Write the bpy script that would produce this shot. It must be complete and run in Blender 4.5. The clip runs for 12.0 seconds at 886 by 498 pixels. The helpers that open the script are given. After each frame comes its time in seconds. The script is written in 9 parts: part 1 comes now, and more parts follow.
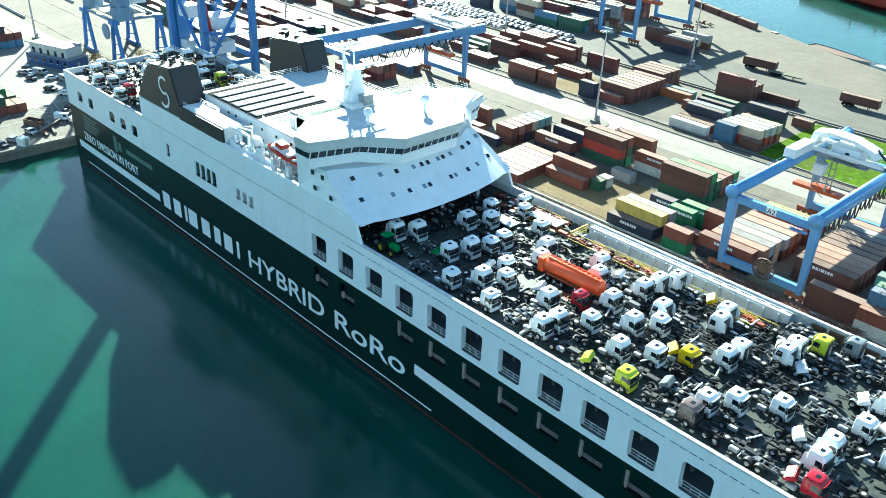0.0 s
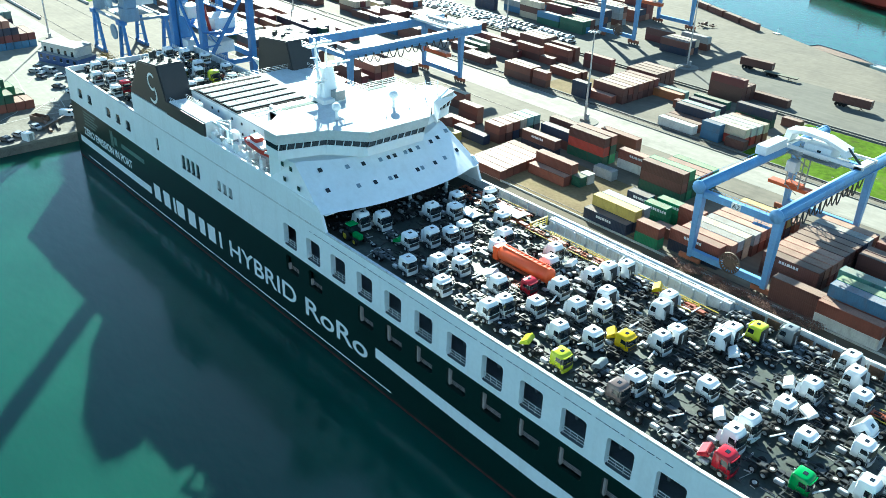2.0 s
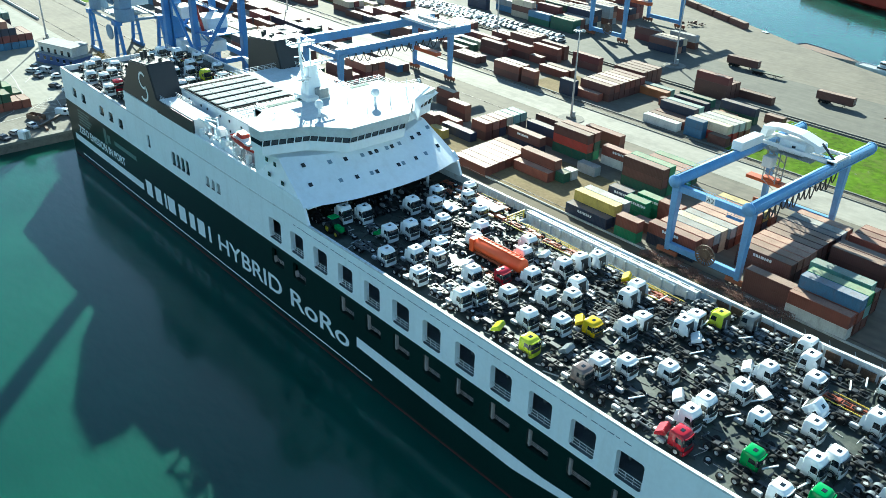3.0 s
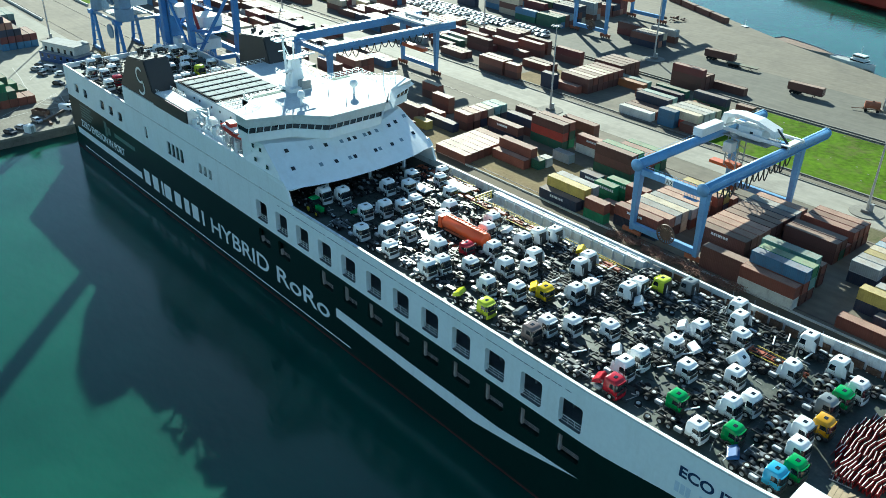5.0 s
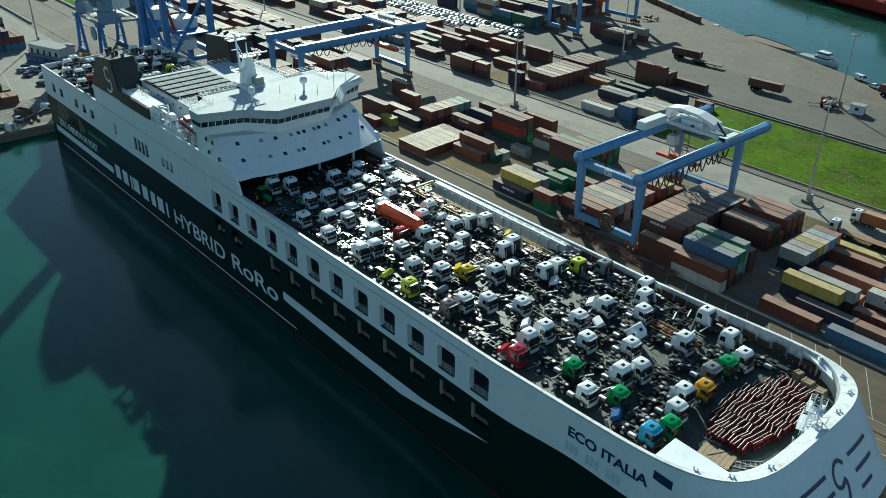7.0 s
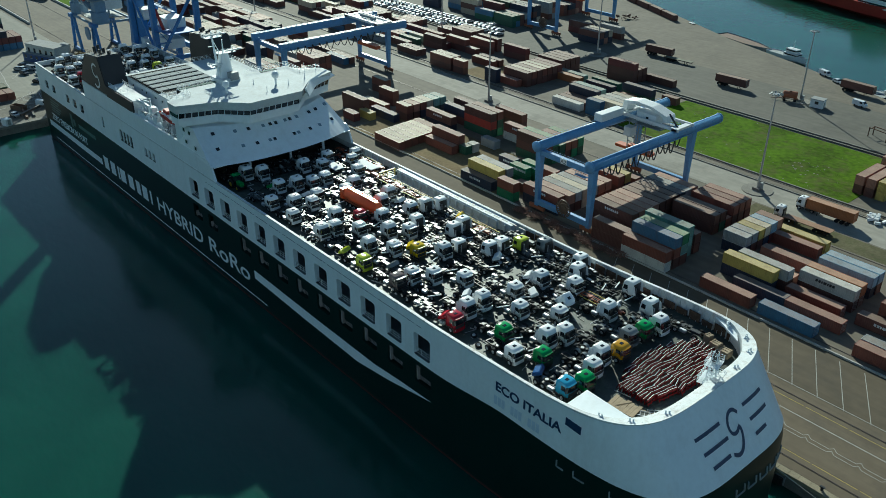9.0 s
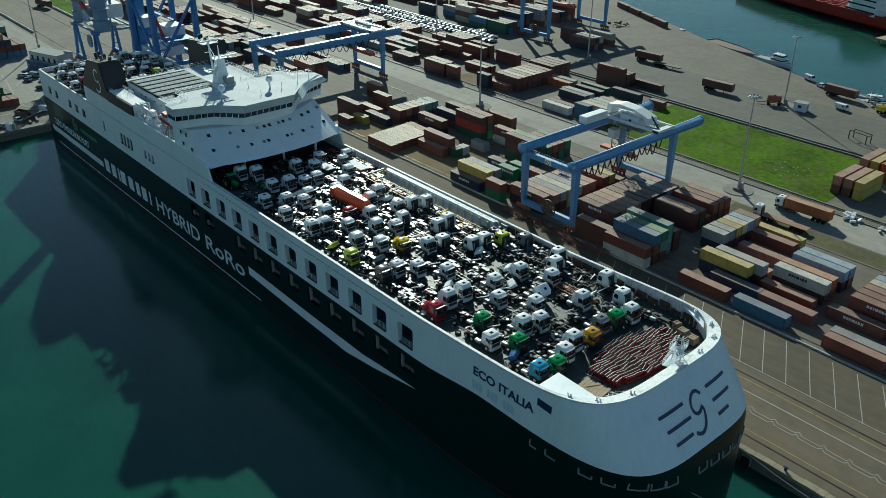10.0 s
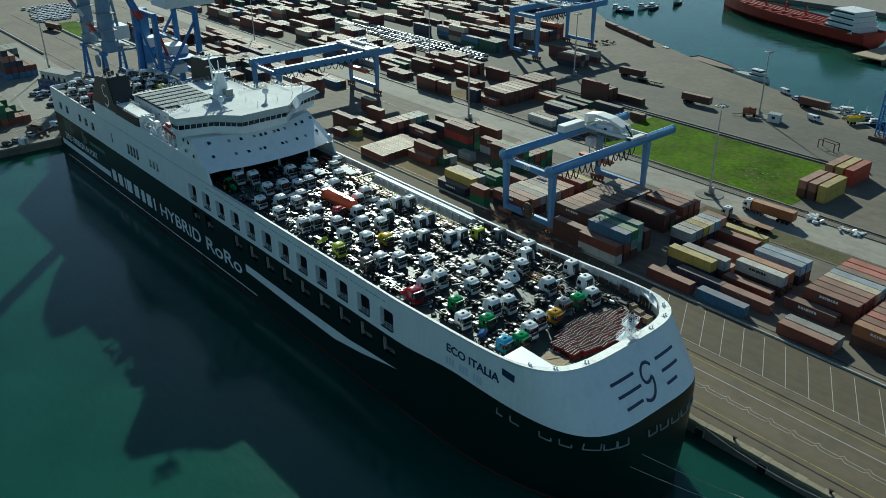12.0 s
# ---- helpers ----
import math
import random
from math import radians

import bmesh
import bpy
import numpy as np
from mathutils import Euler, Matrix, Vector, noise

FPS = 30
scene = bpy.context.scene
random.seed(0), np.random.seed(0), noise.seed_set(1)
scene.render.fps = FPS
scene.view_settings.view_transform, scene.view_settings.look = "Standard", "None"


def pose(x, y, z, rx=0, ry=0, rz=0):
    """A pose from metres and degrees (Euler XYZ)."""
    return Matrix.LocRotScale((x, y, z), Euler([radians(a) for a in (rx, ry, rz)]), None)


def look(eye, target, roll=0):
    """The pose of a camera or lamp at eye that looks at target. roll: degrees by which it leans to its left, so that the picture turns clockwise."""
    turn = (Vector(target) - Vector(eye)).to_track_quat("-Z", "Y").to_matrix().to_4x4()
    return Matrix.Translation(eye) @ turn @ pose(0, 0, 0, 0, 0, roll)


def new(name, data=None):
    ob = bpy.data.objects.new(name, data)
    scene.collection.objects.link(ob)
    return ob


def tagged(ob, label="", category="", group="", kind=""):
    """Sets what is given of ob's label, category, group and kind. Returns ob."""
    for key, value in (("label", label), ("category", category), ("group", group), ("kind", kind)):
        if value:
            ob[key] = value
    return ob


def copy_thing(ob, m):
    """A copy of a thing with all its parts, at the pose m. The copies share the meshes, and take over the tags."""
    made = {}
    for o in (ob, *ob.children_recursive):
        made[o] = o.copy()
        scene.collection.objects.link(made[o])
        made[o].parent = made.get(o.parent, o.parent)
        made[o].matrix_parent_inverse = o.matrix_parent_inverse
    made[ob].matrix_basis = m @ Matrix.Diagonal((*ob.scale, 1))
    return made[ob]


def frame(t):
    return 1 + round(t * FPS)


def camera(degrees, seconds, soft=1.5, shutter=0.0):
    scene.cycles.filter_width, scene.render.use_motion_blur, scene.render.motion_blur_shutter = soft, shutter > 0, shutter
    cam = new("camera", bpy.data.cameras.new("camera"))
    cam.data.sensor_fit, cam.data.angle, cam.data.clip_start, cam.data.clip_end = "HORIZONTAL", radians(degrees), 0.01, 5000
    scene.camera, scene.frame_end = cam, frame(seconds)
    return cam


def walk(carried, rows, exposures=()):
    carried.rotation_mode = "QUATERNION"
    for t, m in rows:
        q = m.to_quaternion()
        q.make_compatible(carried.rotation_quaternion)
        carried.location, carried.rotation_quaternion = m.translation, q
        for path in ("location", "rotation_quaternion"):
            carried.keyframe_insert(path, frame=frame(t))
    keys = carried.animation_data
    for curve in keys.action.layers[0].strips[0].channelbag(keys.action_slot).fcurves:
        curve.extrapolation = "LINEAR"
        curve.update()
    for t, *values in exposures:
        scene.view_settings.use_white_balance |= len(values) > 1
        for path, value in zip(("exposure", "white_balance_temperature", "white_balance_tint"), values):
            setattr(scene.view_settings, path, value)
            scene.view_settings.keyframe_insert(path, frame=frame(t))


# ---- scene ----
# ---- camera ----
cam = camera(55.68, 12.0, soft=0.55)
EXPO = [(t, ev + 1.55, 6120, -11) for t, ev in ((0.0, 0.39), (2.5, 0.17), (3.0, 0.03), (5.0, -0.36), (5.5, -0.37), (6.2, -0.81), (7.0, -1.22), (9.0, -1.42), (9.5, -1.48), (10.5, -1.58), (11.5, -1.51), (12.0, -1.59))]
PATH = [
    (0.0, -25.06, -90.49, 89.55, 45.556, -28.786, 2.374),
    (0.5, -22.13, -89.12, 89.80, 47.138, -28.800, 2.503),
    (1.0, -19.17, -87.97, 90.23, 47.482, -28.805, 2.302),
    (1.5, -16.41, -87.07, 90.40, 47.535, -28.758, 2.148),
    (2.0, -13.20, -86.48, 90.70, 47.668, -28.685, 1.896),
    (2.5, -10.14, -86.33, 91.32, 47.747, -28.711, 1.796),
    (3.0, -6.95, -86.65, 91.94, 47.825, -28.710, 1.701),
    (5.0, 6.77, -90.59, 94.53, 48.207, -28.800, 1.102),
    (5.5, 10.61, -90.20, 94.98, 48.405, -28.785, 0.951),
    (6.0, 14.90, -89.19, 95.53, 48.605, -28.763, 0.735),
    (6.5, 18.76, -87.84, 95.92, 48.712, -28.694, 0.629),
    (7.0, 22.88, -86.86, 96.54, 48.844, -28.696, 0.571),
    (9.0, 38.93, -88.03, 99.15, 49.220, -28.672, 0.275),
    (9.5, 43.00, -88.88, 99.83, 49.402, -28.178, 0.109),
    (10.0, 46.88, -90.29, 100.34, 49.406, -28.125, 0.065),
    (10.5, 50.51, -91.53, 100.91, 49.511, -28.108, -0.121),
    (11.0, 54.45, -93.05, 101.18, 49.628, -28.035, -0.264),
    (11.5, 57.99, -94.82, 101.71, 49.630, -26.704, -0.321),
    (12.0, 61.50, -96.22, 101.61, 49.740, -26.598, -0.396),
]
walk(cam, [(t, pose(x, y, z, 90 + pitch, 0, yaw) @ pose(0, 0, 0, 0, 0, roll)) for t, x, y, z, yaw, pitch, roll in PATH],
     exposures=EXPO)
# ---- world and sun ----
SUN = Vector((-1.55, 1.06, 0.945)).normalized()
world = bpy.data.worlds.new("sky")
scene.world = world
world.use_nodes = True
wn = world.node_tree
sky = wn.nodes.new("ShaderNodeTexSky")
sky.sky_type = "NISHITA"
sky.sun_disc = False
sky.sun_elevation = math.asin(SUN.z)
sky.sun_rotation = math.atan2(SUN.x, SUN.y)
sky.air_density, sky.dust_density, sky.ozone_density = 1.0, 0.15, 3.0
wn.links.new(sky.outputs[0], wn.nodes["Background"].inputs[0])
wn.nodes["Background"].inputs[1].default_value = 0.076
sun_data = bpy.data.lights.new("sun", "SUN")
sun_data.energy, sun_data.angle, sun_data.color = 5.15, radians(0.53), (1.0, 0.955, 0.88)
sun_lamp = new("sun", sun_data)
sun_lamp.matrix_world = look((0, 0, 200), tuple(Vector((0, 0, 200)) - SUN))

# ---- materials ----
MATS = {}


def mat(name, color, rough=0.5, metal=0.0, var=0.12, scale=0.6, bump=0.0, bump_scale=20.0, dirt=0.0, dirt_color=(0.12, 0.07, 0.04), each=0.0, spec=0.5, streak=0.0, island=False):
    """A surface with blotches at two scales, fine relief, dirt and a shift of its own for each object."""
    if name in MATS:
        return MATS[name]
    m = bpy.data.materials.new(name)
    m.use_nodes = True
    nt = m.node_tree
    bs = nt.nodes["Principled BSDF"]
    bs.inputs["Roughness"].default_value, bs.inputs["Metallic"].default_value = rough, metal
    bs.inputs["Specular IOR Level"].default_value = spec
    co = nt.nodes.new("ShaderNodeTexCoord")
    big = nt.nodes.new("ShaderNodeTexNoise")
    big.inputs["Scale"].default_value, big.inputs["Detail"].default_value = scale, 5
    nt.links.new(co.outputs["Object"], big.inputs["Vector"])
    fine = nt.nodes.new("ShaderNodeTexNoise")
    fine.inputs["Scale"].default_value, fine.inputs["Detail"].default_value = scale * 9, 3
    nt.links.new(co.outputs["Object"], fine.inputs["Vector"])
    add = nt.nodes.new("ShaderNodeMath")
    add.operation = "ADD"
    nt.links.new(big.outputs[0], add.inputs[0])
    nt.links.new(fine.outputs[0], add.inputs[1])
    ramp = nt.nodes.new("ShaderNodeMapRange")
    ramp.inputs[1].default_value, ramp.inputs[2].default_value = 0.6, 1.4
    ramp.inputs[3].default_value, ramp.inputs[4].default_value = 1 - var, 1 + var
    nt.links.new(add.outputs[0], ramp.inputs[0])
    val = ramp.outputs[0]
    if each:
        info = nt.nodes.new("ShaderNodeObjectInfo")
        er = nt.nodes.new("ShaderNodeMapRange")
        er.inputs[3].default_value, er.inputs[4].default_value = 1 - each, 1 + each
        nt.links.new(nt.nodes.new("ShaderNodeNewGeometry").outputs["Random Per Island"] if island else info.outputs["Random"], er.inputs[0])
        mul = nt.nodes.new("ShaderNodeMath")
        mul.operation = "MULTIPLY"
        nt.links.new(val, mul.inputs[0])
        nt.links.new(er.outputs[0], mul.inputs[1])
        val = mul.outputs[0]
    mix = nt.nodes.new("ShaderNodeMix")
    mix.data_type, mix.blend_type = "RGBA", "MULTIPLY"
    mix.inputs[0].default_value = 1.0
    mix.inputs[6].default_value = (*color, 1)
    nt.links.new(val, mix.inputs[7])
    out = mix.outputs[2]
    if dirt:
        dn = nt.nodes.new("ShaderNodeTexNoise")
        dn.inputs["Scale"].default_value, dn.inputs["Detail"].default_value = scale * 2.3, 8
        dn.inputs["Roughness"].default_value = 0.7
        mp = nt.nodes.new("ShaderNodeMapping")
        mp.inputs["Scale"].default_value = (1, 1, 1 - streak)
        mp.inputs["Location"].default_value = (3.1, 7.7, 1.3)
        nt.links.new(co.outputs["Object"], mp.inputs[0])
        nt.links.new(mp.outputs[0], dn.inputs["Vector"])
        dr = nt.nodes.new("ShaderNodeMapRange")
        dr.inputs[1].default_value, dr.inputs[2].default_value, dr.inputs[3].default_value, dr.inputs[4].default_value = 0.5, 0.78, 0.0, dirt
        nt.links.new(dn.outputs[0], dr.inputs[0])
        m2 = nt.nodes.new("ShaderNodeMix")
        m2.data_type = "RGBA"
        m2.inputs[7].default_value = (*dirt_color, 1)
        nt.links.new(dr.outputs[0], m2.inputs[0])
        nt.links.new(out, m2.inputs[6])
        out = m2.outputs[2]
    nt.links.new(out, bs.inputs["Base Color"])
    if bump:
        bn = nt.nodes.new("ShaderNodeTexNoise")
        bn.inputs["Scale"].default_value, bn.inputs["Detail"].default_value = bump_scale, 4
        nt.links.new(co.outputs["Object"], bn.inputs["Vector"])
        bp = nt.nodes.new("ShaderNodeBump")
        bp.inputs["Strength"].default_value, bp.inputs["Distance"].default_value = bump, 0.02
        nt.links.new(bn.outputs[0], bp.inputs["Height"])
        nt.links.new(bp.outputs[0], bs.inputs["Normal"])
    MATS[name] = m
    return m


SHIP_WHITE = mat("ship white paint", (0.82, 0.86, 0.88), 0.38, var=0.05, scale=0.15, dirt=0.22, dirt_color=(0.42, 0.38, 0.32), streak=0.85, bump=0.08, bump_scale=0.5)
# stained, with base and dirt darkened further for the shaded inner face
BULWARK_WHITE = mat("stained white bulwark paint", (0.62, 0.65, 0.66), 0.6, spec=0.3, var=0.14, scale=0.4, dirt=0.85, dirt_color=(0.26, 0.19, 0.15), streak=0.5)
RESCUE_RED = mat("red rescue boat paint", (0.50, 0.045, 0.03), 0.4, var=0.1)
ROOF_PAINT = mat("worn pale roof paint", (0.54, 0.58, 0.59), 0.75, spec=0.2, var=0.12, scale=0.25, dirt=0.45, dirt_color=(0.36, 0.35, 0.31))
DECK_WHITE = mat("white deck paint", (0.74, 0.76, 0.76), 0.7, spec=0.25, var=0.07, scale=0.3, dirt=0.3, dirt_color=(0.4, 0.38, 0.34))
SHIP_GREEN = mat("ship dark green paint", (0.0035, 0.019, 0.0155), 0.36, spec=0.28, var=0.18, scale=0.12, dirt=0.2, dirt_color=(0.012, 0.04, 0.035), streak=0.8, bump=0.08, bump_scale=0.5)
BOOT_RED = mat("red antifouling paint", (0.06, 0.014, 0.012), 0.6, var=0.25, scale=0.2, dirt=0.5, dirt_color=(0.05, 0.03, 0.03))
SHIP_BLUE = mat("dark blue marking paint", (0.012, 0.035, 0.10), 0.4, var=0.1)
BLACK_PAINT = mat("black paint", (0.018, 0.02, 0.023), 0.45, var=0.2, scale=0.3)
# paler patches in the deck colour also stand for its sunlit bits
DECK_DARK = mat("dark steel deck", (0.038, 0.050, 0.043), 0.55, spec=0.4, var=0.4, scale=0.25, dirt=0.6, dirt_color=(0.13, 0.13, 0.11), bump=0.3, bump_scale=4)
DECK_GREY = mat("grey deck", (0.28, 0.30, 0.30), 0.6, var=0.15, scale=0.3, dirt=0.3)
GLASS_DARK = mat("tinted glass", (0.012, 0.018, 0.022), 0.06, var=0.1, spec=0.7)
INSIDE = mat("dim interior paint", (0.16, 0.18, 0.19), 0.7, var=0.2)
STEEL = mat("galvanised steel", (0.45, 0.46, 0.47), 0.42, 0.6, var=0.15)
RUBBER = mat("tyre rubber", (0.014, 0.014, 0.014), 0.85, spec=0.25, var=0.3, scale=2)
RIM = mat("pale wheel rim", (0.50, 0.50, 0.50), 0.4, 0.3, var=0.2, scale=2)
CHASSIS = mat("black chassis paint", (0.030, 0.031, 0.032), 0.4, spec=0.5, var=0.3, scale=1.2, dirt=0.3, dirt_color=(0.08, 0.07, 0.06))
CHASSIS_GREY = mat("grey chassis paint", (0.13, 0.14, 0.15), 0.42, var=0.25, scale=1.2)
CHASSIS_RED = mat("rust red chassis paint", (0.30, 0.07, 0.03), 0.45, var=0.25, scale=1.2)
TANK_STEEL = mat("aluminium tank", (0.55, 0.56, 0.57), 0.45, 0.6, var=0.1, scale=2)
ORANGE = mat("orange red tank paint", (0.78, 0.11, 0.03), 0.3, var=0.06, scale=0.6)
CRANE_BLUE = mat("crane blue paint", (0.13, 0.29, 0.52), 0.42, var=0.14, scale=0.25, dirt=0.3, dirt_color=(0.17, 0.15, 0.13), streak=0.7)
STS_BLUE = mat("deep crane blue paint", (0.045, 0.17, 0.42), 0.45, var=0.15, scale=0.2, dirt=0.2)
CRANE_WHITE = mat("crane white paint", (0.70, 0.72, 0.72), 0.45, var=0.08, dirt=0.3, dirt_color=(0.35, 0.3, 0.25))
CONCRETE = mat("quay concrete", (0.22, 0.205, 0.18), 0.9, spec=0.2, var=0.2, scale=0.3, dirt=0.5, dirt_color=(0.14, 0.13, 0.115), bump=0.4, bump_scale=3)
CONCRETE_DARK = mat("stained quay wall", (0.16, 0.15, 0.13), 0.85, var=0.3, scale=0.4, dirt=0.7, dirt_color=(0.04, 0.045, 0.035), bump=0.6, bump_scale=2)
LINE_WHITE = mat("worn road paint", (0.34, 0.33, 0.30), 0.8, var=0.25, scale=1.5, dirt=0.8, dirt_color=(0.2, 0.19, 0.17))
RAIL_STEEL = mat("rusty rail", (0.10, 0.08, 0.07), 0.6, 0.4, var=0.3)
TRESTLE_RED = mat("dark red trestle paint", (0.17, 0.006, 0.008), 0.6, spec=0.2, var=0.2, each=0.2)
MATT_BLACK = mat("matt black paint", (0.012, 0.013, 0.014), 0.9, spec=0.1, var=0.2)
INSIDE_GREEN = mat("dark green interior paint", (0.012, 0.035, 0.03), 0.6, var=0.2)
STRIPE_RED = mat("red boom paint", (0.42, 0.04, 0.03), 0.45, var=0.12)
TRESTLE_WHITE = mat("worn pale timber", (0.72, 0.60, 0.58), 0.6, var=0.2, each=0.25)
WOOD = mat("weathered timber", (0.33, 0.25, 0.16), 0.8, var=0.25, scale=1.0)
YELLOW_STEEL = mat("yellow safety paint", (0.62, 0.48, 0.07), 0.45, var=0.12)
HOUSE_WALL = mat("pale plaster", (0.55, 0.53, 0.49), 0.85, var=0.12, scale=0.4, dirt=0.3)
ROOF_GREY = mat("flat grey roofing", (0.25, 0.26, 0.26), 0.85, var=0.15, scale=0.3, dirt=0.4)

PAINTS = {
    "w": (0.82, 0.83, 0.83), "red": (0.38, 0.015, 0.028), "amber": (0.52, 0.27, 0.012), "lime": (0.50, 0.56, 0.04), "yellow": (0.64, 0.44, 0.01), "green": (0.02, 0.26, 0.06),
    "blue": (0.06, 0.33, 0.52), "grey": (0.20, 0.22, 0.23), "brown": (0.17, 0.13, 0.12), "navy": (0.03, 0.09, 0.25), "pink": (0.48, 0.30, 0.28),
}
BOX = {
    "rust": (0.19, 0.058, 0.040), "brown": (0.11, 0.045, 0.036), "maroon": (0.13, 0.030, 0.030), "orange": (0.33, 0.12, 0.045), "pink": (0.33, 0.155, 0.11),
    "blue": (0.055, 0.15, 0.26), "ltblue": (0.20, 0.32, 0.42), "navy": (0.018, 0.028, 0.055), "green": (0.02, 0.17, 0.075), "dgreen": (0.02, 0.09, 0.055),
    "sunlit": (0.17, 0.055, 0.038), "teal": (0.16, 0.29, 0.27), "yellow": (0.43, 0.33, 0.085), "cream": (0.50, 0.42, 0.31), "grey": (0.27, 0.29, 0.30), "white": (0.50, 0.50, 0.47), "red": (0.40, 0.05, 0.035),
}
BOX_WORD = {"rust": "rust red", "brown": "dark brown", "maroon": "maroon", "orange": "orange", "pink": "faded red", "blue": "blue", "ltblue": "light blue", "navy": "dark navy",
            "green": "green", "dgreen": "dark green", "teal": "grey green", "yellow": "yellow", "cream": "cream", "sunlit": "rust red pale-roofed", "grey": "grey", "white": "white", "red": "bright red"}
PAINT_WORD = {"w": "white", "red": "red", "amber": "amber yellow", "lime": "lime yellow", "yellow": "bright yellow", "green": "green", "blue": "sky blue", "grey": "grey", "brown": "grey brown", "navy": "dark blue", "pink": "pale pink"}


def paint(key):
    return mat("cab paint " + PAINT_WORD[key], PAINTS[key], 0.16, var=0.05, scale=1.5, each=0.05)


def boxpaint(key, island=False):
    return mat(("distant " if island else "") + "container paint " + BOX_WORD[key], BOX[key], 0.55, var=0.14, scale=0.35, dirt=0.45, dirt_color=(0.10, 0.055, 0.04), each=0.22, streak=0.6, island=island)


# roofs paler than the walls: sun on the tops is in their colour
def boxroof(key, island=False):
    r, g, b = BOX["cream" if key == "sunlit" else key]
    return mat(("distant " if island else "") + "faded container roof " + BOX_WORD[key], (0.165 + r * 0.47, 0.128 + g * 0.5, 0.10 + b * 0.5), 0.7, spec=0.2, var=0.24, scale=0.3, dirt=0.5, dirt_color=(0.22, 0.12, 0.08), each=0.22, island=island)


# ---- building helpers ----
def finish(name, bm, material, parent=None, label="", smooth=False):
    me = bpy.data.meshes.new(name)
    bm.normal_update()
    bm.to_mesh(me)
    bm.free()
    for one in material if isinstance(material, (list, tuple)) else (material,):
        me.materials.append(one)
    if smooth:
        me.polygons.foreach_set("use_smooth", [True] * len(me.polygons))
    ob = new(name, me)
    if parent is not None:
        ob.parent = parent
    return tagged(ob, label)


def part(name, bm, material, parent, label="", smooth=False):
    return finish(name, bm, material, parent, label, smooth)


def thing(name, label, category, group="", at=None):
    ob = new(name)
    ob.empty_display_size = 0.5
    if at is not None:
        ob.matrix_basis = at
    return tagged(ob, label, category, group)


def box(bm, x0, x1, y0, y1, z0, z1, m=None):
    v = [bm.verts.new((x, y, z)) for z in (z0, z1) for y in (y0, y1) for x in (x0, x1)]
    if m is not None:
        for q in v:
            q.co = m @ q.co
    for f in ((0, 2, 3, 1), (4, 5, 7, 6), (0, 1, 5, 4), (2, 6, 7, 3), (0, 4, 6, 2), (1, 3, 7, 5)):
        bm.faces.new([v[i] for i in f])
    return bm


def boxes(*rows):
    bm = bmesh.new()
    for r in rows:
        box(bm, *r)
    return bm


def prism(bm, pts, axis, a, b):
    """Extrude an outline along an axis from a to b; pts run in the two other axes in order."""
    def place(p, q):
        c = [p[0], p[1]]
        c.insert(axis, q)
        return c
    lo = [bm.verts.new(place(p, a)) for p in pts]
    hi = [bm.verts.new(place(p, b)) for p in pts]
    n = len(pts)
    bm.faces.new(lo)
    bm.faces.new(hi[::-1])
    for i in range(n):
        bm.faces.new((lo[i], hi[i], hi[(i + 1) % n], lo[(i + 1) % n]))
    bmesh.ops.recalc_face_normals(bm, faces=bm.faces)
    return bm


def tube(bm, p, q, r0, r1=None, n=8, caps=True):
    p, q = Vector(p), Vector(q)
    d = q - p
    u = d.orthogonal().normalized()
    w = d.normalized().cross(u)
    rings = []
    for c, r in ((p, r0), (q, r0 if r1 is None else r1)):
        rings.append([bm.verts.new(c + (u * math.cos(2 * math.pi * k / n) + w * math.sin(2 * math.pi * k / n)) * r) for k in range(n)])
    for k in range(n):
        bm.faces.new((rings[0][k], rings[0][(k + 1) % n], rings[1][(k + 1) % n], rings[1][k]))
    if caps:
        bm.faces.new(rings[0][::-1])
        bm.faces.new(rings[1])
    return bm


def beam(bm, p, q, w, h=None):
    """A square bar from p to q, w wide and h high."""
    p, q = Vector(p), Vector(q)
    d = (q - p).normalized()
    side = d.cross(Vector((0, 0, 1)))
    side = Vector((1, 0, 0)) if side.length < 1e-4 else side.normalized()
    up = side.cross(d)
    h = w if h is None else h
    a = [bm.verts.new(c + side * i * w / 2 + up * j * h / 2) for c in (p, q) for i, j in ((-1, -1), (1, -1), (1, 1), (-1, 1))]
    for f in ((0, 1, 2, 3), (7, 6, 5, 4), (0, 4, 5, 1), (1, 5, 6, 2), (2, 6, 7, 3), (3, 7, 4, 0)):
        bm.faces.new([a[i] for i in f])
    return bm


def soften(bm, width, segments=1):
    bmesh.ops.bevel(bm, geom=list(bm.edges), offset=width, segments=segments, affect="EDGES", clamp_overlap=True)
    return bm


def rail_line(bm, pts, height=1.1, step=2.0, r=0.03, bars=2):
    """A hand rail along points: posts, top bar and lower bars."""
    for (p, q) in zip(pts, pts[1:]):
        p, q = Vector(p), Vector(q)
        n = max(1, round((q - p).length / step))
        for k in range(n + 1):
            c = p.lerp(q, k / n)
            beam(bm, c, c + Vector((0, 0, height)), r * 1.6)
        for b in range(bars + 1):
            up = Vector((0, 0, height * (b + 1) / (bars + 1)))
            beam(bm, p + up, q + up, r * 1.6)
    return bm


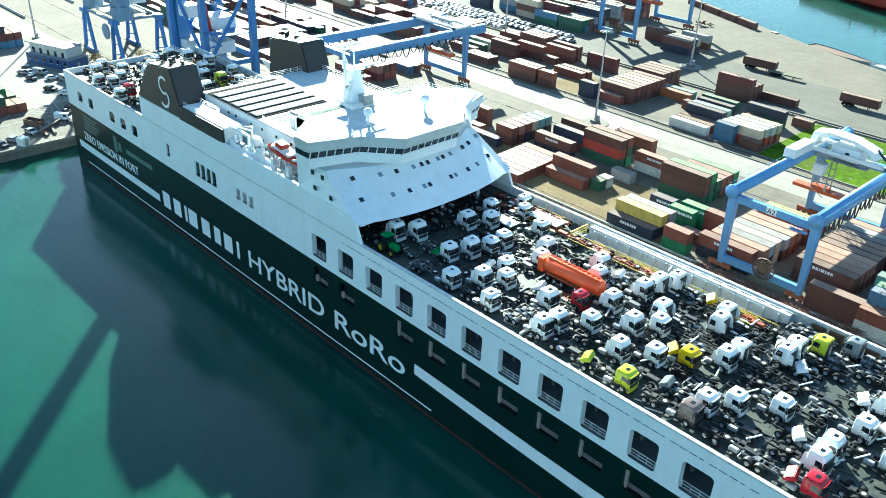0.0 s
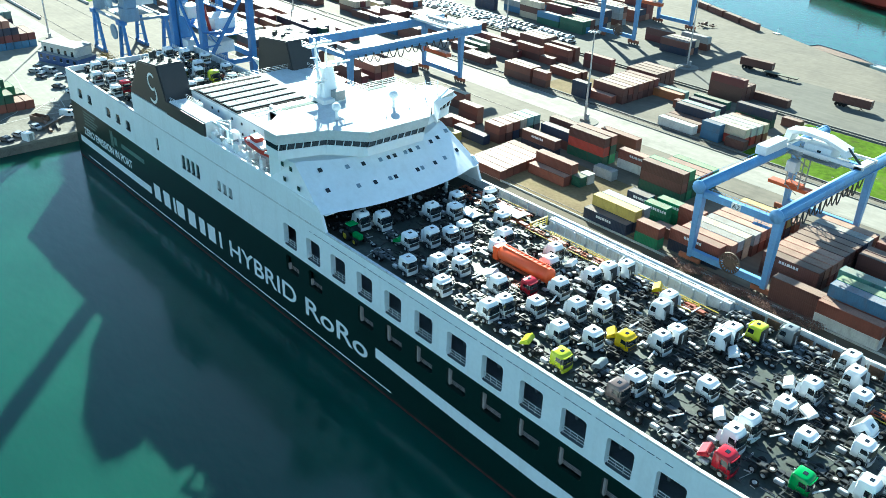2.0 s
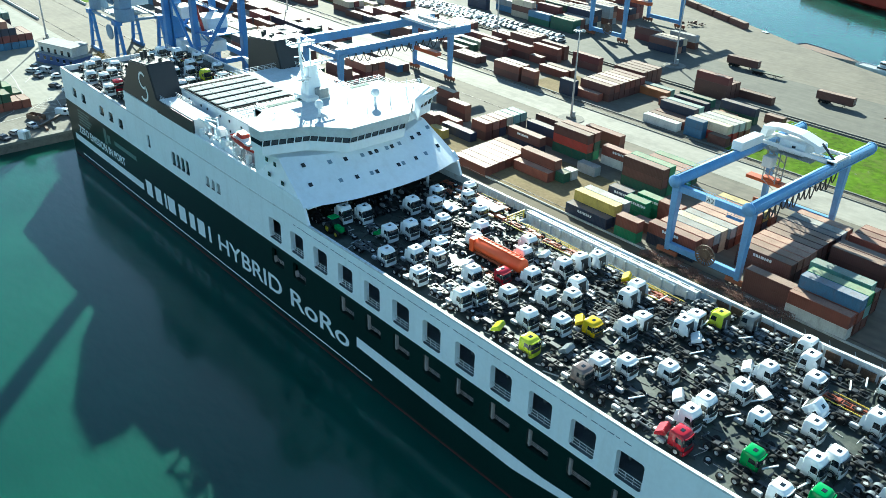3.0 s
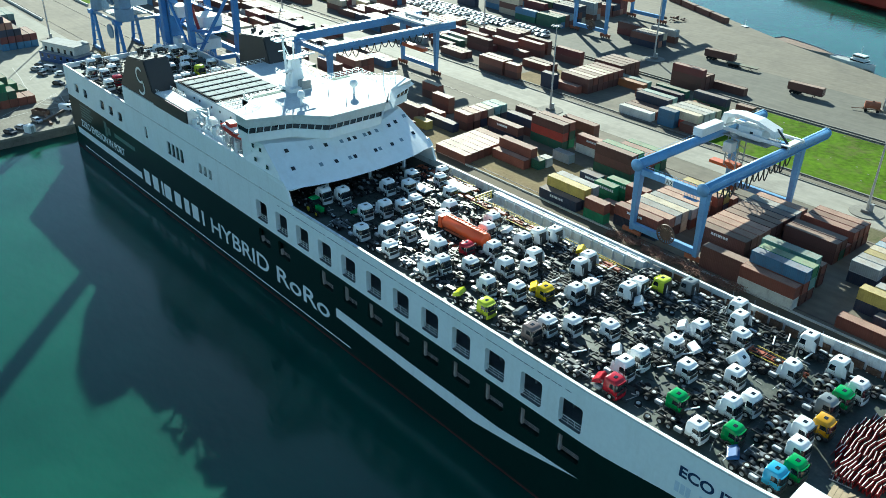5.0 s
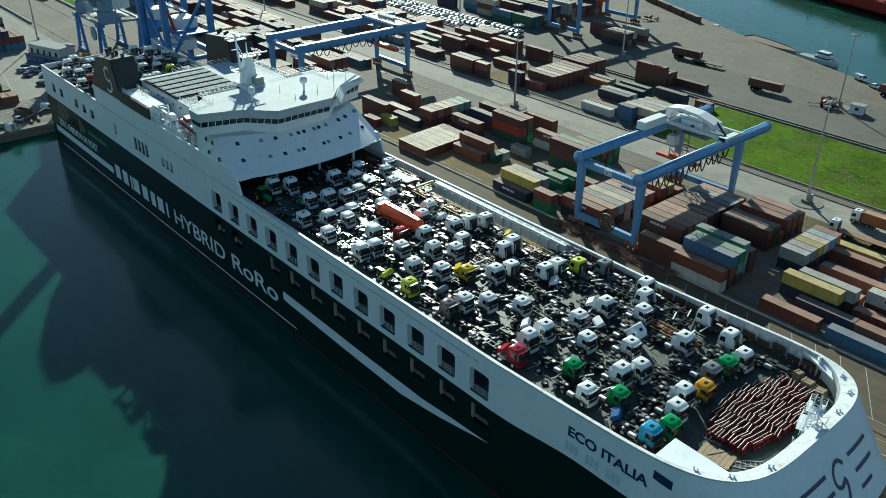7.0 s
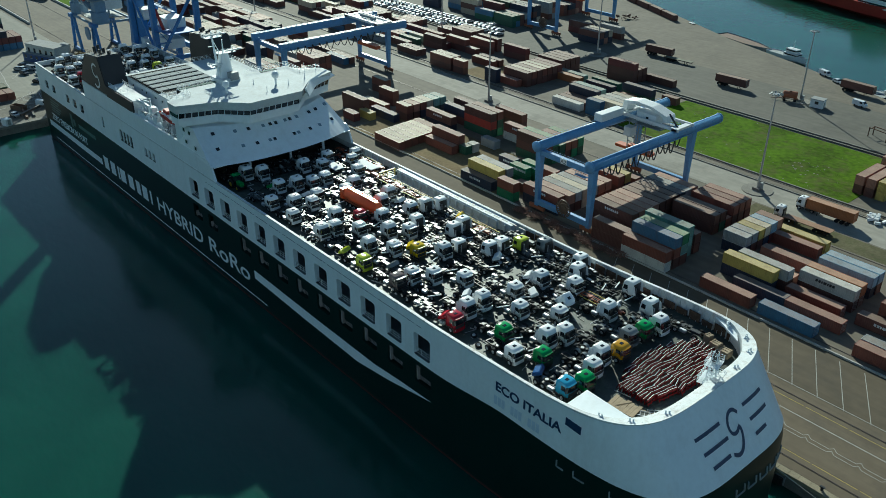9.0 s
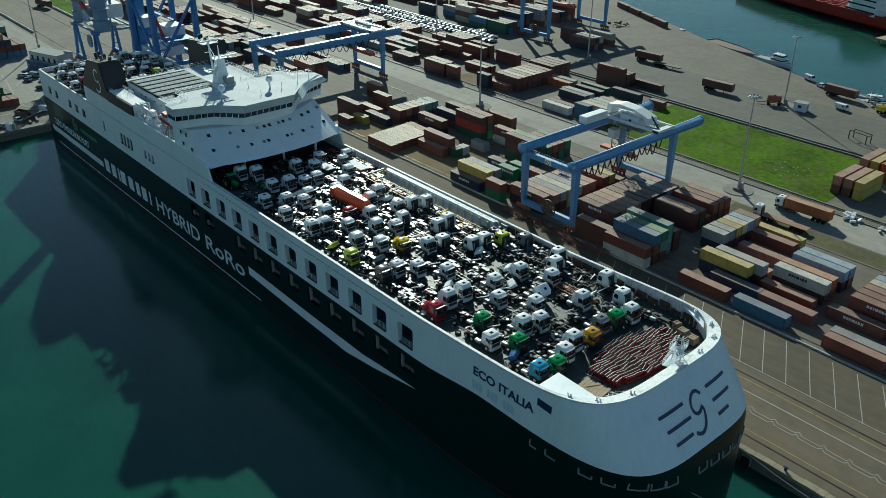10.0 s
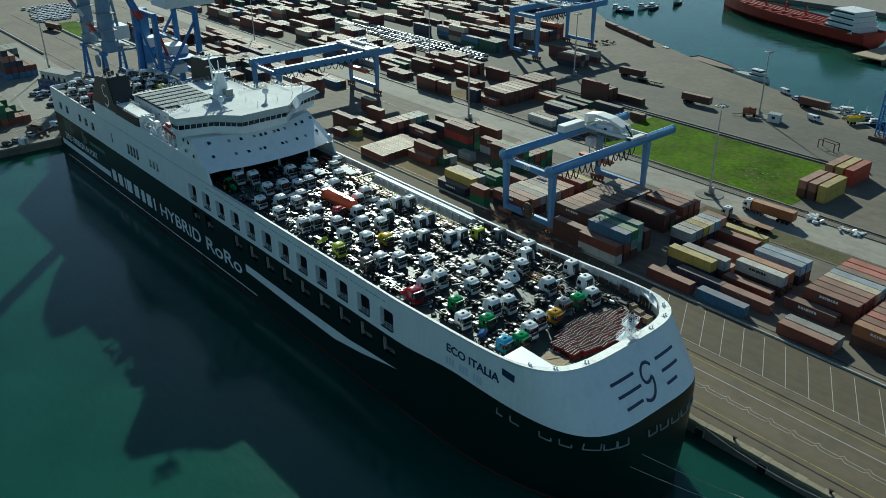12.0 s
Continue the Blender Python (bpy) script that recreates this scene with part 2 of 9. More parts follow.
def lettering(text, size, material, m, parent, width=None, depth=0.03, name="letter", bold=0.0):
    cu = bpy.data.curves.new(name, "FONT")
    cu.body, cu.size, cu.extrude, cu.offset = text, size, depth, bold
    tmp = bpy.data.objects.new(name, cu)
    scene.collection.objects.link(tmp)
    bpy.context.view_layer.update()
    me = bpy.data.meshes.new_from_object(tmp.evaluated_get(bpy.context.evaluated_depsgraph_get()))
    bpy.data.objects.remove(tmp)
    if width:
        xs = [v.co.x for v in me.vertices]
        k = width / (max(xs) - min(xs))
        lo = min(xs)
        for v in me.vertices:
            v.co.x = (v.co.x - lo) * k
    root = list(range(len(me.vertices)))

    def top(v):
        while root[v] != v:
            root[v] = root[root[v]]
            v = root[v]
        return v
    for e in me.edges:
        root[top(e.vertices[0])] = top(e.vertices[1])
    letters = {}
    for f in me.polygons:
        letters.setdefault(top(f.vertices[0]), []).append(f)
    made = []
    for faces_ in letters.values():
        used = sorted({v for f in faces_ for v in f.vertices})
        at = {v: k for k, v in enumerate(used)}
        one = bpy.data.meshes.new(name)
        one.from_pydata([me.vertices[v].co for v in used], [], [[at[v] for v in f.vertices] for f in faces_])
        one.materials.append(material)
        ob = new(name, one)
        ob.matrix_basis = m
        ob.parent = parent
        made.append(ob)
    return made


# ---- ground and water ----
QZ = 2.8  # quay level


def water_material():
    m = bpy.data.materials.new("harbour water")
    m.use_nodes = True
    nt = m.node_tree
    bs = nt.nodes["Principled BSDF"]
    co = nt.nodes.new("ShaderNodeTexCoord")
    big = nt.nodes.new("ShaderNodeTexNoise")
    big.inputs["Scale"].default_value, big.inputs["Detail"].default_value = 0.012, 4
    nt.links.new(co.outputs["Object"], big.inputs["Vector"])
    mid = nt.nodes.new("ShaderNodeTexNoise")
    mid.inputs["Scale"].default_value, mid.inputs["Detail"].default_value, mid.inputs["Distortion"].default_value = 0.05, 5, 0.6
    nt.links.new(co.outputs["Object"], mid.inputs["Vector"])
    both = nt.nodes.new("ShaderNodeMath")
    both.operation = "MULTIPLY_ADD"
    both.inputs[1].default_value = 0.35
    nt.links.new(mid.outputs[0], both.inputs[0])
    nt.links.new(big.outputs[0], both.inputs[2])
    ramp = nt.nodes.new("ShaderNodeValToRGB")
    ramp.color_ramp.elements[0].position, ramp.color_ramp.elements[0].color = 0.45, (0.0075, 0.046, 0.034, 1)
    ramp.color_ramp.elements[1].position, ramp.color_ramp.elements[1].color = 0.95, (0.016, 0.082, 0.058, 1)
    nt.links.new(both.outputs[0], ramp.inputs[0])
    nt.links.new(ramp.outputs[0], bs.inputs["Base Color"])
    bs.subsurface_method = "BURLEY"
    bs.inputs["Subsurface Weight"].default_value, bs.inputs["Subsurface Scale"].default_value = 1.0, 2.4
    bs.inputs["Subsurface Radius"].default_value = (0.5, 1.0, 0.8)
    bs.inputs["Roughness"].default_value, bs.inputs["IOR"].default_value = 0.12, 1.33
    bs.inputs["Specular IOR Level"].default_value = 0.5
    mp = nt.nodes.new("ShaderNodeMapping")
    mp.inputs["Scale"].default_value = (0.5, 1.0, 1.0)
    mp.inputs["Rotation"].default_value = (0, 0, 0.5)
    nt.links.new(co.outputs["Object"], mp.inputs[0])
    w1 = nt.nodes.new("ShaderNodeTexNoise")
    w1.inputs["Scale"].default_value, w1.inputs["Detail"].default_value = 0.5, 7
    nt.links.new(mp.outputs[0], w1.inputs["Vector"])
    bp = nt.nodes.new("ShaderNodeBump")
    bp.inputs["Strength"].default_value, bp.inputs["Distance"].default_value = 0.35, 0.16
    nt.links.new(w1.outputs[0], bp.inputs["Height"])
    nt.links.new(bp.outputs[0], bs.inputs["Normal"])
    return m


def asphalt_material(name, color, var, dirt_color, dirt, scale=0.05):
    """Yard paving: broad stains, tyre-worn lanes along the quay and fine grit."""
    m = mat(name, color, 0.84, spec=0.22, var=var, scale=scale, dirt=dirt, dirt_color=dirt_color, bump=0.3, bump_scale=3)
    nt = m.node_tree
    bs = nt.nodes["Principled BSDF"]
    src = bs.inputs["Base Color"].links[0].from_socket
    co = nt.nodes.new("ShaderNodeTexCoord")
    mp = nt.nodes.new("ShaderNodeMapping")
    mp.inputs["Scale"].default_value = (0.02, 0.7, 1)
    nt.links.new(co.outputs["Object"], mp.inputs[0])
    ns = nt.nodes.new("ShaderNodeTexNoise")
    ns.inputs["Scale"].default_value, ns.inputs["Detail"].default_value = 1.0, 6
    nt.links.new(mp.outputs[0], ns.inputs["Vector"])
    mr = nt.nodes.new("ShaderNodeMapRange")
    mr.inputs[1].default_value, mr.inputs[2].default_value, mr.inputs[3].default_value, mr.inputs[4].default_value = 0.3, 0.7, 0.9, 1.08
    nt.links.new(ns.outputs[0], mr.inputs[0])
    mx = nt.nodes.new("ShaderNodeMix")
    mx.data_type, mx.blend_type = "RGBA", "MULTIPLY"
    mx.inputs[0].default_value = 1.0
    nt.links.new(src, mx.inputs[6])
    nt.links.new(mr.outputs[0], mx.inputs[7])
    nt.links.new(mx.outputs[2], bs.inputs["Base Color"])
    return m


YARD = asphalt_material("yard paving", (0.155, 0.134, 0.105), 0.2, (0.075, 0.068, 0.058), 0.6)
BAY = asphalt_material("grey asphalt", (0.106, 0.085, 0.058), 0.14, (0.05, 0.046, 0.042), 0.5)
ROADTOP = asphalt_material("pale road surface", (0.29, 0.27, 0.23), 0.15, (0.11, 0.10, 0.088), 0.5)
APRON = asphalt_material("quay apron", (0.136, 0.108, 0.075), 0.15, (0.06, 0.056, 0.05), 0.6)
DIRT = mat("bare earth", (0.185, 0.14, 0.08), 0.95, spec=0.1, var=0.3, scale=0.12, dirt=0.6, dirt_color=(0.12, 0.11, 0.05), bump=0.8, bump_scale=2)
WEEDY = mat("weedy soil", (0.115, 0.105, 0.06), 0.95, spec=0.1, var=0.3, scale=0.15, dirt=0.9, dirt_color=(0.05, 0.07, 0.02), bump=0.6, bump_scale=2)
GRASS_BASE = mat("grassy soil", (0.07, 0.13, 0.006), 0.95, spec=0.05, var=0.6, scale=0.07, dirt=0.95, dirt_color=(0.11, 0.09, 0.045), bump=0.8, bump_scale=3)
GRASS_BLADE = mat("grass blades", (0.085, 0.17, 0.008), 0.9, spec=0.05, var=0.7, scale=0.15)

bm = bmesh.new()
bm.faces.new([bm.verts.new(p) for p in ((-4000, -4000, 0), (4000, -4000, 0), (4000, 4000, 0), (-4000, 4000, 0))])
tagged(finish("water", bm, water_material()), "calm green harbour water beside the moored ship", "water", kind="structure")

SHORE = [(-248.5, -400), (-248.5, 20.3), (420, 20.3), (420, 60), (100, 150), (-56, 212), (-80, 222), (-120, 237.5), (-160, 251), (-186, 263), (-250, 292), (-420, 420), (-1500, 900), (-1500, -400)]
bm = prism(bmesh.new(), SHORE, 2, -8, QZ)
tagged(finish("ground", bm, [YARD, CONCRETE_DARK]), "worn grey brown container yard paving", "ground", kind="structure")
for poly in bpy.data.objects["ground"].data.polygons:
    poly.material_index = 0 if abs(poly.normal.z) > 0.5 else 1


def patch(name, x0, x1, y0, y1, material, label, category="ground", h=0.02, z=QZ):
    bm = boxes((x0, x1, y0, y1, z - 0.1, z + h))
    return tagged(finish(name, bm, material), label, category, kind="structure")


patch("pavement", -200, 420, 42.3, 57.2, BAY, "dark grey asphalt parking strip along the quay")
patch("pavement", -248.4, 420, 21.6, 42.2, APRON, "grey quay apron with crane rails and painted lanes")
patch("road", -520, 420, 108.2, 121.0, ROADTOP, "pale worn yard road between container blocks", "road")
patch("ground", -176, -104, 57.7, 82, DIRT, "bare brown earth beside the container stacks")
patch("ground", -60, 30, 57.6, 112, YARD, "oil-stained container yard paving", h=0.015)
patch("ground", -200, -186, 124.8, 146, DIRT, "bare earth between container blocks")
patch("ground", -60, 120, 100.5, 107.6, WEEDY, "strip of bare earth and weeds beside the crane rail", h=0.03)
patch("lawn", -122, -44, 126.0, 164.5, GRASS_BASE, "green grass field between roads", h=0.05)
patch("road", -520, 420, 168.0, 205.0, asphalt_material("dark apron asphalt", (0.125, 0.117, 0.098), 0.15, (0.065, 0.06, 0.053), 0.5), "dark grey asphalt road behind the grass", "road", h=0.012)
patch("pavement", -420, -277, -398, 19.8, asphalt_material("pale concrete apron", (0.25, 0.24, 0.205), 0.15, (0.15, 0.14, 0.12), 0.5), "pale worn concrete apron with faint lines", h=0.016)
patch("ground", -276.9, -250.3, -130, 18.0, asphalt_material("grey spoil", (0.15, 0.138, 0.115), 0.3, (0.08, 0.075, 0.06), 0.7, 0.15), "bare earth and rubble strip along the basin wall", h=0.014)
patch("lawn", -456, -404, 48.6, 64, GRASS_BASE, "rough grass strip behind the low wall", h=0.04)
patch("lawn", -372, -318, 141, 156, GRASS_BASE, "rough fenced grass strip between container rows", h=0.04)

# quay edge coping, rubbing fenders and bollards
bm = bmesh.new()
rng = random.Random(5)
x = -248.0
while x < 416:
    w = rng.uniform(1.4, 3.2)
    box(bm, x, x + w - 0.05, 20.0 + rng.uniform(0, 0.14), 21.55 - rng.choice((0, 0, 0.12, 0.3)), QZ - 0.6, QZ + rng.uniform(0.06, 0.16))
    x += w
tagged(finish("kerb", bm, mat("worn ochre concrete", (0.27, 0.235, 0.165), 0.9, spec=0.15, var=0.3, scale=0.6, dirt=0.6, dirt_color=(0.13, 0.115, 0.085), bump=0.5, bump_scale=3)), "worn ochre chipped concrete coping along the quay edge", "kerb", kind="structure")
bm = bmesh.new()
for y in np.arange(-398, 18, 6.0):
    box(bm, -250.2, -248.2, y, y + 5.94, QZ - 0.6, QZ + 0.14)
tagged(finish("kerb", bm, CONCRETE), "chipped concrete coping along the basin wall", "kerb", kind="structure")
bm = bmesh.new()
box(bm, -230, 420, 57.3, 57.65, QZ - 0.2, QZ + 0.4)
tagged(finish("kerb", bm, mat("whitewashed concrete", (0.42, 0.41, 0.38), 0.9, spec=0.2, var=0.2, dirt=0.5, dirt_color=(0.2, 0.18, 0.15))), "low pale concrete wall between parking strip and containers", "kerb", kind="structure")

# square rubber fenders hung on the quay wall
fender = None
for x in np.arange(-92.0, 100, 12.8):
    if fender is None:
        fender = thing("quay_fender", "dark blue-grey rubber fender on the quay wall", "fender", "fenders on the quay wall", pose(x, 20.0, 0.35))
        part("pad", soften(boxes((-0.75, 0.75, -0.55, 0.0, 0, 1.5)), 0.1), RUBBER, fender)
        part("back_plate", boxes((-0.9, 0.9, 0.0, 0.25, -0.1, 1.6)), STEEL, fender)
    else:
        copy_thing(fender, pose(x, 20.0, 0.35))

# painted lines
bm = bmesh.new()
for y, w in ((42.4, 0.16), (34.9, 0.24)):
    box(bm, -240, 420, y, y + w, QZ, QZ + 0.03)
for x in np.arange(-64.1, 300, 4.93):
    beam(bm, (x + 6.8, 42.2, QZ + 0.02), (x - 0.9, 56.0, QZ + 0.02), 0.14, 0.02)
# a chain of hooked double lines
for x in np.arange(-40, 300, 4.6):
    for dy in (0, 0.95):
        box(bm, x, x + 3.3, 29.9 + dy, 30.02 + dy, QZ, QZ + 0.03)
        beam(bm, (x + 3.3, 29.96 + dy, QZ + 0.02), (x + 3.8, 30.7 + dy, QZ + 0.02), 0.12, 0.02)
        beam(bm, (x + 3.8, 30.7 + dy, QZ + 0.02), (x + 4.6, 29.96 + dy, QZ + 0.02), 0.12, 0.02)
tagged(finish("trim", bm, LINE_WHITE), "worn white lane and bay lines painted on the quay", "road marking", kind="structure")

bm = bmesh.new()
for y, w in ((38.1, 0.13), (25.3, 0.13)):
    for x in np.arange(-240, 420, 8.0):
        box(bm, x, x + 7.7, y, y + w, QZ, QZ + 0.03)
tagged(finish("trim", bm, mat("worn yellow line paint", (0.42, 0.33, 0.09), 0.8, spec=0.2, var=0.3, scale=0.5, dirt=0.6, dirt_color=(0.16, 0.13, 0.08))), "thin worn yellow lines along the crane rails", "road marking", kind="structure")

# crane rails
bm = bmesh.new()
for y in (23.9, 39.6, 59.5, 99.6, 122.0, 124.4):
    for dy in (-0.10, 0.10):
        box(bm, -500, 420, y + dy - 0.04, y + dy + 0.04, QZ - 0.05, QZ + 0.09)
tagged(finish("trim", bm, RAIL_STEEL), "rusty steel crane rails set in the paving", "rail", kind="structure")
bm = bmesh.new()
for y in (121.2, 125.4, 165.6, 167.6):
    box(bm, -520, 420 if y < 160 else -40, y - 0.25, y + 0.25, QZ - 0.1, QZ + (0.28 if y < 160 else 0.5))
tagged(finish("kerb", bm, CONCRETE_DARK), "dark stained kerb along the yard road", "kerb", kind="structure")

# litter and pale stones on the lawn
rng = random.Random(17)
bm = bmesh.new()
for k in range(60):
    u = rng.random()
    x, y = (rng.gauss(-62, 6), rng.gauss(138, 4)) if u < 0.6 else (rng.uniform(-118, -50), rng.uniform(127, 163))
    s = rng.uniform(0.1, 0.28)
    box(bm, x - s, x + s, y - s * 0.7, y + s * 0.7, QZ + 0.02, QZ + 0.09)
tagged(finish("litter", bm, CONCRETE), "pale stones and litter scattered on the grass", "litter", kind="stuff")

# grass tufts
rng = random.Random(3)
bm = bmesh.new()
for k in range(9000):
    x, y = rng.uniform(-121, -45), rng.uniform(126.5, 164)
    if noise.noise((x * 0.07, y * 0.07, 0.3)) < -0.12 + rng.uniform(-0.2, 0.2):
        continue
    h, a = rng.uniform(0.03, 0.09), rng.uniform(0, 6.28)
    dx, dy = math.cos(a) * 0.28, math.sin(a) * 0.28
    lean = rng.uniform(-0.2, 0.2)
    bm.faces.new([bm.verts.new(p) for p in ((x - dx, y - dy, QZ), (x + dx, y + dy, QZ), (x + lean - dy, y + lean + dx, QZ + h))])
tagged(finish("grass", bm, GRASS_BLADE), "tufts of bright green grass", "grass", kind="stuff")
# ---- the ship ----
YC, HB = 1.2, 18.2          # centre line and half beam
STERN, DECK = -238.0, 23.0  # transom and weather deck
ship = thing("cargo_ship", "large white and dark green vehicle cargo ship moored alongside", "ship")


def nose(z):
    """Stem, start of the taper and bluntness at a height: the top leans back, the foot is finer."""
    if z > 17:
        return 0.5 - 7.0 * (z - 17.0) / 9.5, -31.0, 4.15, 4.15
    k = min(1.0, (17.0 - z) / 17.0)
    return 0.5 + 2.6 * k, -31.0 - 11.0 * k, 4.15 - 1.65 * k, 4.15 - 2.15 * k


def half_beam(x, z):
    xn, xs, p, q = nose(z)
    if x <= xs:
        return HB
    return HB * max(0.0, 1 - min(1.0, (x - xs) / (xn - xs)) ** p) ** (1 / q)


def nose_x(y, z):
    xn, xs, p, q = nose(z)
    return xs + (xn - xs) * max(0.0, 1 - min(1.0, abs(y - YC) / HB) ** q) ** (1 / p)


def rail_z(x):
    k = max(0.0, (x + 62) / 57)
    return 24.4 + 2.3 * k ** 1.6


def green_z(x):
    k = max(0.0, min(1.0, (x + 46) / 18))
    return 15.8 + 1.6 * k * k * (3 - 2 * k)


FLAT = -46.0  # aft of this the sides are flat
NB = 40


def bow_ring(zf, z_of):
    """One level round the bow, from starboard to port; z_of(x) gives its height."""
    ring = []
    for side in (-1, 1):
        row = []
        for k in range(NB + 1):
            th = math.pi / 2 * k / NB
            x = FLAT
            for _ in range(3):
                z = z_of(x)
                xn, xs, p, q = nose(z)
                x = FLAT + (xn - FLAT) * math.sin(th) ** 0.8
            row.append(Vector((x, YC + side * half_beam(x, z), z)))
        ring.append(row)
    return ring[0] + ring[1][-2::-1]


def bow_skin(levels, material, name, label=""):
    bm = bmesh.new()
    rows = [[bm.verts.new(p) for p in bow_ring(None, f)] for f in levels]
    for a, b in zip(rows, rows[1:]):
        for i in range(len(a) - 1):
            bm.faces.new((a[i], a[i + 1], b[i + 1], b[i]))
    return part(name, bm, material, ship, label, smooth=True)


bow_skin([lambda x, z=z: z for z in (-7, -4, -1, 0.5)], BOOT_RED, "bow_boot")
bow_skin([lambda x, k=k: 0.5 + (green_z(x) - 0.5) * k for k in np.linspace(0, 1, 12)], SHIP_GREEN, "bow_green_plating")
bow_skin([lambda x, k=k: green_z(x) + (rail_z(x) - green_z(x)) * k for k in np.linspace(0, 1, 9)], SHIP_WHITE, "bow_white_plating")


def side_panel(bm, x0, x1, z0, z1, holes, y, depth):
    """A flat side with real openings: the plate, rounded corners and the reveal of each opening, depth metres inwards."""
    xs = sorted({x0, x1, *(h[0] for h in holes), *(h[1] for h in holes)})
    zs = sorted({z0, z1, *(h[2] for h in holes), *(h[3] for h in holes)})
    grid = {(i, j): bm.verts.new((x, y, z)) for i, x in enumerate(xs) for j, z in enumerate(zs)}
    for i in range(len(xs) - 1):
        for j in range(len(zs) - 1):
            cx, cz = (xs[i] + xs[i + 1]) / 2, (zs[j] + zs[j + 1]) / 2
            if not any(h[0] < cx < h[1] and h[2] < cz < h[3] for h in holes):
                bm.faces.new((grid[i, j], grid[i + 1, j], grid[i + 1, j + 1], grid[i, j + 1]))
    for a, b, c, d in holes:
        r = min(0.55, (b - a) * 0.2, (d - c) * 0.2)
        loop = []
        for (cx, cz, t0) in ((a + r, c + r, 180), (b - r, c + r, 270), (b - r, d - r, 0), (a + r, d - r, 90)):
            arc = [(cx + r * math.cos(radians(t0 + 90 * k / 4)), cz + r * math.sin(radians(t0 + 90 * k / 4))) for k in range(5)]
            corner = (a if t0 in (180, 90) else b, c if t0 in (180, 270) else d)
            vs = [bm.verts.new((corner[0], y, corner[1]))]
            rim = [bm.verts.new((px, y, pz)) for px, pz in arc]
            for k in range(4):
                bm.faces.new((vs[0], rim[k + 1], rim[k]))
            loop += arc
        fr = [bm.verts.new((px, y, pz)) for px, pz in loop]
        bk = [bm.verts.new((px, y + depth, pz)) for px, pz in loop]
        for k in range(len(loop)):
            n = (k + 1) % len(loop)
            if depth > 0.7 and max(loop[k][1], loop[n][1]) < c + 0.3:
                continue
            bm.faces.new((fr[k], fr[n], bk[n], bk[k]))
    return bm


SB = YC - HB  # starboard side plane
PT = YC + HB
upper_holes = [(-132.7 + 7.45 * i, -128.5 + 7.45 * i, 16.9, 21.3) for i in range(12)]
aft_holes = [(x, x + 2.7, 18.2, 20.6) for x in (-231.6, -225.4, -213.6, -207.8, -202.0)]
small_holes = [(-173.2 + 2.15 * i, -171.4 + 2.15 * i, 18.1, 21.3) for i in range(4)] + [(-157.6 + 2.3 * i, -156.0 + 2.3 * i, 18.6, 20.9) for i in range(3)] + [(-185.4, -184.2, 18.4, 21.3)]
lower_holes = [(-132.5 + 7.45 * i, -128.3 + 7.45 * i, 11.4, 14.9) for i in (0, 1, 3, 4, 5, 6, 7, 8, 9, 10, 11)]
white_side = part("starboard_white_plating", side_panel(bmesh.new(), STERN, FLAT, 15.8, 24.4, upper_holes + aft_holes + small_holes, SB, 1.0), SHIP_WHITE, ship)
green_side = part("starboard_green_plating", side_panel(bmesh.new(), STERN, FLAT, 0.5, 15.8, lower_holes, SB, 0.6), SHIP_GREEN, ship)
part("starboard_boot", side_panel(bmesh.new(), STERN, FLAT, -7, 0.5, [], SB, 0.3), BOOT_RED, ship)
part("port_boot", side_panel(bmesh.new(), STERN, FLAT, -7, 0.5, [], PT, 0.3), BOOT_RED, ship)
part("port_green_plating", side_panel(bmesh.new(), STERN, FLAT, 0.5, 15.8, [], PT, 0.3), SHIP_GREEN, ship)
part("port_white_plating", side_panel(bmesh.new(), STERN, FLAT, 15.8, 24.4, [], PT, 0.3), SHIP_WHITE, ship)
part("transom", boxes((STERN - 0.3, STERN, SB, PT, -7, 15.8)), SHIP_GREEN, ship)
part("stern_bulwark", boxes((STERN - 0.3, STERN, SB, PT, 15.8, 24.4)), SHIP_WHITE, ship)

# car decks behind the openings
for z0, z1, name in ((16.7, 22.6, "upper_car_deck"), (10.2, 15.6, "lower_car_deck")):
    bm = bmesh.new()
    box(bm, STERN + 1, -40, SB + (0.04 if z0 > 15 else 0.91), SB + 14, z0 - 0.2, z0)
    box(bm, STERN + 1, -40, SB + (1.01 if z0 > 15 else 0.91), SB + 14, z1, z1 + 0.2)
    box(bm, STERN + 1, -40, SB + 13.8, SB + 14, z0, z1)
    for x in np.arange(-230, -44, 7.45):
        box(bm, x - 0.2, x + 0.2, SB + 4.0, SB + 4.4, z0, z1)
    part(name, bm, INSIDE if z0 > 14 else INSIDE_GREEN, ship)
PRIMED_RAIL = mat("pale primed rail paint", (0.42, 0.35, 0.34), 0.5, var=0.2, scale=0.8, dirt=0.4)
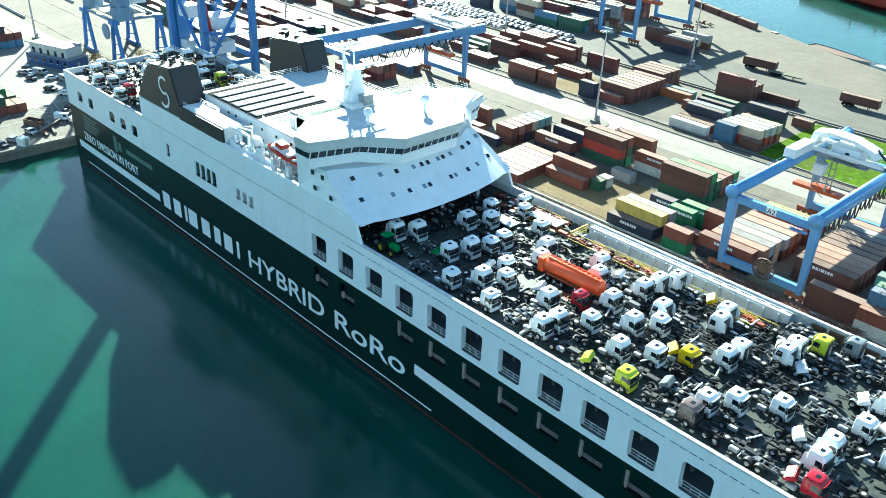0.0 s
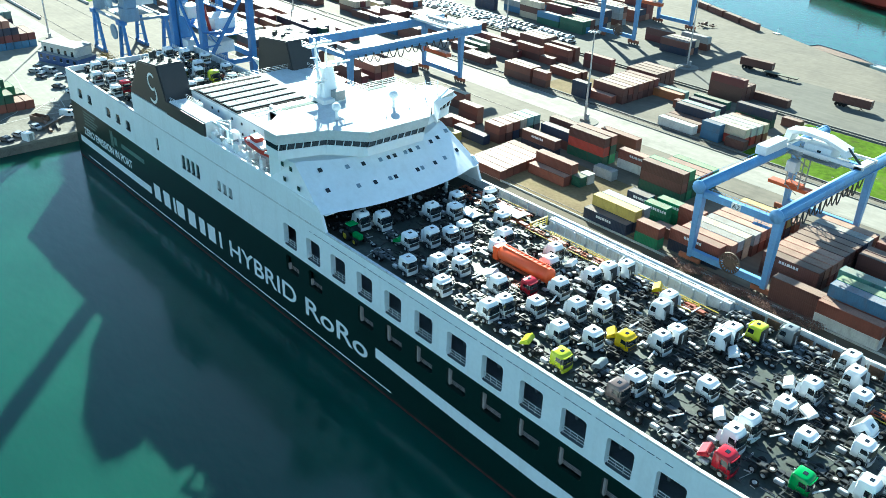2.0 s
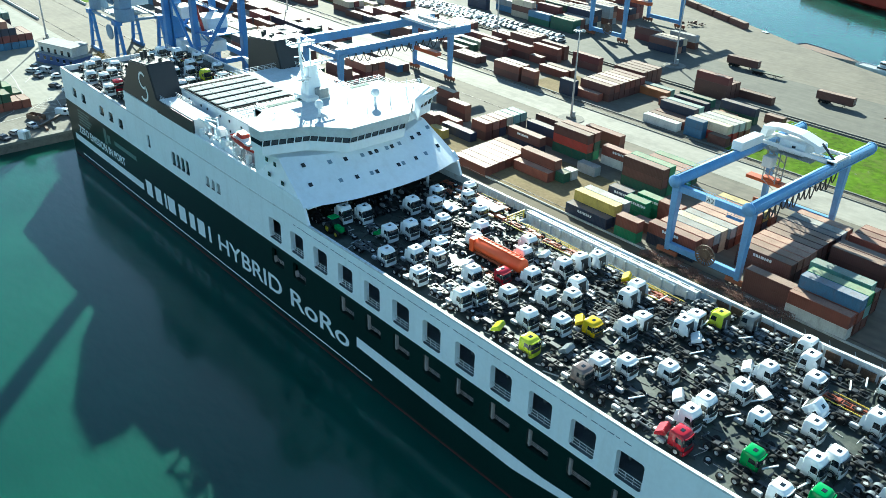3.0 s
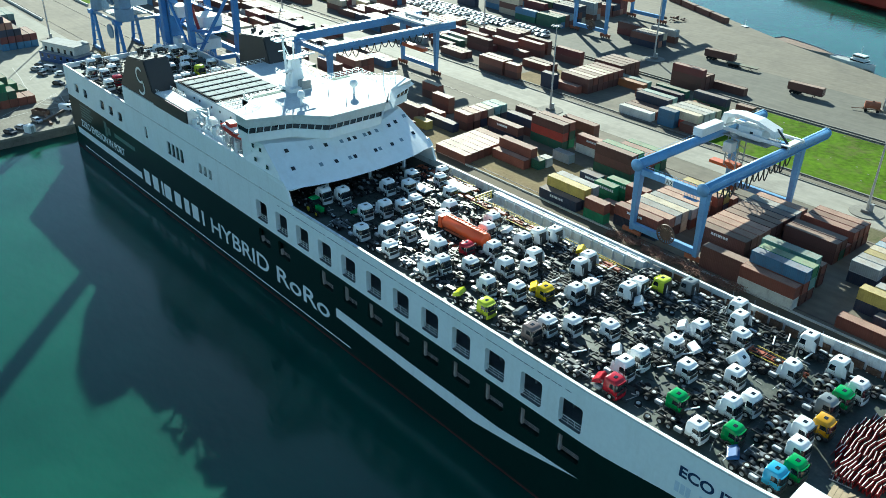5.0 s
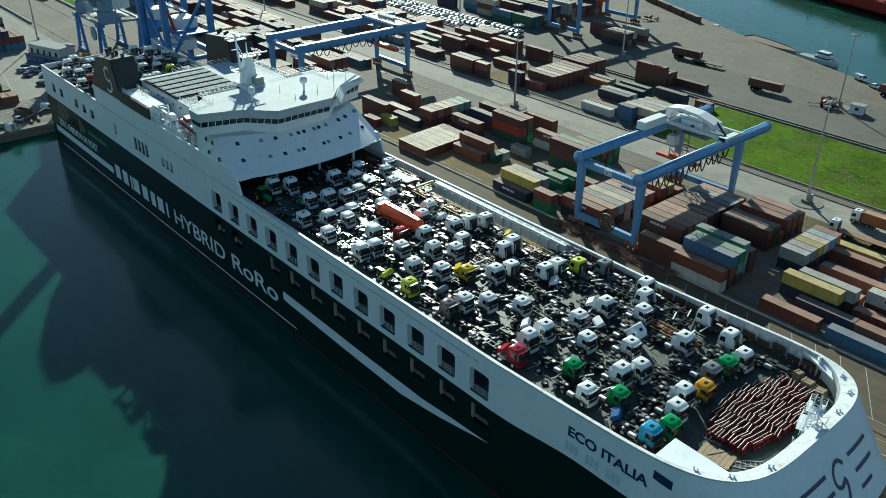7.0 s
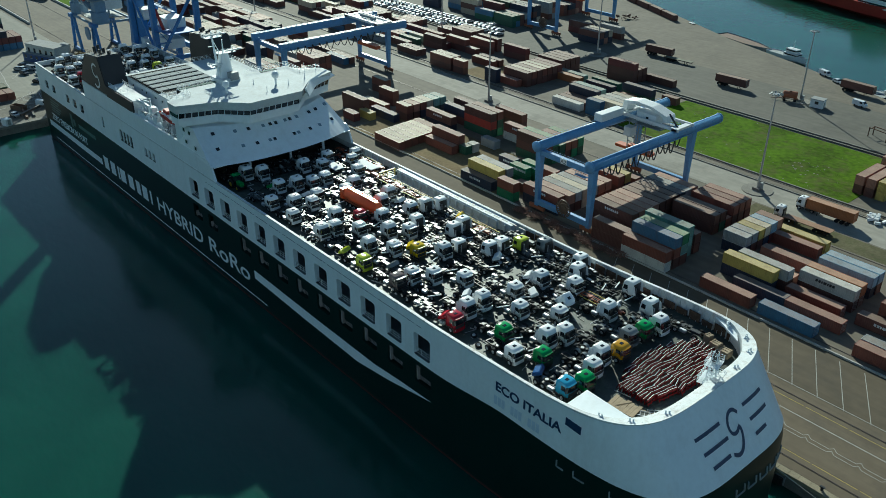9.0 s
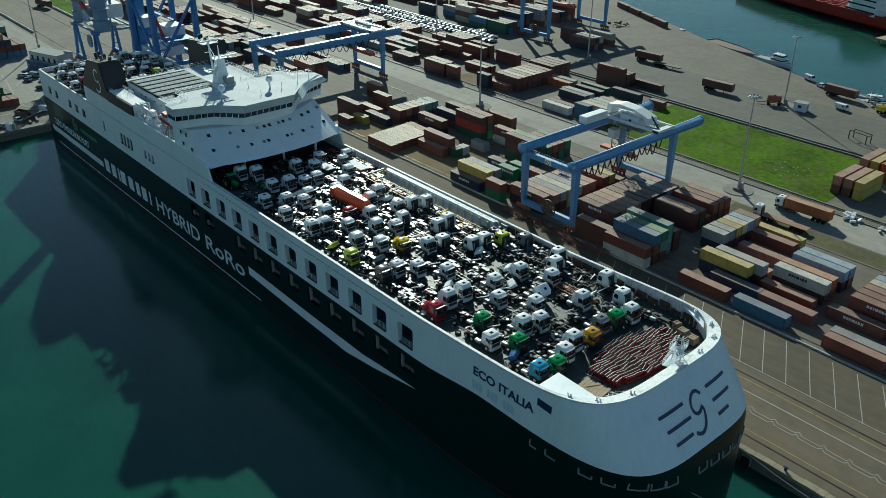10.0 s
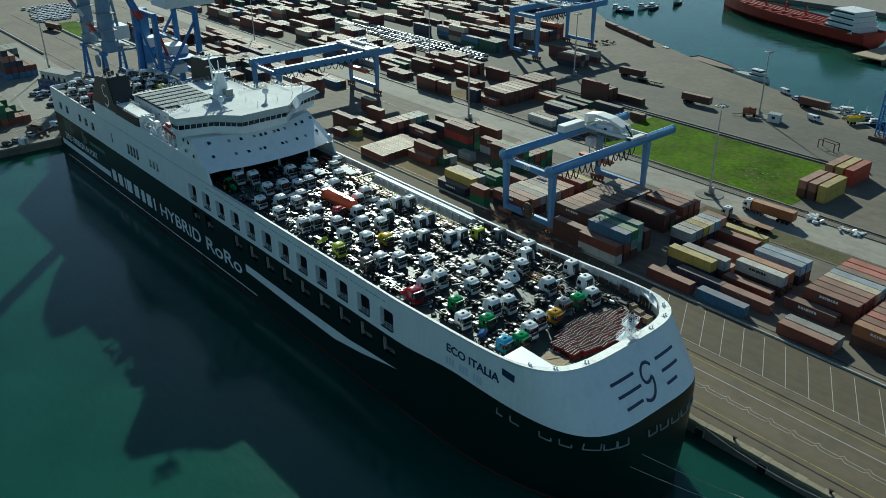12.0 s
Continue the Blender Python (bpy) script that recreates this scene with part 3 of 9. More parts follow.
for (a, b, c, d) in upper_holes + lower_holes:
    bm = bmesh.new()
    for k in range(3):
        z = c + 0.2 + (0.48 if c > 15 else 0.28) * k
        beam(bm, (a + 0.1, SB + (0.45 if c > 15 else 0.86), z), (b - 0.1, SB + (0.45 if c > 15 else 0.86), z), 0.07)
    for k in range(4):
        x = a + 0.3 + (b - a - 0.6) * k / 3
        beam(bm, (x, SB + (0.45 if c > 15 else 0.86), c), (x, SB + (0.45 if c > 15 else 0.86), c + (1.2 if c > 15 else 0.8)), 0.07)
    if c < 15:
        box(bm, a + 0.02, a + 0.36, SB + 0.4, SB + 0.9, c, 12.7 if a < -120 else 14.4)
    if c < 15:
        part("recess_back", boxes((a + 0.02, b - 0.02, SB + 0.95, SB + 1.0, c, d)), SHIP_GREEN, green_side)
    part("opening_rail", bm, CRANE_WHITE if c > 15 else PRIMED_RAIL, white_side if c > 15 else green_side, "pale pipe railing")
for (a, b, c, d) in aft_holes + small_holes:
    part("window_pane", boxes((a, b, SB + 0.25, SB + 0.3, c, d)), GLASS_DARK if a < -160 else DECK_GREY, white_side)

# weather deck, bulwark inside and cap
bm = bmesh.new()
ring = [Vector((STERN, SB + 0.3, 0)), *[v for v in bow_ring(None, lambda x: DECK)], *(Vector((x, YC + (y - YC) / 0.985, 0)) for x, y in ((-63.0, 19.0), (-63.0, 14.3), (-99.6, 14.3), (-99.6, 19.0))), Vector((STERN, PT - 0.3, 0))]
bm.faces.new([bm.verts.new((v.x - (0.4 if v.x > -30 else 0), YC + (v.y - YC) * 0.985, DECK)) for v in ring])
part("weather_deck", bm, DECK_DARK, ship, "dark stained steel vehicle deck")
bm = bmesh.new()
outer = [Vector((STERN, SB, 24.4)), *bow_ring(None, rail_z), Vector((STERN, PT, 24.4))]


def inset(i, d):
    a, b = outer[max(0, i - 1)], outer[min(len(outer) - 1, i + 1)]
    t = (b - a)
    n = Vector((-t.y, t.x, 0)).normalized()
    p = outer[i] + n * d
    return Vector((p.x, p.y, outer[i].z))


rows = []
for i, p in enumerate(outer):
    q = inset(i, 0.45 + 1.5 * max(0.0, min(1.0, (p.x + 15) / 6)))
    out_ = (q - p).normalized() * 0.06
    low = 0.3 * ((q - p).length - 0.45)
    rows.append([bm.verts.new(c) for c in (p + Vector((0, 0, -0.25)) - out_, p - out_ + Vector((0, 0, 0.06)), q + Vector((0, 0, 0.06 - low)), Vector((q.x, q.y, DECK - 0.1)))])
for a, b in zip(rows, rows[1:]):
    for k in range(3):
        bm.faces.new((a[k], b[k], b[k + 1], a[k + 1]))
bmesh.ops.recalc_face_normals(bm, faces=bm.faces)
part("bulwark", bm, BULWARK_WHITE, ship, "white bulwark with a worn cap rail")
# stiffening frames inside the bulwark
bm = bmesh.new()
for i in range(0, len(outer) - 1):
    a, b = outer[i], outer[i + 1]
    n = max(1, int((b - a).length / 2.4))
    for k in range(n):
        p = a.lerp(b, k / n)
        if p.x > -118 or p.x < -196:
            t = (b - a).normalized()
            nn = Vector((-t.y, t.x, 0))
            q0 = p + nn * 0.45
            q1 = p + nn * 0.95
            v = [bm.verts.new(c) for c in (Vector((q0.x, q0.y, p.z)), Vector((q1.x, q1.y, DECK)), Vector((q0.x, q0.y, DECK)))]
            w = [bm.verts.new(c.co + t * 0.1) for c in v]
            bm.faces.new(v)
            bm.faces.new(w[::-1])
            for e in range(3):
                bm.faces.new((v[e], w[e], w[(e + 1) % 3], v[(e + 1) % 3]))
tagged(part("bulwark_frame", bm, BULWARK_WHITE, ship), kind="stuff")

# sunken ramp along the port side: a panelled outer wall, an end wall, the sloping floor and yellow rails
WELL = (-99.4, -63.0, 14.5, 17.5)
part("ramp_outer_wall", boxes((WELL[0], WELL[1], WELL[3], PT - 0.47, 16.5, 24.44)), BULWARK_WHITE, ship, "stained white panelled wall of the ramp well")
part("ramp_inner_wall", boxes((WELL[0], WELL[1], WELL[2] - 0.25, WELL[2], 16.5, DECK + 0.05)), DECK_GREY, ship)
part("ramp_end_wall", boxes((WELL[0] - 0.3, WELL[0], WELL[2], WELL[3], 16.5, DECK + 0.05)), SHIP_WHITE, ship)
part("ramp_floor", prism(bmesh.new(), [(WELL[0], 17.0), (WELL[1], DECK - 0.02), (WELL[1], DECK - 0.4), (WELL[0], 16.5)], 1, WELL[2], WELL[3]), DECK_DARK, ship)
for x in np.arange(WELL[0] + 1.2, WELL[1] - 1, 2.4):
    part("ramp_stiffener", boxes((x, x + 0.24, WELL[3] - 0.5, WELL[3], 17.5 + 0.15 * (x - WELL[0]), 24.2)), BULWARK_WHITE, ship)
for z in (22.3, 24.05):
    part("ramp_stringer", boxes((WELL[0], WELL[1] - 4, WELL[3] - 0.16, WELL[3], z, z + 0.14)), SHIP_WHITE, ship)
for x in np.arange(-100, -60, 2.4):
    part("ledge_slot", boxes((x, x + 1.7, PT - 1.25, PT - 1.0, 24.44, 24.47)), BLACK_PAINT, ship)
bm = bmesh.new()
for z in (23.6, 24.1):
    beam(bm, (WELL[0] + 3, WELL[2] - 0.12, z), (WELL[1], WELL[2] - 0.12, z), 0.09)
for x in np.arange(WELL[0] + 3, WELL[1] + 0.1, 2.5):
    beam(bm, (x, WELL[2] - 0.12, DECK), (x, WELL[2] - 0.12, 24.1), 0.08)
part("ramp_rail", bm, YELLOW_STEEL, ship, "yellow pipe rail along the ramp well")

# hull markings
def on_side(bm, name, material):
    return part(name, bm, material, ship)


bm = bmesh.new()
box(bm, -232, -101.2, SB - 0.03, SB, 1.55, 1.8)
on_side(bm, "waterline_stripe", SHIP_WHITE)
for pts in (((-235.5, 5.0), (-192, 5.0), (-192, 6.8), (-235.5, 6.8)), ((-105.4, 6.6), (-85, 6.0), (-67.6, 5.7), (-58, 7.0), (-46.2, 9.25), (-55, 8.75), (-62, 8.15), (-80, 8.2), (-105.4, 8.6))):
    on_side(prism(bmesh.new(), pts, 1, SB - 0.03, SB - 0.002), "hull_stripe", SHIP_WHITE)
x = -190.3
for w in (4.6, 4.6, 1.4, 5.2, 4.8, 3.6, 4.6, 1.4):
    on_side(boxes((x, x + w * 0.7, SB - 0.03, SB - 0.002, 4.7, 8.5)), "maker_bar", SHIP_WHITE)
    x += w * 1.02 + 0.25
SIDE = lambda x, z: pose(x, SB - 0.01, z, 90, 0, 0)
lettering("HYBRID", 5.3, SHIP_WHITE, SIDE(-154.8, 4.7), ship, 25.0, bold=0.05)
lettering("RoRo", 5.3, SHIP_WHITE, SIDE(-126.6, 4.7), ship, 18.9, bold=0.05)
lettering("ZERO EMISSION IN PORT", 2.9, SHIP_WHITE, SIDE(-231.8, 8.0), ship, 30.0, bold=0.03)
FADED = mat("faded grey green marking", (0.10, 0.17, 0.15), 0.45, var=0.3)
for a, b, c, d in [(-230.5, -223.5 + (k % 3), 11.0 + k * 0.85, 11.45 + k * 0.85) for k in range(5)] + [(-213.5, -211.8, 10.5, 14.6), (-211.4, -209.6, 11.3, 13.4), (-207, -194, 11.9, 13.0)]:
    on_side(boxes((a, b, SB - 0.02, SB - 0.002, c, d)), "marking_bar", FADED)
# name on the flared bow, laid on the plating
name_obs = lettering("ECO ITALIA", 2.2, SHIP_BLUE, Matrix.Identity(4), ship, 12.9, bold=0.06)
for one in name_obs:
    for v in one.data.vertices:
        x, z, d = -31.2 + v.co.x, 21.0 + v.co.y, v.co.z
        v.co = (x, YC - half_beam(x, z) - 0.03 - max(d, 0), z)


def bow_ribbon(points, width, name, material):
    """A painted stroke along points (y, z) on the front of the bow, laid on the plating."""
    bm, prev = bmesh.new(), None
    fine = [Vector(p) for p in points]
    for _ in range(3):
        fine = [fine[0]] + [q for a, b in zip(fine, fine[1:]) for q in (a * 0.75 + b * 0.25, a * 0.25 + b * 0.75)] + [fine[-1]]
    for k, c in enumerate(fine):
        d = (fine[min(k + 1, len(fine) - 1)] - fine[max(k - 1, 0)]).normalized()
        n = Vector((-d.y, d.x)) * width / 2
        cur = [bm.verts.new((nose_x(q.x, q.y) + 0.05, q.x, q.y)) for q in (c - n, c, c + n)]
        if prev:
            for e in (0, 1):
                bm.faces.new((prev[e], cur[e], cur[e + 1], prev[e + 1]))
        prev = cur
    return part(name, bm, material, ship)


for z, a, b, c, d in ((23.1, -6.5, -0.7, 4.8, 10.2), (21.2, -5.9, -0.2, 5.2, 10.0), (19.4, -5.2, -1.0, 5.2, 8.3)):
    bow_ribbon([(a + 0.1, z), ((a + b) / 2, z + 0.05), (b - 0.1, z + 0.1)], 0.43, "bow_bar", SHIP_BLUE)
    bow_ribbon([(c + 0.1, z + 0.2), ((c + d) / 2, z + 0.25), (d - 0.1, z + 0.3)], 0.43, "bow_bar", SHIP_BLUE)
bow_ribbon([(3.4, 23.0), (2.6, 23.7), (1.5, 23.6), (0.7, 22.8), (0.5, 21.9), (0.9, 21.2), (1.8, 21.1), (2.5, 21.5)], 0.45, "bow_emblem", SHIP_BLUE)
bow_ribbon([(2.5, 21.7), (2.9, 21.3), (2.6, 20.2), (1.8, 19.2), (0.6, 18.8), (-0.5, 19.3)], 0.48, "bow_emblem", SHIP_BLUE)
bm = bmesh.new()
lo = [bm.verts.new((-17.8 + q, YC - half_beam(-17.8 + q, 22.8) - 0.05, 22.9 - 0.15 * q)) for q in (0, 1.3, 2.6)]
hi = [bm.verts.new((-17.8 + q, YC - half_beam(-17.8 + q, 24) - 0.05, 24.2 - 0.15 * q)) for q in (0, 1.3, 2.6)]
for k in range(2):
    bm.faces.new((lo[k], lo[k + 1], hi[k + 1], hi[k]))
part("name_flag_bar", bm, SHIP_BLUE, ship)
LOUVRE = mat("pale grey marking", (0.6, 0.68, 0.78), 0.45)
for x in (-31.5, -28.0, -24.5):
    for k in range(3):
        bm = bmesh.new()
        xx = [x + 0.8 * k, x + 0.8 * k + 0.66]
        lo = [bm.verts.new((q, YC - half_beam(q, 18.3) - 0.03, 18.3)) for q in xx]
        hi = [bm.verts.new((q, YC - half_beam(q, 19.9) - 0.03, 19.9)) for q in xx]
        bm.faces.new((lo[0], lo[1], hi[1], hi[0]))
        part("bow_louvre", bm, LOUVRE, ship)


# mooring openings low on the bow, with white rims
def bow_frame(points):
    bm = bmesh.new()
    for a, b in zip(points, points[1:]):
        beam(bm, a, b, 0.18)
    return part("fairlead_frame", bm, DECK_GREY, ship)


def on_bow_s(x, z):
    return Vector((x, YC - half_beam(x, z) - 0.08, z))


for x, w in ((-18.6, 1.2), (-15.6, 1.8), (-9.8, 2.0), (-6.4, 1.8)):
    bow_frame([on_bow_s(x, 15.9), on_bow_s(x, 14.8), on_bow_s(x + w * 0.5, 14.8), on_bow_s(x + w, 14.8), on_bow_s(x + w, 15.4 if x > -12 else 14.8)])
for y, z in ((-13.2, 14.9), (-10.8, 14.8), (-8.6, 14.7), (-1.8, 13.9), (1.2, 13.6), (4.2, 13.4), (7.0, 13.4), (9.6, 13.6)):
    p = lambda yy, zz: Vector((nose_x(yy, zz) + 0.08, yy, zz))
    bow_frame([p(y, z + 1.2), p(y, z), p(y + 1.0, z), p(y + 2.0, z), p(y + 2.0, z + 1.2)])

# ---- superstructure ----
def front_x(y, z):
    """The raked bridge front: x at a height, bulging at the centre."""
    yy = min(1.0, abs(y - YC) / 17.0)
    k = (z - 28.0) / 5.5
    return -117.6 - 3.0 * yy ** 2.5 - 7.4 * k - 1.6 * k * yy ** 2


# side walls up to the boat deck, forward part closing the garage
SUP_A, SUP_F = -195.6, -119.2
for y0, y1, nm in ((SB, SB + 0.5, "starboard_house_side"), (PT - 0.5, PT, "port_house_side")):
    bm = prism(bmesh.new(), [(SUP_A, 24.3), (SUP_F + 0.4, 24.3), (SUP_F - 1.2, 28.0), (SUP_F - 2.2, 28.8), (SUP_F - 13.5, 29.0), (SUP_A if y0 < 0 else -204.2, 29.0)], 1, y0, y1)
    part(nm, bm, SHIP_WHITE, ship)
bm = bmesh.new()
ys = np.linspace(SB, PT, 25)
zs = np.linspace(27.6, 33.5, 5)
g = [[bm.verts.new((front_x(y, z), YC + (y - YC) * (1 - 0.012 * (z - 28)), z)) for y in ys] for z in zs]
for a, b in zip(g, g[1:]):
    for i in range(len(ys) - 1):
        bm.faces.new((a[i], a[i + 1], b[i + 1], b[i]))
bk = [bm.verts.new((-136, SB if i == 0 else PT, z)) for z in (29.0, 33.5) for i in (0, 1)]
bm.faces.new((g[0][0], g[1][0], g[2][0], g[3][0], g[4][0], bk[2], bk[0]))
bm.faces.new((g[0][-1], g[1][-1], g[2][-1], g[3][-1], g[4][-1], bk[3], bk[1]))
bm.faces.new([*g[4], bk[3], bk[2]])
part("bridge_front", bm, SHIP_WHITE, ship, "white raked bridge front with small square windows")
part("garage_ceiling", boxes((-170, -119.5, SB + 0.5, PT - 0.5, 27.4, 27.6)), SHIP_WHITE, ship)
for y in (-7.0, 3.5, 12.5):
    for x in (-121.5, -135.0):
        part("garage_pillar", tube(bmesh.new(), (x, y, DECK), (x, y, 27.5), 0.32, n=10), SHIP_WHITE, ship)

# small square windows on the front, some with paler panes
GLASS_PALE = mat("window with a pale blind", (0.20, 0.27, 0.33), 0.15, var=0.1)
for z, ys in ((32.5, (-12.7, -8.1, -5.1, -1.6, 0.2, 1.6, 4.1, 5.4, 7.4, 11.3, 13.7, 17.4)), (30.1, (-13.5, -8.2, -5.0, -1.9, -0.7, 4.4, 5.6, 9.0, 12.0, 16.4))):
    for k_, y in enumerate(ys):
        bm = bmesh.new()
        n = Vector((1, 0, 1.35)).normalized()
        x = front_x(y, z)
        vv = [(x + n.x * 0.03 - 1.35 * s * 0.24, y + t * 0.36, z + s * 0.24 + n.z * 0.03) for s, t in ((-1, -1), (-1, 1), (1, 1), (1, -1))]
        a = [bm.verts.new(p) for p in vv]
        b = [bm.verts.new((p[0] - 0.12, p[1], p[2] - 0.12)) for p in vv]
        bm.faces.new(a)
        for k in range(4):
            bm.faces.new((a[k], b[k], b[(k + 1) % 4], a[(k + 1) % 4]))
        part("front_window", bm, GLASS_PALE if k_ % 5 in (1, 3) else GLASS_DARK, ship)
for x, z in ((-132.0, 33.0), (-129.3, 32.9), (-131.5, 30.3), (-127.1, 30.0)):
    part("side_window", boxes((x, x + 0.8, SB - 0.03, SB + 0.05, z - 0.4, z + 0.4)), GLASS_DARK, ship)


def ring_plan(front, wing, tip, aft, inner):
    """Bridge plan, starboard to port: centre front, shoulder, wing front, wing tip."""
    half = [(aft, inner), (aft + 2.5, inner), (tip[0] - 3.6, tip[1]), tip, wing, front]
    return [(x, YC - y) for x, y in half] + [(x, YC + y) for x, y in half[::-1]]


def slab(name, plan, z0, z1, material, grow=0.0, label=""):
    """A storey between two levels over a plan; grow: how far the top leans out at the front."""
    bm = bmesh.new()
    lo = [bm.verts.new((x, y, z0)) for x, y in plan]
    hi = [bm.verts.new((x + grow * (x > -133), y + grow * 0.4 * (1 if y > YC else -1) * (x > -137), z1)) for x, y in plan]
    bm.faces.new(lo[::-1])
    bm.faces.new(hi)
    for i in range(len(plan)):
        j = (i + 1) % len(plan)
        bm.faces.new((lo[i], lo[j], hi[j], hi[i]))
    bmesh.ops.recalc_face_normals(bm, faces=bm.faces)
    return part(name, bm, material, ship, label)


neck = ring_plan((-124.8, 5.8), (-129.8, 11.0), (-132.2, 18.2), -141, 14.5)
slab("bridge_neck", neck, 33.3, 34.4, SHIP_WHITE)
plan = ring_plan((-122.75, 6.3), (-128.1, 11.3), (-130.6, 19.5), -141, 14.5)
slab("bridge_gallery", plan, 34.3, 36.0, SHIP_WHITE, 0.12)
slab("bridge_window_band", plan, 36.0, 37.25, GLASS_DARK, 0.5, "dark slanted wheelhouse windows")
plan2 = ring_plan((-121.9, 6.5), (-127.2, 11.6), (-130.2, 19.9), -141, 14.5)
slab("wheelhouse_roof", plan2, 37.25, 39.2, ROOF_PAINT, 0.45)
# white mullions between the bridge windows
fr = [(x, y) for x, y in plan][3:9]
for (x0, y0), (x1, y1) in zip(fr, fr[1:]):
    L = math.hypot(x1 - x0, y1 - y0)
    n = max(2, round(L / 1.5))
    for k in range(n + 1):
        x, y = x0 + (x1 - x0) * k / n, y0 + (y1 - y0) * k / n
        bm = beam(bmesh.new(), (x + 0.14, y, 35.95), (x + 0.6, y, 37.3), 0.13, 0.12)
        part("window_mullion", bm, SHIP_WHITE, ship)
# slanted visor over the port wing
bm = bmesh.new()
edge = [(-126.4, 13.1, 39.5), (-130.9, 20.5, 39.5), (-130.7, 23.0, 37.7), (-126.9, 15.2, 37.7), (-121.2, 9.6, 37.7), (-121.9, 9.2, 39.3)]
hi = [bm.verts.new(p) for p in edge]
lo = [bm.verts.new((x - 0.5, y, z - 0.35)) for x, y, z in edge]
for f in ((0, 1, 2, 3), (0, 3, 4, 5)):
    bm.faces.new([hi[k] for k in f])
    bm.faces.new([lo[k] for k in f[::-1]])
for k in range(6):
    bm.faces.new((hi[k], lo[k], lo[(k + 1) % 6], hi[(k + 1) % 6]))
bmesh.ops.recalc_face_normals(bm, faces=bm.faces)
part("wing_visor", bm, SHIP_WHITE, ship, "slanted white visor over the bridge wing")
for y in (14.0, 17.0, 19.8):
    part("visor_strut", beam(bmesh.new(), (-128.4 - 0.5 * (y - 14), y, 37.0), (-127.0 - 0.5 * (y - 14), y + 0.6, 38.3), 0.12), SHIP_WHITE, ship)

for s in (-1, 1):
    bm = beam(bmesh.new(), (-138.6, YC + s * 14.45, 36.3), (-134.2, YC + s * 19.5, 36.3), 0.4, 2.1)
    part("wing_bulkhead", bm, SHIP_WHITE, ship)
# house aft of the wheelhouse
part("accommodation_house", boxes((-177.6, -140.8, SB + 6.1, PT - 2.2, 27.6, 33.1)), SHIP_WHITE, ship)
part("house_roof", boxes((-178.0, -133, SB + 5.8, PT - 1.8, 33.1, 33.4)), ROOF_PAINT, ship)
WALK_GREEN = mat("green walkway paint", (0.05, 0.12, 0.10), 0.7, spec=0.2, var=0.2)
part("roof_walkway", boxes((-140.7, -139.6, SB + 4.0, YC - 4.4, 39.2, 39.27)), WALK_GREEN, ship)
part("roof_walkway", boxes((-140.7, -139.6, YC + 6.6, YC + 11.0, 39.2, 39.27)), WALK_GREEN, ship)
part("walkway_rail", rail_line(bmesh.new(), [(-140.8, SB + 4.0, 39.2), (-140.8, YC - 4.4, 39.2)], 0.7, 1.5), SHIP_WHITE, ship)
part("wheelhouse_top", boxes((-141.2, -133.2, YC - 14.5, YC + 14.5, 33.4, 39.0)), SHIP_WHITE, ship)
part("boat_deck", boxes((-196, -133, SB + 0.5, SB + 6.3, 28.0, 28.2), (-196, -133, PT - 2.4, PT - 0.5, 28.0, 28.2)), DECK_GREY, ship)
# slatted ventilation roof
part("vent_frame", boxes((-176.1, -157.5, SB + 5.9, YC + 3.8, 33.42, 33.6)), MATT_BLACK, ship)
SLAT = mat("pale grey vent slats", (0.30, 0.33, 0.335), 0.8, spec=0.1, var=0.15, scale=0.6, dirt=0.4)
for k in range(5):
    x = -174.3 + 3.42 * k
    sl = part("vent_slat", boxes((x, x + 2.4, SB + 6.2, YC + 3.6, 33.7, 33.82)), SLAT, ship)
    for m_ in range(6):
        y = SB + 6.4 + 2.6 * m_
        part("slat_seam", boxes((x, x + 2.4, y, y + 0.06, 33.82, 33.84)), MATT_BLACK, sl)
for k in range(3):
    x = -156.4 + 2.2 * k
    part("grating", rail_line(bmesh.new(), [(x, SB + 6.5, 33.42), (x, YC + 1, 33.42)], 0.35, 0.8, 0.05, 1), BLACK_PAINT, ship)
for r in ((-153.5, -150.5, YC - 4, YC, 33.41, 34.8), (-152, -147, YC + 4, YC + 10, 33.41, 34.4)):
    part("roof_casing", soften(boxes(r), 0.06), DECK_WHITE, ship)

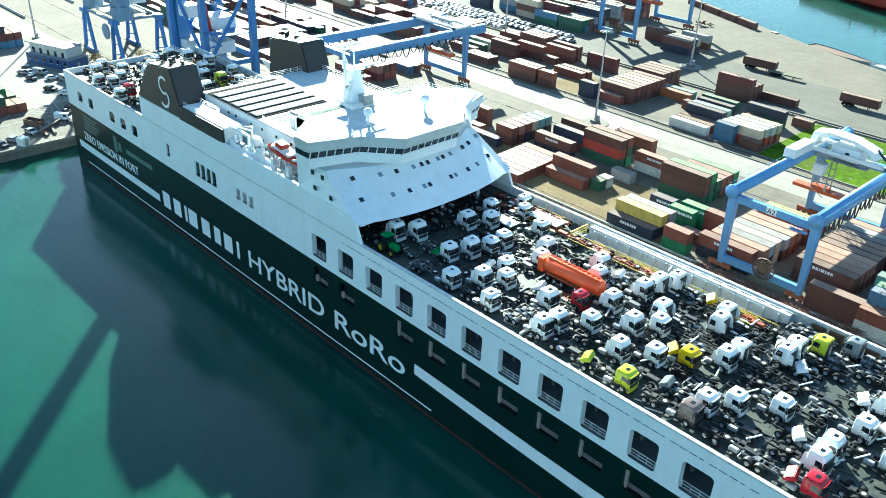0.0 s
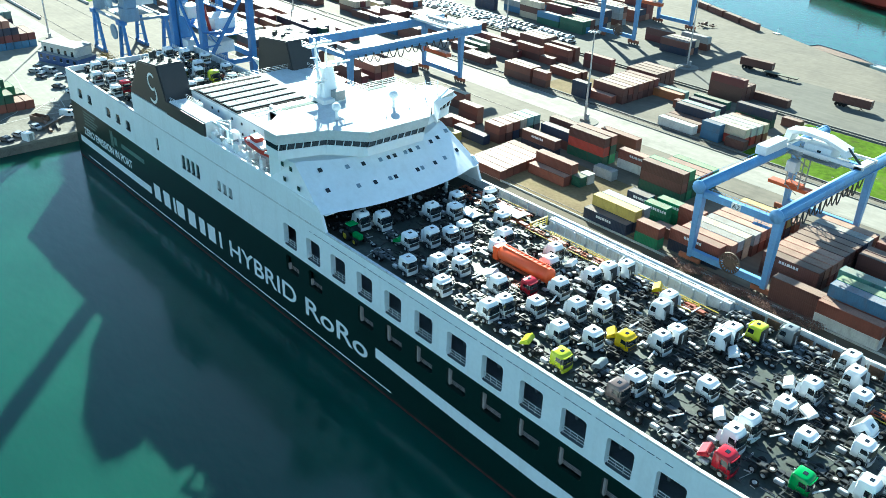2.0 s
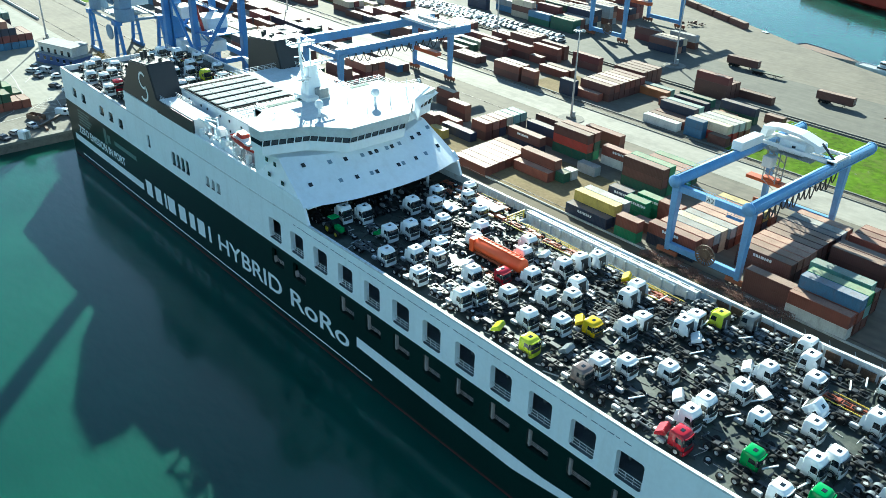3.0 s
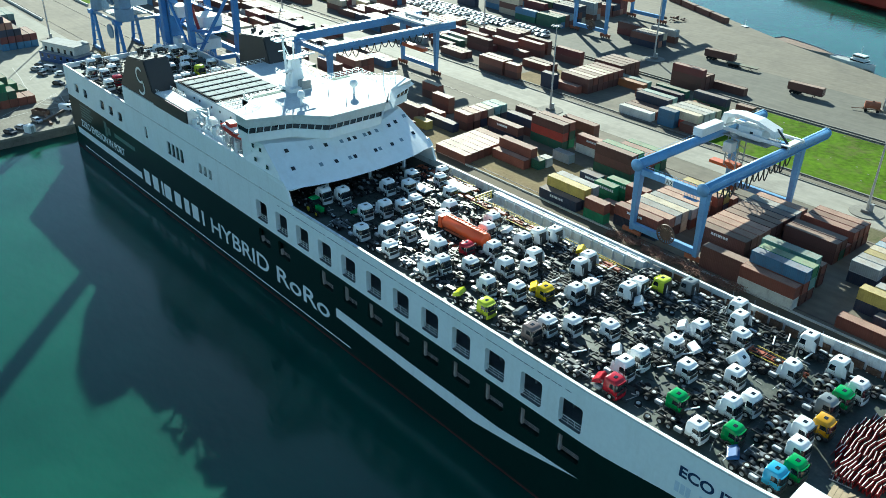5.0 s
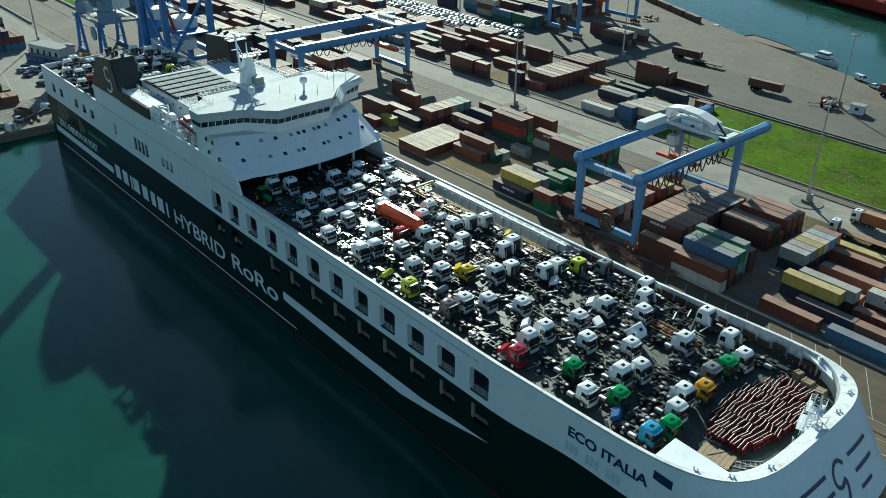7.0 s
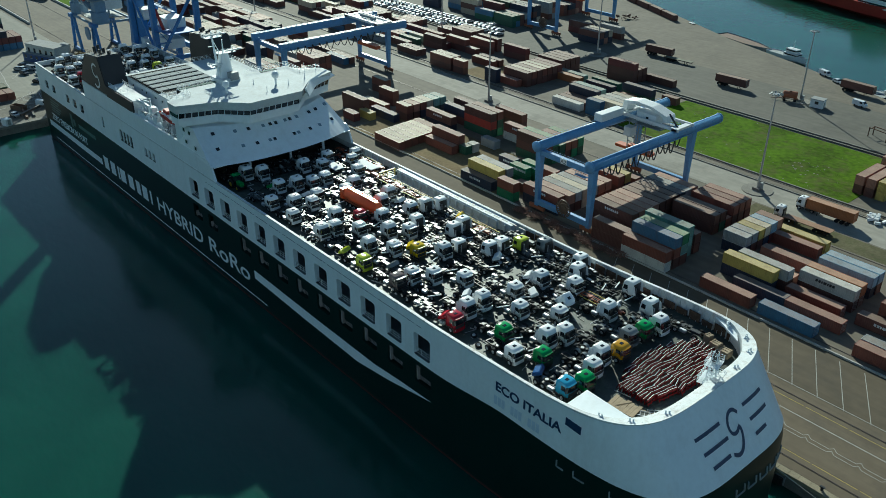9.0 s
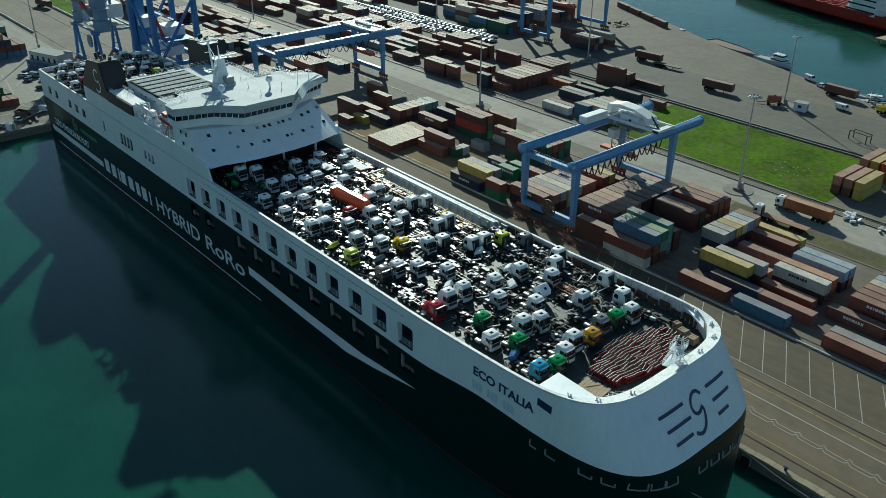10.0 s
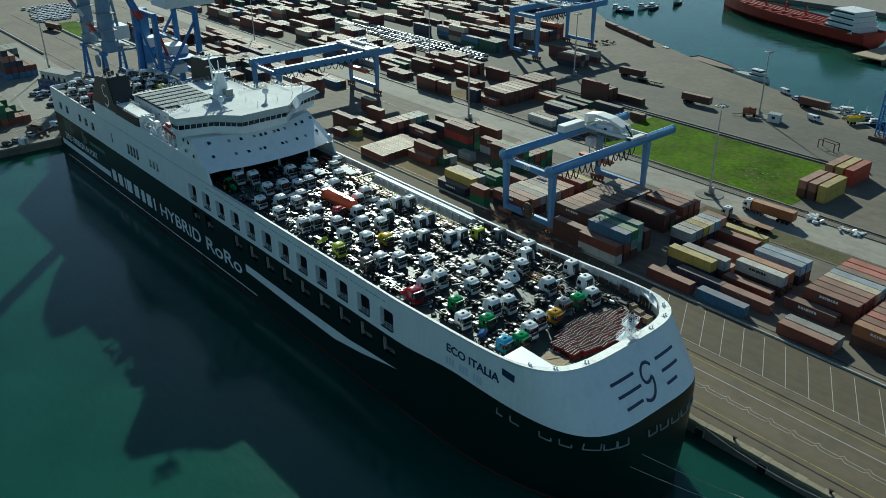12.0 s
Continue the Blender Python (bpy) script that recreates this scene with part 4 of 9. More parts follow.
# funnels
def funnel(s):
    y0, y1 = sorted((YC + s * HB + s * -0.02, YC + s * (HB - 6.2)))
    prof = [(-196.2, 29.0), (-189.6, 37.6), (-180.0, 38.7), (-177.2, 31.9), (-176.6, 29.0)] if s < 0 else [(-191.4, 29.0), (-190.2, 38.2), (-177.8, 39.6), (-175.2, 32.4), (-174.8, 29.0)]
    part("funnel", soften(prism(bmesh.new(), prof, 1, y0, y1), 0.25, 2), BLACK_PAINT, ship, "black funnel casing")
    part("funnel_skirt", prism(bmesh.new(), [(-177.4, 28.9), (-177.2, 31.9), (-170.0, 30.3), (-161.2, 28.9)], 1, *sorted((YC + s * (HB + 0.02), YC + s * (HB - 0.35)))), BLACK_PAINT, ship)
    for k in range(5):
        x = -188.6 + 1.9 * k
        bm = tube(bmesh.new(), (x, YC + s * (HB - 3.0) + 0.8 * (-1) ** k, 37.4), (x - 0.3, YC + s * (HB - 3.0) + 0.8 * (-1) ** k, 39.4 + 0.3 * (k % 2)), 0.42, n=12)
        part("exhaust_pipe", bm, BLACK_PAINT, ship, smooth=False)
    bm = rail_line(bmesh.new(), [(-189, y0 + 0.4, 37.9), (-180.4, y0 + 0.4, 38.8), (-180.4, y1 - 0.4, 38.8)], 1.0, 1.8)
    part("funnel_rail", bm, BLACK_PAINT, ship)
    # pale emblem: a ring and a stem, flat on the outer face
    yy = YC + s * (HB + 0.03)
    for r0, r1, a0, a1, cx, cz in ((1.4, 1.95, 45, 322, -183.2, 34.5), (1.5, 2.1, 222, 415, -183.3, 31.8)):
        bm = bmesh.new()
        prev = None
        for k in range(19):
            t = radians(a0 + (a1 - a0) * k / 18)
            cur = [bm.verts.new((cx + r * math.cos(t) * 1.05, yy, cz + r * math.sin(t))) for r in (r0, r1)]
            if prev:
                bm.faces.new((prev[0], prev[1], cur[1], cur[0]))
            prev = cur
        part("funnel_emblem", bm, SHIP_WHITE, ship)


funnel(-1)
funnel(1)
part("engine_casing", boxes((-176.4, -160.6, SB + 0.4, SB + 4.2, 28.2, 31.9)), DECK_WHITE, ship)
part("casing_side", boxes((-176.6, -160.6, SB + 0.02, SB + 0.4, 28.9, 31.7)), BLACK_PAINT, ship)
bm = rail_line(bmesh.new(), [(-176.0, SB + 0.5, 31.9), (-168.4, SB + 0.5, 31.9), (-168.4, SB + 4.1, 31.9), (-176.0, SB + 4.1, 31.9)], 1.0, 1.6)
part("casing_rail", bm, SHIP_WHITE, ship)

# mast: a tapered trunk, a slender signal pole beside it, platforms, radar scanners and stays
bm = bmesh.new()
lo = [bm.verts.new(p) for p in ((-142.0, -3.2, 38.3), (-138.6, -3.2, 38.3), (-138.6, 0.6, 38.3), (-142.0, 0.6, 38.3))]
hi = [bm.verts.new(p) for p in ((-141.6, -1.7, 45.4), (-140.2, -1.7, 45.4), (-140.2, 0.1, 45.4), (-141.6, 0.1, 45.4))]
bm.faces.new(hi)
for k in range(4):
    bm.faces.new((lo[k], lo[(k + 1) % 4], hi[(k + 1) % 4], hi[k]))
part("mast", soften(bm, 0.12), SHIP_WHITE, ship, "white tapered signal mast")
part("mast_foot", soften(boxes((-142.6, -137.6, -3.9, 1.2, 38.9, 40.0)), 0.08), DECK_WHITE, ship)
part("mast_locker", soften(boxes((-139.0, -137.4, -1.4, 0.8, 39.5, 41.3)), 0.08), DECK_GREY, ship)
part("signal_pole", tube(bmesh.new(), (-140.4, -2.7, 39.4), (-141.0, -3.2, 50.6), 0.34, 0.2, 10), SHIP_WHITE, ship)
part("pole_stay", tube(bmesh.new(), (-141.4, 0.4, 41.0), (-141.0, -3.0, 48.6), 0.1, 0.1, 6), SHIP_WHITE, ship)
part("mast_top_pole", tube(bmesh.new(), (-140.9, -0.8, 45.4), (-140.9, -0.8, 48.4), 0.22, 0.1, 8), SHIP_WHITE, ship)
for z, a, b in ((49.4, -5.2, -1.2), (45.4, -2.6, 1.9), (42.6, -4.6, -2.4)):
    part("mast_platform", boxes((-142.0, -139.6, a, b, z, z + 0.14)), SHIP_WHITE, ship)
    part("mast_rail", rail_line(bmesh.new(), [(-142.0, a, z + 0.14), (-139.6, a, z + 0.14), (-139.6, b, z + 0.14), (-142.0, b, z + 0.14)], 0.9, 1.2, 0.035), SHIP_WHITE, ship)
for p, q, w in (((-139.4, -6.4, 50.2), (-139.4, -0.6, 50.2), 0.26), ((-138.6, -1.4, 46.3), (-138.6, 2.8, 46.3), 0.32), ((-138.9, -4.9, 43.4), (-138.9, -2.2, 43.4), 0.26)):
    part("radar_scanner", beam(bmesh.new(), p, q, w, 0.3), CRANE_WHITE, ship)
    part("scanner_pedestal", tube(bmesh.new(), ((p[0] + q[0]) / 2 - 0.9, (p[1] + q[1]) / 2, p[2] - 0.7), ((p[0] + q[0]) / 2, (p[1] + q[1]) / 2, p[2]), 0.2, n=8), DECK_GREY, ship)
for y, z in ((-4.4, 47.2), (1.6, 43.6)):
    part("mast_yard", beam(bmesh.new(), (-140.8, -2.8 if y < 0 else -0.6, z), (-140.8, y, z + 0.1), 0.16), SHIP_WHITE, ship)
bm = bmesh.new()
for k in range(12):
    beam(bm, (-138.5 - 0.12 * k, 0.15 - 0.04 * k, 39.6 + 0.48 * k), (-138.5 - 0.12 * k, 0.6 - 0.04 * k, 39.6 + 0.48 * k), 0.06)
part("mast_ladder", bm, SHIP_WHITE, ship)
# low vent housings and grating frames on the roof behind the mast
for x, y, a, b, h in ((-147.5, -6.0, 4.0, 1.4, 1.0), (-146.5, 3.0, 2.4, 2.0, 1.6), (-150.5, -8.5, 1.6, 1.2, 1.9), (-145.0, 8.4, 3.0, 1.8, 1.2)):
    part("vent_housing", soften(boxes((x, x + a, y, y + b, 33.4, 33.4 + h)), 0.08), DECK_WHITE, ship)
part("roof_duct", soften(boxes((-156.0, -141.4, -4.9, -4.1, 33.6, 34.2)), 0.1), DECK_GREY, ship)


def dome(x, y, z, r, leg):
    bm = bmesh.new()
    bmesh.ops.create_uvsphere(bm, u_segments=16, v_segments=10, radius=r, matrix=pose(x, y, z + leg + r * 0.8))
    tube(bm, (x, y, z), (x, y, z + leg + 0.2), r * 0.3, n=8)
    part("satellite_dome", bm, SHIP_WHITE, ship, smooth=True)


dome(-130.0, -6.4, 39.2, 0.8, 1.7)
dome(-129.2, 5.7, 39.2, 0.85, 1.7)
for x, y, h in ((-130, 14.0, 3.4), (-127.5, 8.0, 1.6), (-132, -9, 1.4), (-133, 2, 1.2), (-126, 1.5, 1.3), (-130.5, 17.5, 2.6)):
    part("whip_aerial", tube(bmesh.new(), (x, y, 39.2), (x, y, 39.2 + h), 0.09, 0.05, 6), SHIP_WHITE, ship)
for path, post in (
    ([(-141, YC + 14.2, 39.2), (-134.5, YC + 14.2, 39.2), (-133.8, YC + 19.4, 39.2)], 1.7),
    ([(-141, YC - 14.2, 39.2), (-134.5, YC - 14.2, 39.2), (-133.8, YC - 19.4, 39.2)], 1.7),
    ([(-140.9, YC + 3, 39.2), (-140.9, YC + 14.2, 39.2)], 1.7),
    ([(-156, SB + 6.0, 33.4), (-141.4, SB + 6.0, 33.4)], 1.8),
    ([(-177.6, PT - 2.0, 33.4), (-141.4, PT - 2.0, 33.4)], 1.8),
    ([(-177.6, YC - 4, 33.4), (-177.6, PT - 2.0, 33.4)], 1.8),
):
    part("roof_rail", rail_line(bmesh.new(), path, 1.1, post), SHIP_WHITE, ship)

# boat deck gear: davit, rescue boat, rafts, ladder
bm = tube(bmesh.new(), (-154, SB + 1.6, 28.2), (-154, SB + 1.6, 32.2), 0.3, 0.25, 8)
beam(bm, (-154, SB + 1.6, 32.0), (-158, SB + 0.8, 32.8), 0.45, 0.5)
tube(bm, (-149.5, SB + 1.8, 28.2), (-149.5, SB + 1.8, 31.6), 0.35, 0.3, 8)
beam(bm, (-149.5, SB + 1.8, 31.4), (-146.5, SB + 1.0, 32.6), 0.4, 0.45)
part("davit", bm, SHIP_WHITE, ship)
for k, x in enumerate((-158.2, -156.4, -151.2, -147.5, -145.8)):
    part("life_raft", tube(bmesh.new(), (x, SB + 1.2, 28.9), (x + 1.4, SB + 1.2, 28.9), 0.55, n=12), DECK_WHITE, ship)


def boat_hull(bm, length, wide, high, n=10):
    rows = []
    for k in range(n + 1):
        u = k / n
        w = wide / 2 * (1 - max(0, (u - 0.45) / 0.55) ** 2.2) * min(1, 0.82 + u)
        x = length * (u - 0.5)
        rise = 0.5 * high * max(0, u - 0.5) ** 2
        rows.append([bm.verts.new(p) for p in ((x, -w, high + rise), (x, -w * 0.85, high * 0.4), (x, 0, rise), (x, w * 0.85, high * 0.4), (x, w, high + rise))])
    for a, b in zip(rows, rows[1:]):
        for k in range(4):
            bm.faces.new((a[k], a[k + 1], b[k + 1], b[k]))
    bm.faces.new(rows[0])
    return bm


rescue = thing("rescue_boat", "red rescue boat with a white canopy beside the bridge", "boat", at=pose(-142.2, SB + 2.0, 31.2, 0, 6, 0))
part("boat_hull", boat_hull(bmesh.new(), 8.4, 2.9, 1.5), RESCUE_RED, rescue)
part("boat_canopy", soften(boxes((-3.4, 2.2, -1.2, 1.2, 1.4, 1.9)), 0.2, 2), CRANE_WHITE, rescue)
bm = boxes((-2.6, -0.4, -0.9, 0.9, 1.5, 2.7))
part("boat_console", soften(bm, 0.15, 2), RESCUE_RED, rescue)
bm = bmesh.new()
for k in range(9):
    beam(bm, (-134.6 + 0.25 * k, SB + 0.2, 26.0 + 0.9 * k), (-134.6 + 0.25 * k, SB + 1.2, 26.0 + 0.9 * k), 0.1)
rail_line(bm, [(-145, SB + 0.3, 29.0), (-133.4, SB + 0.3, 29.0)], 1.1, 1.4)
for k in range(4):
    beam(bm, (-136.5 + k, SB + 0.5, 28.2), (-136.2 + k, SB + 0.5, 33.4), 0.18)
part("boat_deck_ladder", bm, SHIP_WHITE, ship)
# white corner plates on the forecastle
for s in (-1, 1):
    p = [(-18.6, -16.2), (-18.8, -11.4), (-10.0, -11.6), (-12.6, -14.2)] if s < 0 else [(-17.8, 18.6), (-11.7, 15.2), (-13.6, 18.0)]
    bm = bmesh.new()
    lo = [bm.verts.new((x, y, 25.2)) for x, y in p]
    hi = [bm.verts.new((x, y, 25.5)) for x, y in p]
    bm.faces.new(hi)
    bm.faces.new(lo)
    for k in range(len(p)):
        bm.faces.new((lo[k], lo[(k + 1) % len(p)], hi[(k + 1) % len(p)], hi[k]))
    bmesh.ops.recalc_face_normals(bm, faces=bm.faces)
    part("forecastle_platform", bm, SHIP_WHITE, ship)

# dark dashed line under the rail, and small drain ports
bm = bmesh.new()
for k in range(58):
    x = -124.0 + 1.3 * k
    box(bm, x, x + (1.05 if k % 4 else 0.6), SB - 0.02, SB - 0.002, 22.86, 22.97)
tagged(part("deck_line", bm, SHIP_BLUE, ship), kind="stuff")
# crowded boat deck: lockers, winches, ventilators and pipes
rng = random.Random(31)
for k in range(52):
    x, y = rng.uniform(-159.8, -134.5), SB + rng.uniform(0.9, 2.9)
    if k % 4 == 0:
        part("deck_locker", soften(boxes((x, x + rng.uniform(0.8, 2.2), y - 0.4, y + 0.4, 28.2, 28.2 + rng.uniform(0.9, 2.6))), 0.06), rng.choice((DECK_WHITE, SHIP_WHITE, DECK_GREY)), ship)
    elif k % 4 == 1:
        h = rng.uniform(0.9, 2.6)
        bm = tube(bmesh.new(), (x, y, 28.2), (x, y, 28.2 + h), 0.16, n=8)
        tube(bm, (x, y, 28.1 + h), (x, y, 28.5 + h), 0.34, 0.2, 10)
        part("ventilator", bm, SHIP_WHITE, ship)
    elif k % 4 == 2:
        bm = tube(bmesh.new(), (x - 0.5, y, 28.9), (x + 0.5, y, 28.9), 0.45, n=12)
        box(bm, x - 0.7, x + 0.7, y - 0.4, y + 0.4, 28.2, 28.5)
        part("winch_drum", bm, rng.choice((BLACK_PAINT, DECK_GREY, STEEL)), ship)
    else:
        part("pipe_run", beam(bmesh.new(), (x, y, 28.2), (x + rng.uniform(-1.5, 1.5), y, 28.2 + rng.uniform(1.8, 3.6)), 0.16), rng.choice((SHIP_WHITE, DECK_GREY)), ship)
for x in (-158.4, -150.6, -146.4, -138.0):
    bm = beam(bmesh.new(), (x, SB + 2.6, 28.2), (x, SB + 2.2, 32.2), 0.4, 0.4)
    beam(bm, (x, SB + 2.3, 32.0), (x, SB + 0.4, 32.9), 0.36, 0.4)
    part("davit_arm", bm, SHIP_WHITE, ship)
# portholes along the house
for x, zs in ((-174.0, (31.6,)), (-168.5, (31.6,)), (-165.8, (31.6, 29.4)), (-160.2, (31.6,)), (-156.4, (31.6, 29.4)), (-151.6, (31.6,)), (-146.8, (31.6,))):
    for z in zs:
        part("porthole", tube(bmesh.new(), (x, SB + 6.02, z), (x, SB + 6.15, z), 0.3, n=10), GLASS_DARK, ship)

# white tarpaulin mounds and the provisions crane on the boat deck
for x, L, h in ((-156.4, 5.0, 2.0), (-147.4, 5.6, 1.9), (-151.4, 2.4, 1.4)):
    bm = bmesh.new()
    bmesh.ops.create_icosphere(bm, subdivisions=3, radius=1.0)
    for v in bm.verts:
        n = 1 + 0.16 * noise.noise(v.co * 2.1 + Vector((x, 0, 0)))
        v.co = Vector((x + v.co.x * L / 2 * n, SB + 1.5 + v.co.y * 1.05 * n, 28.0 + max(0.0, v.co.z * n) * h))
    part("tarpaulin_cover", bm, DECK_WHITE, ship, smooth=True)
bm = tube(bmesh.new(), (-152.8, SB + 1.6, 28.2), (-152.6, SB + 1.6, 34.4), 0.26, 0.2, 12)
beam(bm, (-152.6, SB + 1.6, 33.4), (-159.0, SB + 1.3, 32.6), 0.3, 0.36)
beam(bm, (-152.6, SB + 1.6, 34.2), (-158.6, SB + 1.3, 32.9), 0.12, 0.12)
box(bm, -152.4, -150.6, SB + 1.0, SB + 2.3, 31.2, 32.6)
part("provisions_crane", bm, SHIP_WHITE, ship)
# ---- trucks on the weather deck ----
def wheel(parent, x, y, r=0.52, w=0.34, out=1, hub=RIM, plain=False):
    """A tyre with shoulders and a dished rim; out: the side that its face looks to."""
    n, bm = 16, bmesh.new()
    prof = [(r * 0.56, -w / 2), (r * 0.9, -w / 2), (r, -w * 0.34), (r, w * 0.34), (r * 0.9, w / 2), (r * 0.56, w / 2)]
    rings = [[bm.verts.new((x + a * math.cos(2 * math.pi * k / n), y + b, r + a * math.sin(2 * math.pi * k / n))) for k in range(n)] for a, b in prof]
    for p, q in zip(rings, rings[1:]):
        for k in range(n):
            bm.faces.new((p[k], p[(k + 1) % n], q[(k + 1) % n], q[k]))
    if not plain:
        tyre = part("tyre", bm, RUBBER, parent, smooth=True)
        bm = bmesh.new()
    prof = [(r * 0.57, out * w * 0.5), (r * 0.5, out * w * 0.36), (r * 0.26, out * w * 0.2), (r * 0.2, out * w * 0.52), (0.01, out * w * 0.54)]
    rings = [[bm.verts.new((x + a * math.cos(2 * math.pi * k / 12), y + b, r + a * math.sin(2 * math.pi * k / 12))) for k in range(12)] for a, b in prof]
    for p, q in zip(rings, rings[1:]):
        for k in range(12):
            bm.faces.new((p[k], p[(k + 1) % 12], q[(k + 1) % 12], q[k])).material_index = int(plain)
    if plain:
        part("wheel", bm, [RUBBER, hub], parent)
    else:
        part("rim", bm, hub, tyre)


def cab_outline(z, top, back, w=1.17):
    """Plan of a cab at height z: a flat back, straight sides, a front with wide round corners, drawn in towards the roof."""
    zt = min(2.72, top - 0.5)
    levels = ((0.98, 1.2, 1.0, 0.0), (1.8, 1.19, 1.0, 0.0), (zt, 1.04, 0.955, 0.02), (top - 0.22, 0.76 if top > 3.3 else 0.86, 0.92, 0.03), (top - 0.06, 0.62, 0.88, 0.08), (top, 0.48, 0.8, 0.18))
    for p, q in zip(levels, levels[1:]):
        if z <= q[0] or q is levels[-1]:
            u = max(0.0, min(1.0, (z - p[0]) / (q[0] - p[0])))
            break
    front, half, inset = (p[k] + (q[k] - p[k]) * u for k in (1, 2, 3))
    half *= w
    r, back = 0.36, back + inset
    right = [(back, -half + 0.1), (back + 0.1, -half), (front - 1.4, -half), (front - 1.05, -half)]
    arc = [(front - r + r * math.cos(t), -half + r - r * math.sin(t)) for t in (radians(90 - 22.5 * k) for k in range(5))]
    bow = [(front + 0.05, -half * 0.3), (front + 0.05, half * 0.3)]
    side = right + arc
    return side + bow + [(x, -y) for x, y in reversed(side)]


def plate(rows, depth):
    """A thin solid over rows of points; depth is how far its rim turns back into the cab."""
    bm = bmesh.new()
    mid = Vector((0.0, 0.0, 0.0))
    for row in rows:
        for v in row:
            mid += Vector(v) / (len(rows) * len(row))
    core = Vector((-0.2, 0.0, mid.z))
    outer = [[bm.verts.new(v) for v in row] for row in rows]
    inner = [[bm.verts.new(Vector(v) + (core - Vector(v)).normalized() * depth) for v in row] for row in rows]
    n, m = len(rows), len(rows[0])
    for grid, flip in ((outer, 1), (inner, -1)):
        for i in range(n - 1):
            for j in range(m - 1):
                bm.faces.new((grid[i][j], grid[i][j + 1], grid[i + 1][j + 1], grid[i + 1][j])[::flip])
    rim = [(0, j) for j in range(m)] + [(i, m - 1) for i in range(1, n)] + [(n - 1, j) for j in range(m - 2, -1, -1)] + [(i, 0) for i in range(n - 2, 0, -1)]
    for p, q in zip(rim, rim[1:] + rim[:1]):
        bm.faces.new((outer[q[0]][q[1]], outer[p[0]][p[1]], inner[p[0]][p[1]], inner[q[0]][q[1]]))
    bmesh.ops.recalc_face_normals(bm, faces=bm.faces)
    return bm


def cab_unit(parent, color, top, tilt=0.0, sleeper=True, x0=0.0):
    """A cab-over lorry cab, its windows, grille, bumper, hatch, mirrors and visor; tilt in degrees about the front hinge."""
    m = Matrix.Translation((x0 + 1.0, 0, 0.9)) @ Matrix.Rotation(radians(tilt), 4, "Y") @ Matrix.Translation((-1.0, 0, -0.9))
    back = -1.15 if sleeper else -0.75
    zt, zb = min(2.72, top - 0.5), 1.72
    bm, prev = bmesh.new(), None
    for z in (0.98, 1.8, zt, (zt + top - 0.22) / 2, top - 0.22, top - 0.13, top - 0.06, top):
        ring = [bm.verts.new((x, y, z)) for x, y in cab_outline(z, top, back)]
        if prev:
            for k in range(len(ring)):
                f = bm.faces.new((prev[k], prev[(k + 1) % len(ring)], ring[(k + 1) % len(ring)], ring[k]))
                f.material_index = 1 if k == len(ring) - 1 and z < top - 0.3 else 0
        else:
            bm.faces.new(ring[::-1]).material_index = 1
        prev = ring
    bm.faces.new(prev)
    body = set(bm.faces)
    for s in (-1, 1):
        y0, y1 = sorted((s * 1.0, s * 1.185))
        box(bm, 0.72, 1.06, y0, y1, 0.42, 1.0)
        box(bm, -1.1, -0.5, y0, y1, 0.6, 1.0)
        for j in range(6):
            t0, t1 = radians(8 + 164 * j / 6), radians(8 + 164 * (j + 1) / 6)
            beam(bm, (0.15 + 0.62 * math.cos(t0), s * 1.14, 0.55 + 0.62 * math.sin(t0)), (0.15 + 0.62 * math.cos(t1), s * 1.14, 0.55 + 0.62 * math.sin(t1)), 0.13, 0.1)
        for x in (-0.18, 0.86):
            beam(bm, (x, s * 1.172, 1.1), (x, s * 1.165, 1.84), 0.03)
        beam(bm, (-0.06, s * 1.172, 1.66), (0.12, s * 1.172, 1.66), 0.05)
    box(bm, 1.2, 1.235, -0.7, 0.7, 1.63, 1.69)
    for f in bm.faces:
        if f not in body:
            f.material_index = 1
    bm.transform(m)
    cab = part("cab", bm, [paint(color), CHASSIS], parent, smooth=True)

    def add(name, bm, material, label=""):
        bm.transform(m)
        part(name, bm, material, cab, label)

    def skin(z, picks, out=0.02):
        pts = cab_outline(z, top, back)
        return [(pts[k][0] + out, pts[k][1] * (1 + out / 1.3), z) for k in picks]
    nose = range(5, 14)
    add("windscreen", plate([skin(z, nose) for z in (zb, 2.2, zt + 0.04)], 0.08), GLASS_DARK)
    for s in (-1, 1):
        def flank(z, xs):
            half = abs(cab_outline(z, top, back)[2][1]) + 0.015
            return [(x, s * half, z) for x in xs]
        add("side_window", plate([flank(1.86, (-0.1, 0.4, 0.8)), flank(2.2, (-0.1, 0.4, 0.76)), flank(zt - 0.04, (-0.1, 0.3, 0.62))], 0.06), GLASS_DARK)
        bm = boxes((0.9, 1.02, *sorted((s * 1.27, s * 1.46)), 1.9, 2.6))
        beam(bm, (0.8, s * 1.1, 2.5), (0.94, s * 1.34, 2.5), 0.05)
        add("mirror", bm, CHASSIS)
        add("headlamp", boxes((1.05, 1.2, *sorted((s * 0.66, s * 1.02)), 0.72, 0.95)), STEEL)
    add("grille", plate([skin(z, range(7, 12), 0.03) for z in (1.06, 1.34, 1.6)], 0.08), CHASSIS)
    low = cab_outline(0.98, top, back)[4:15]
    add("bumper", plate([[(x + 0.05, y * 1.02, z) for x, y in low] for z in (0.4, 0.72, 0.97)], 0.3), CHASSIS if color in ("green", "blue", "brown", "yellow", "amber") else paint(color))
    add("roof_hatch", soften(boxes((-0.28, 0.22, -0.3, 0.3, top - 0.06, top + 0.05)), 0.03), GLASS_DARK)
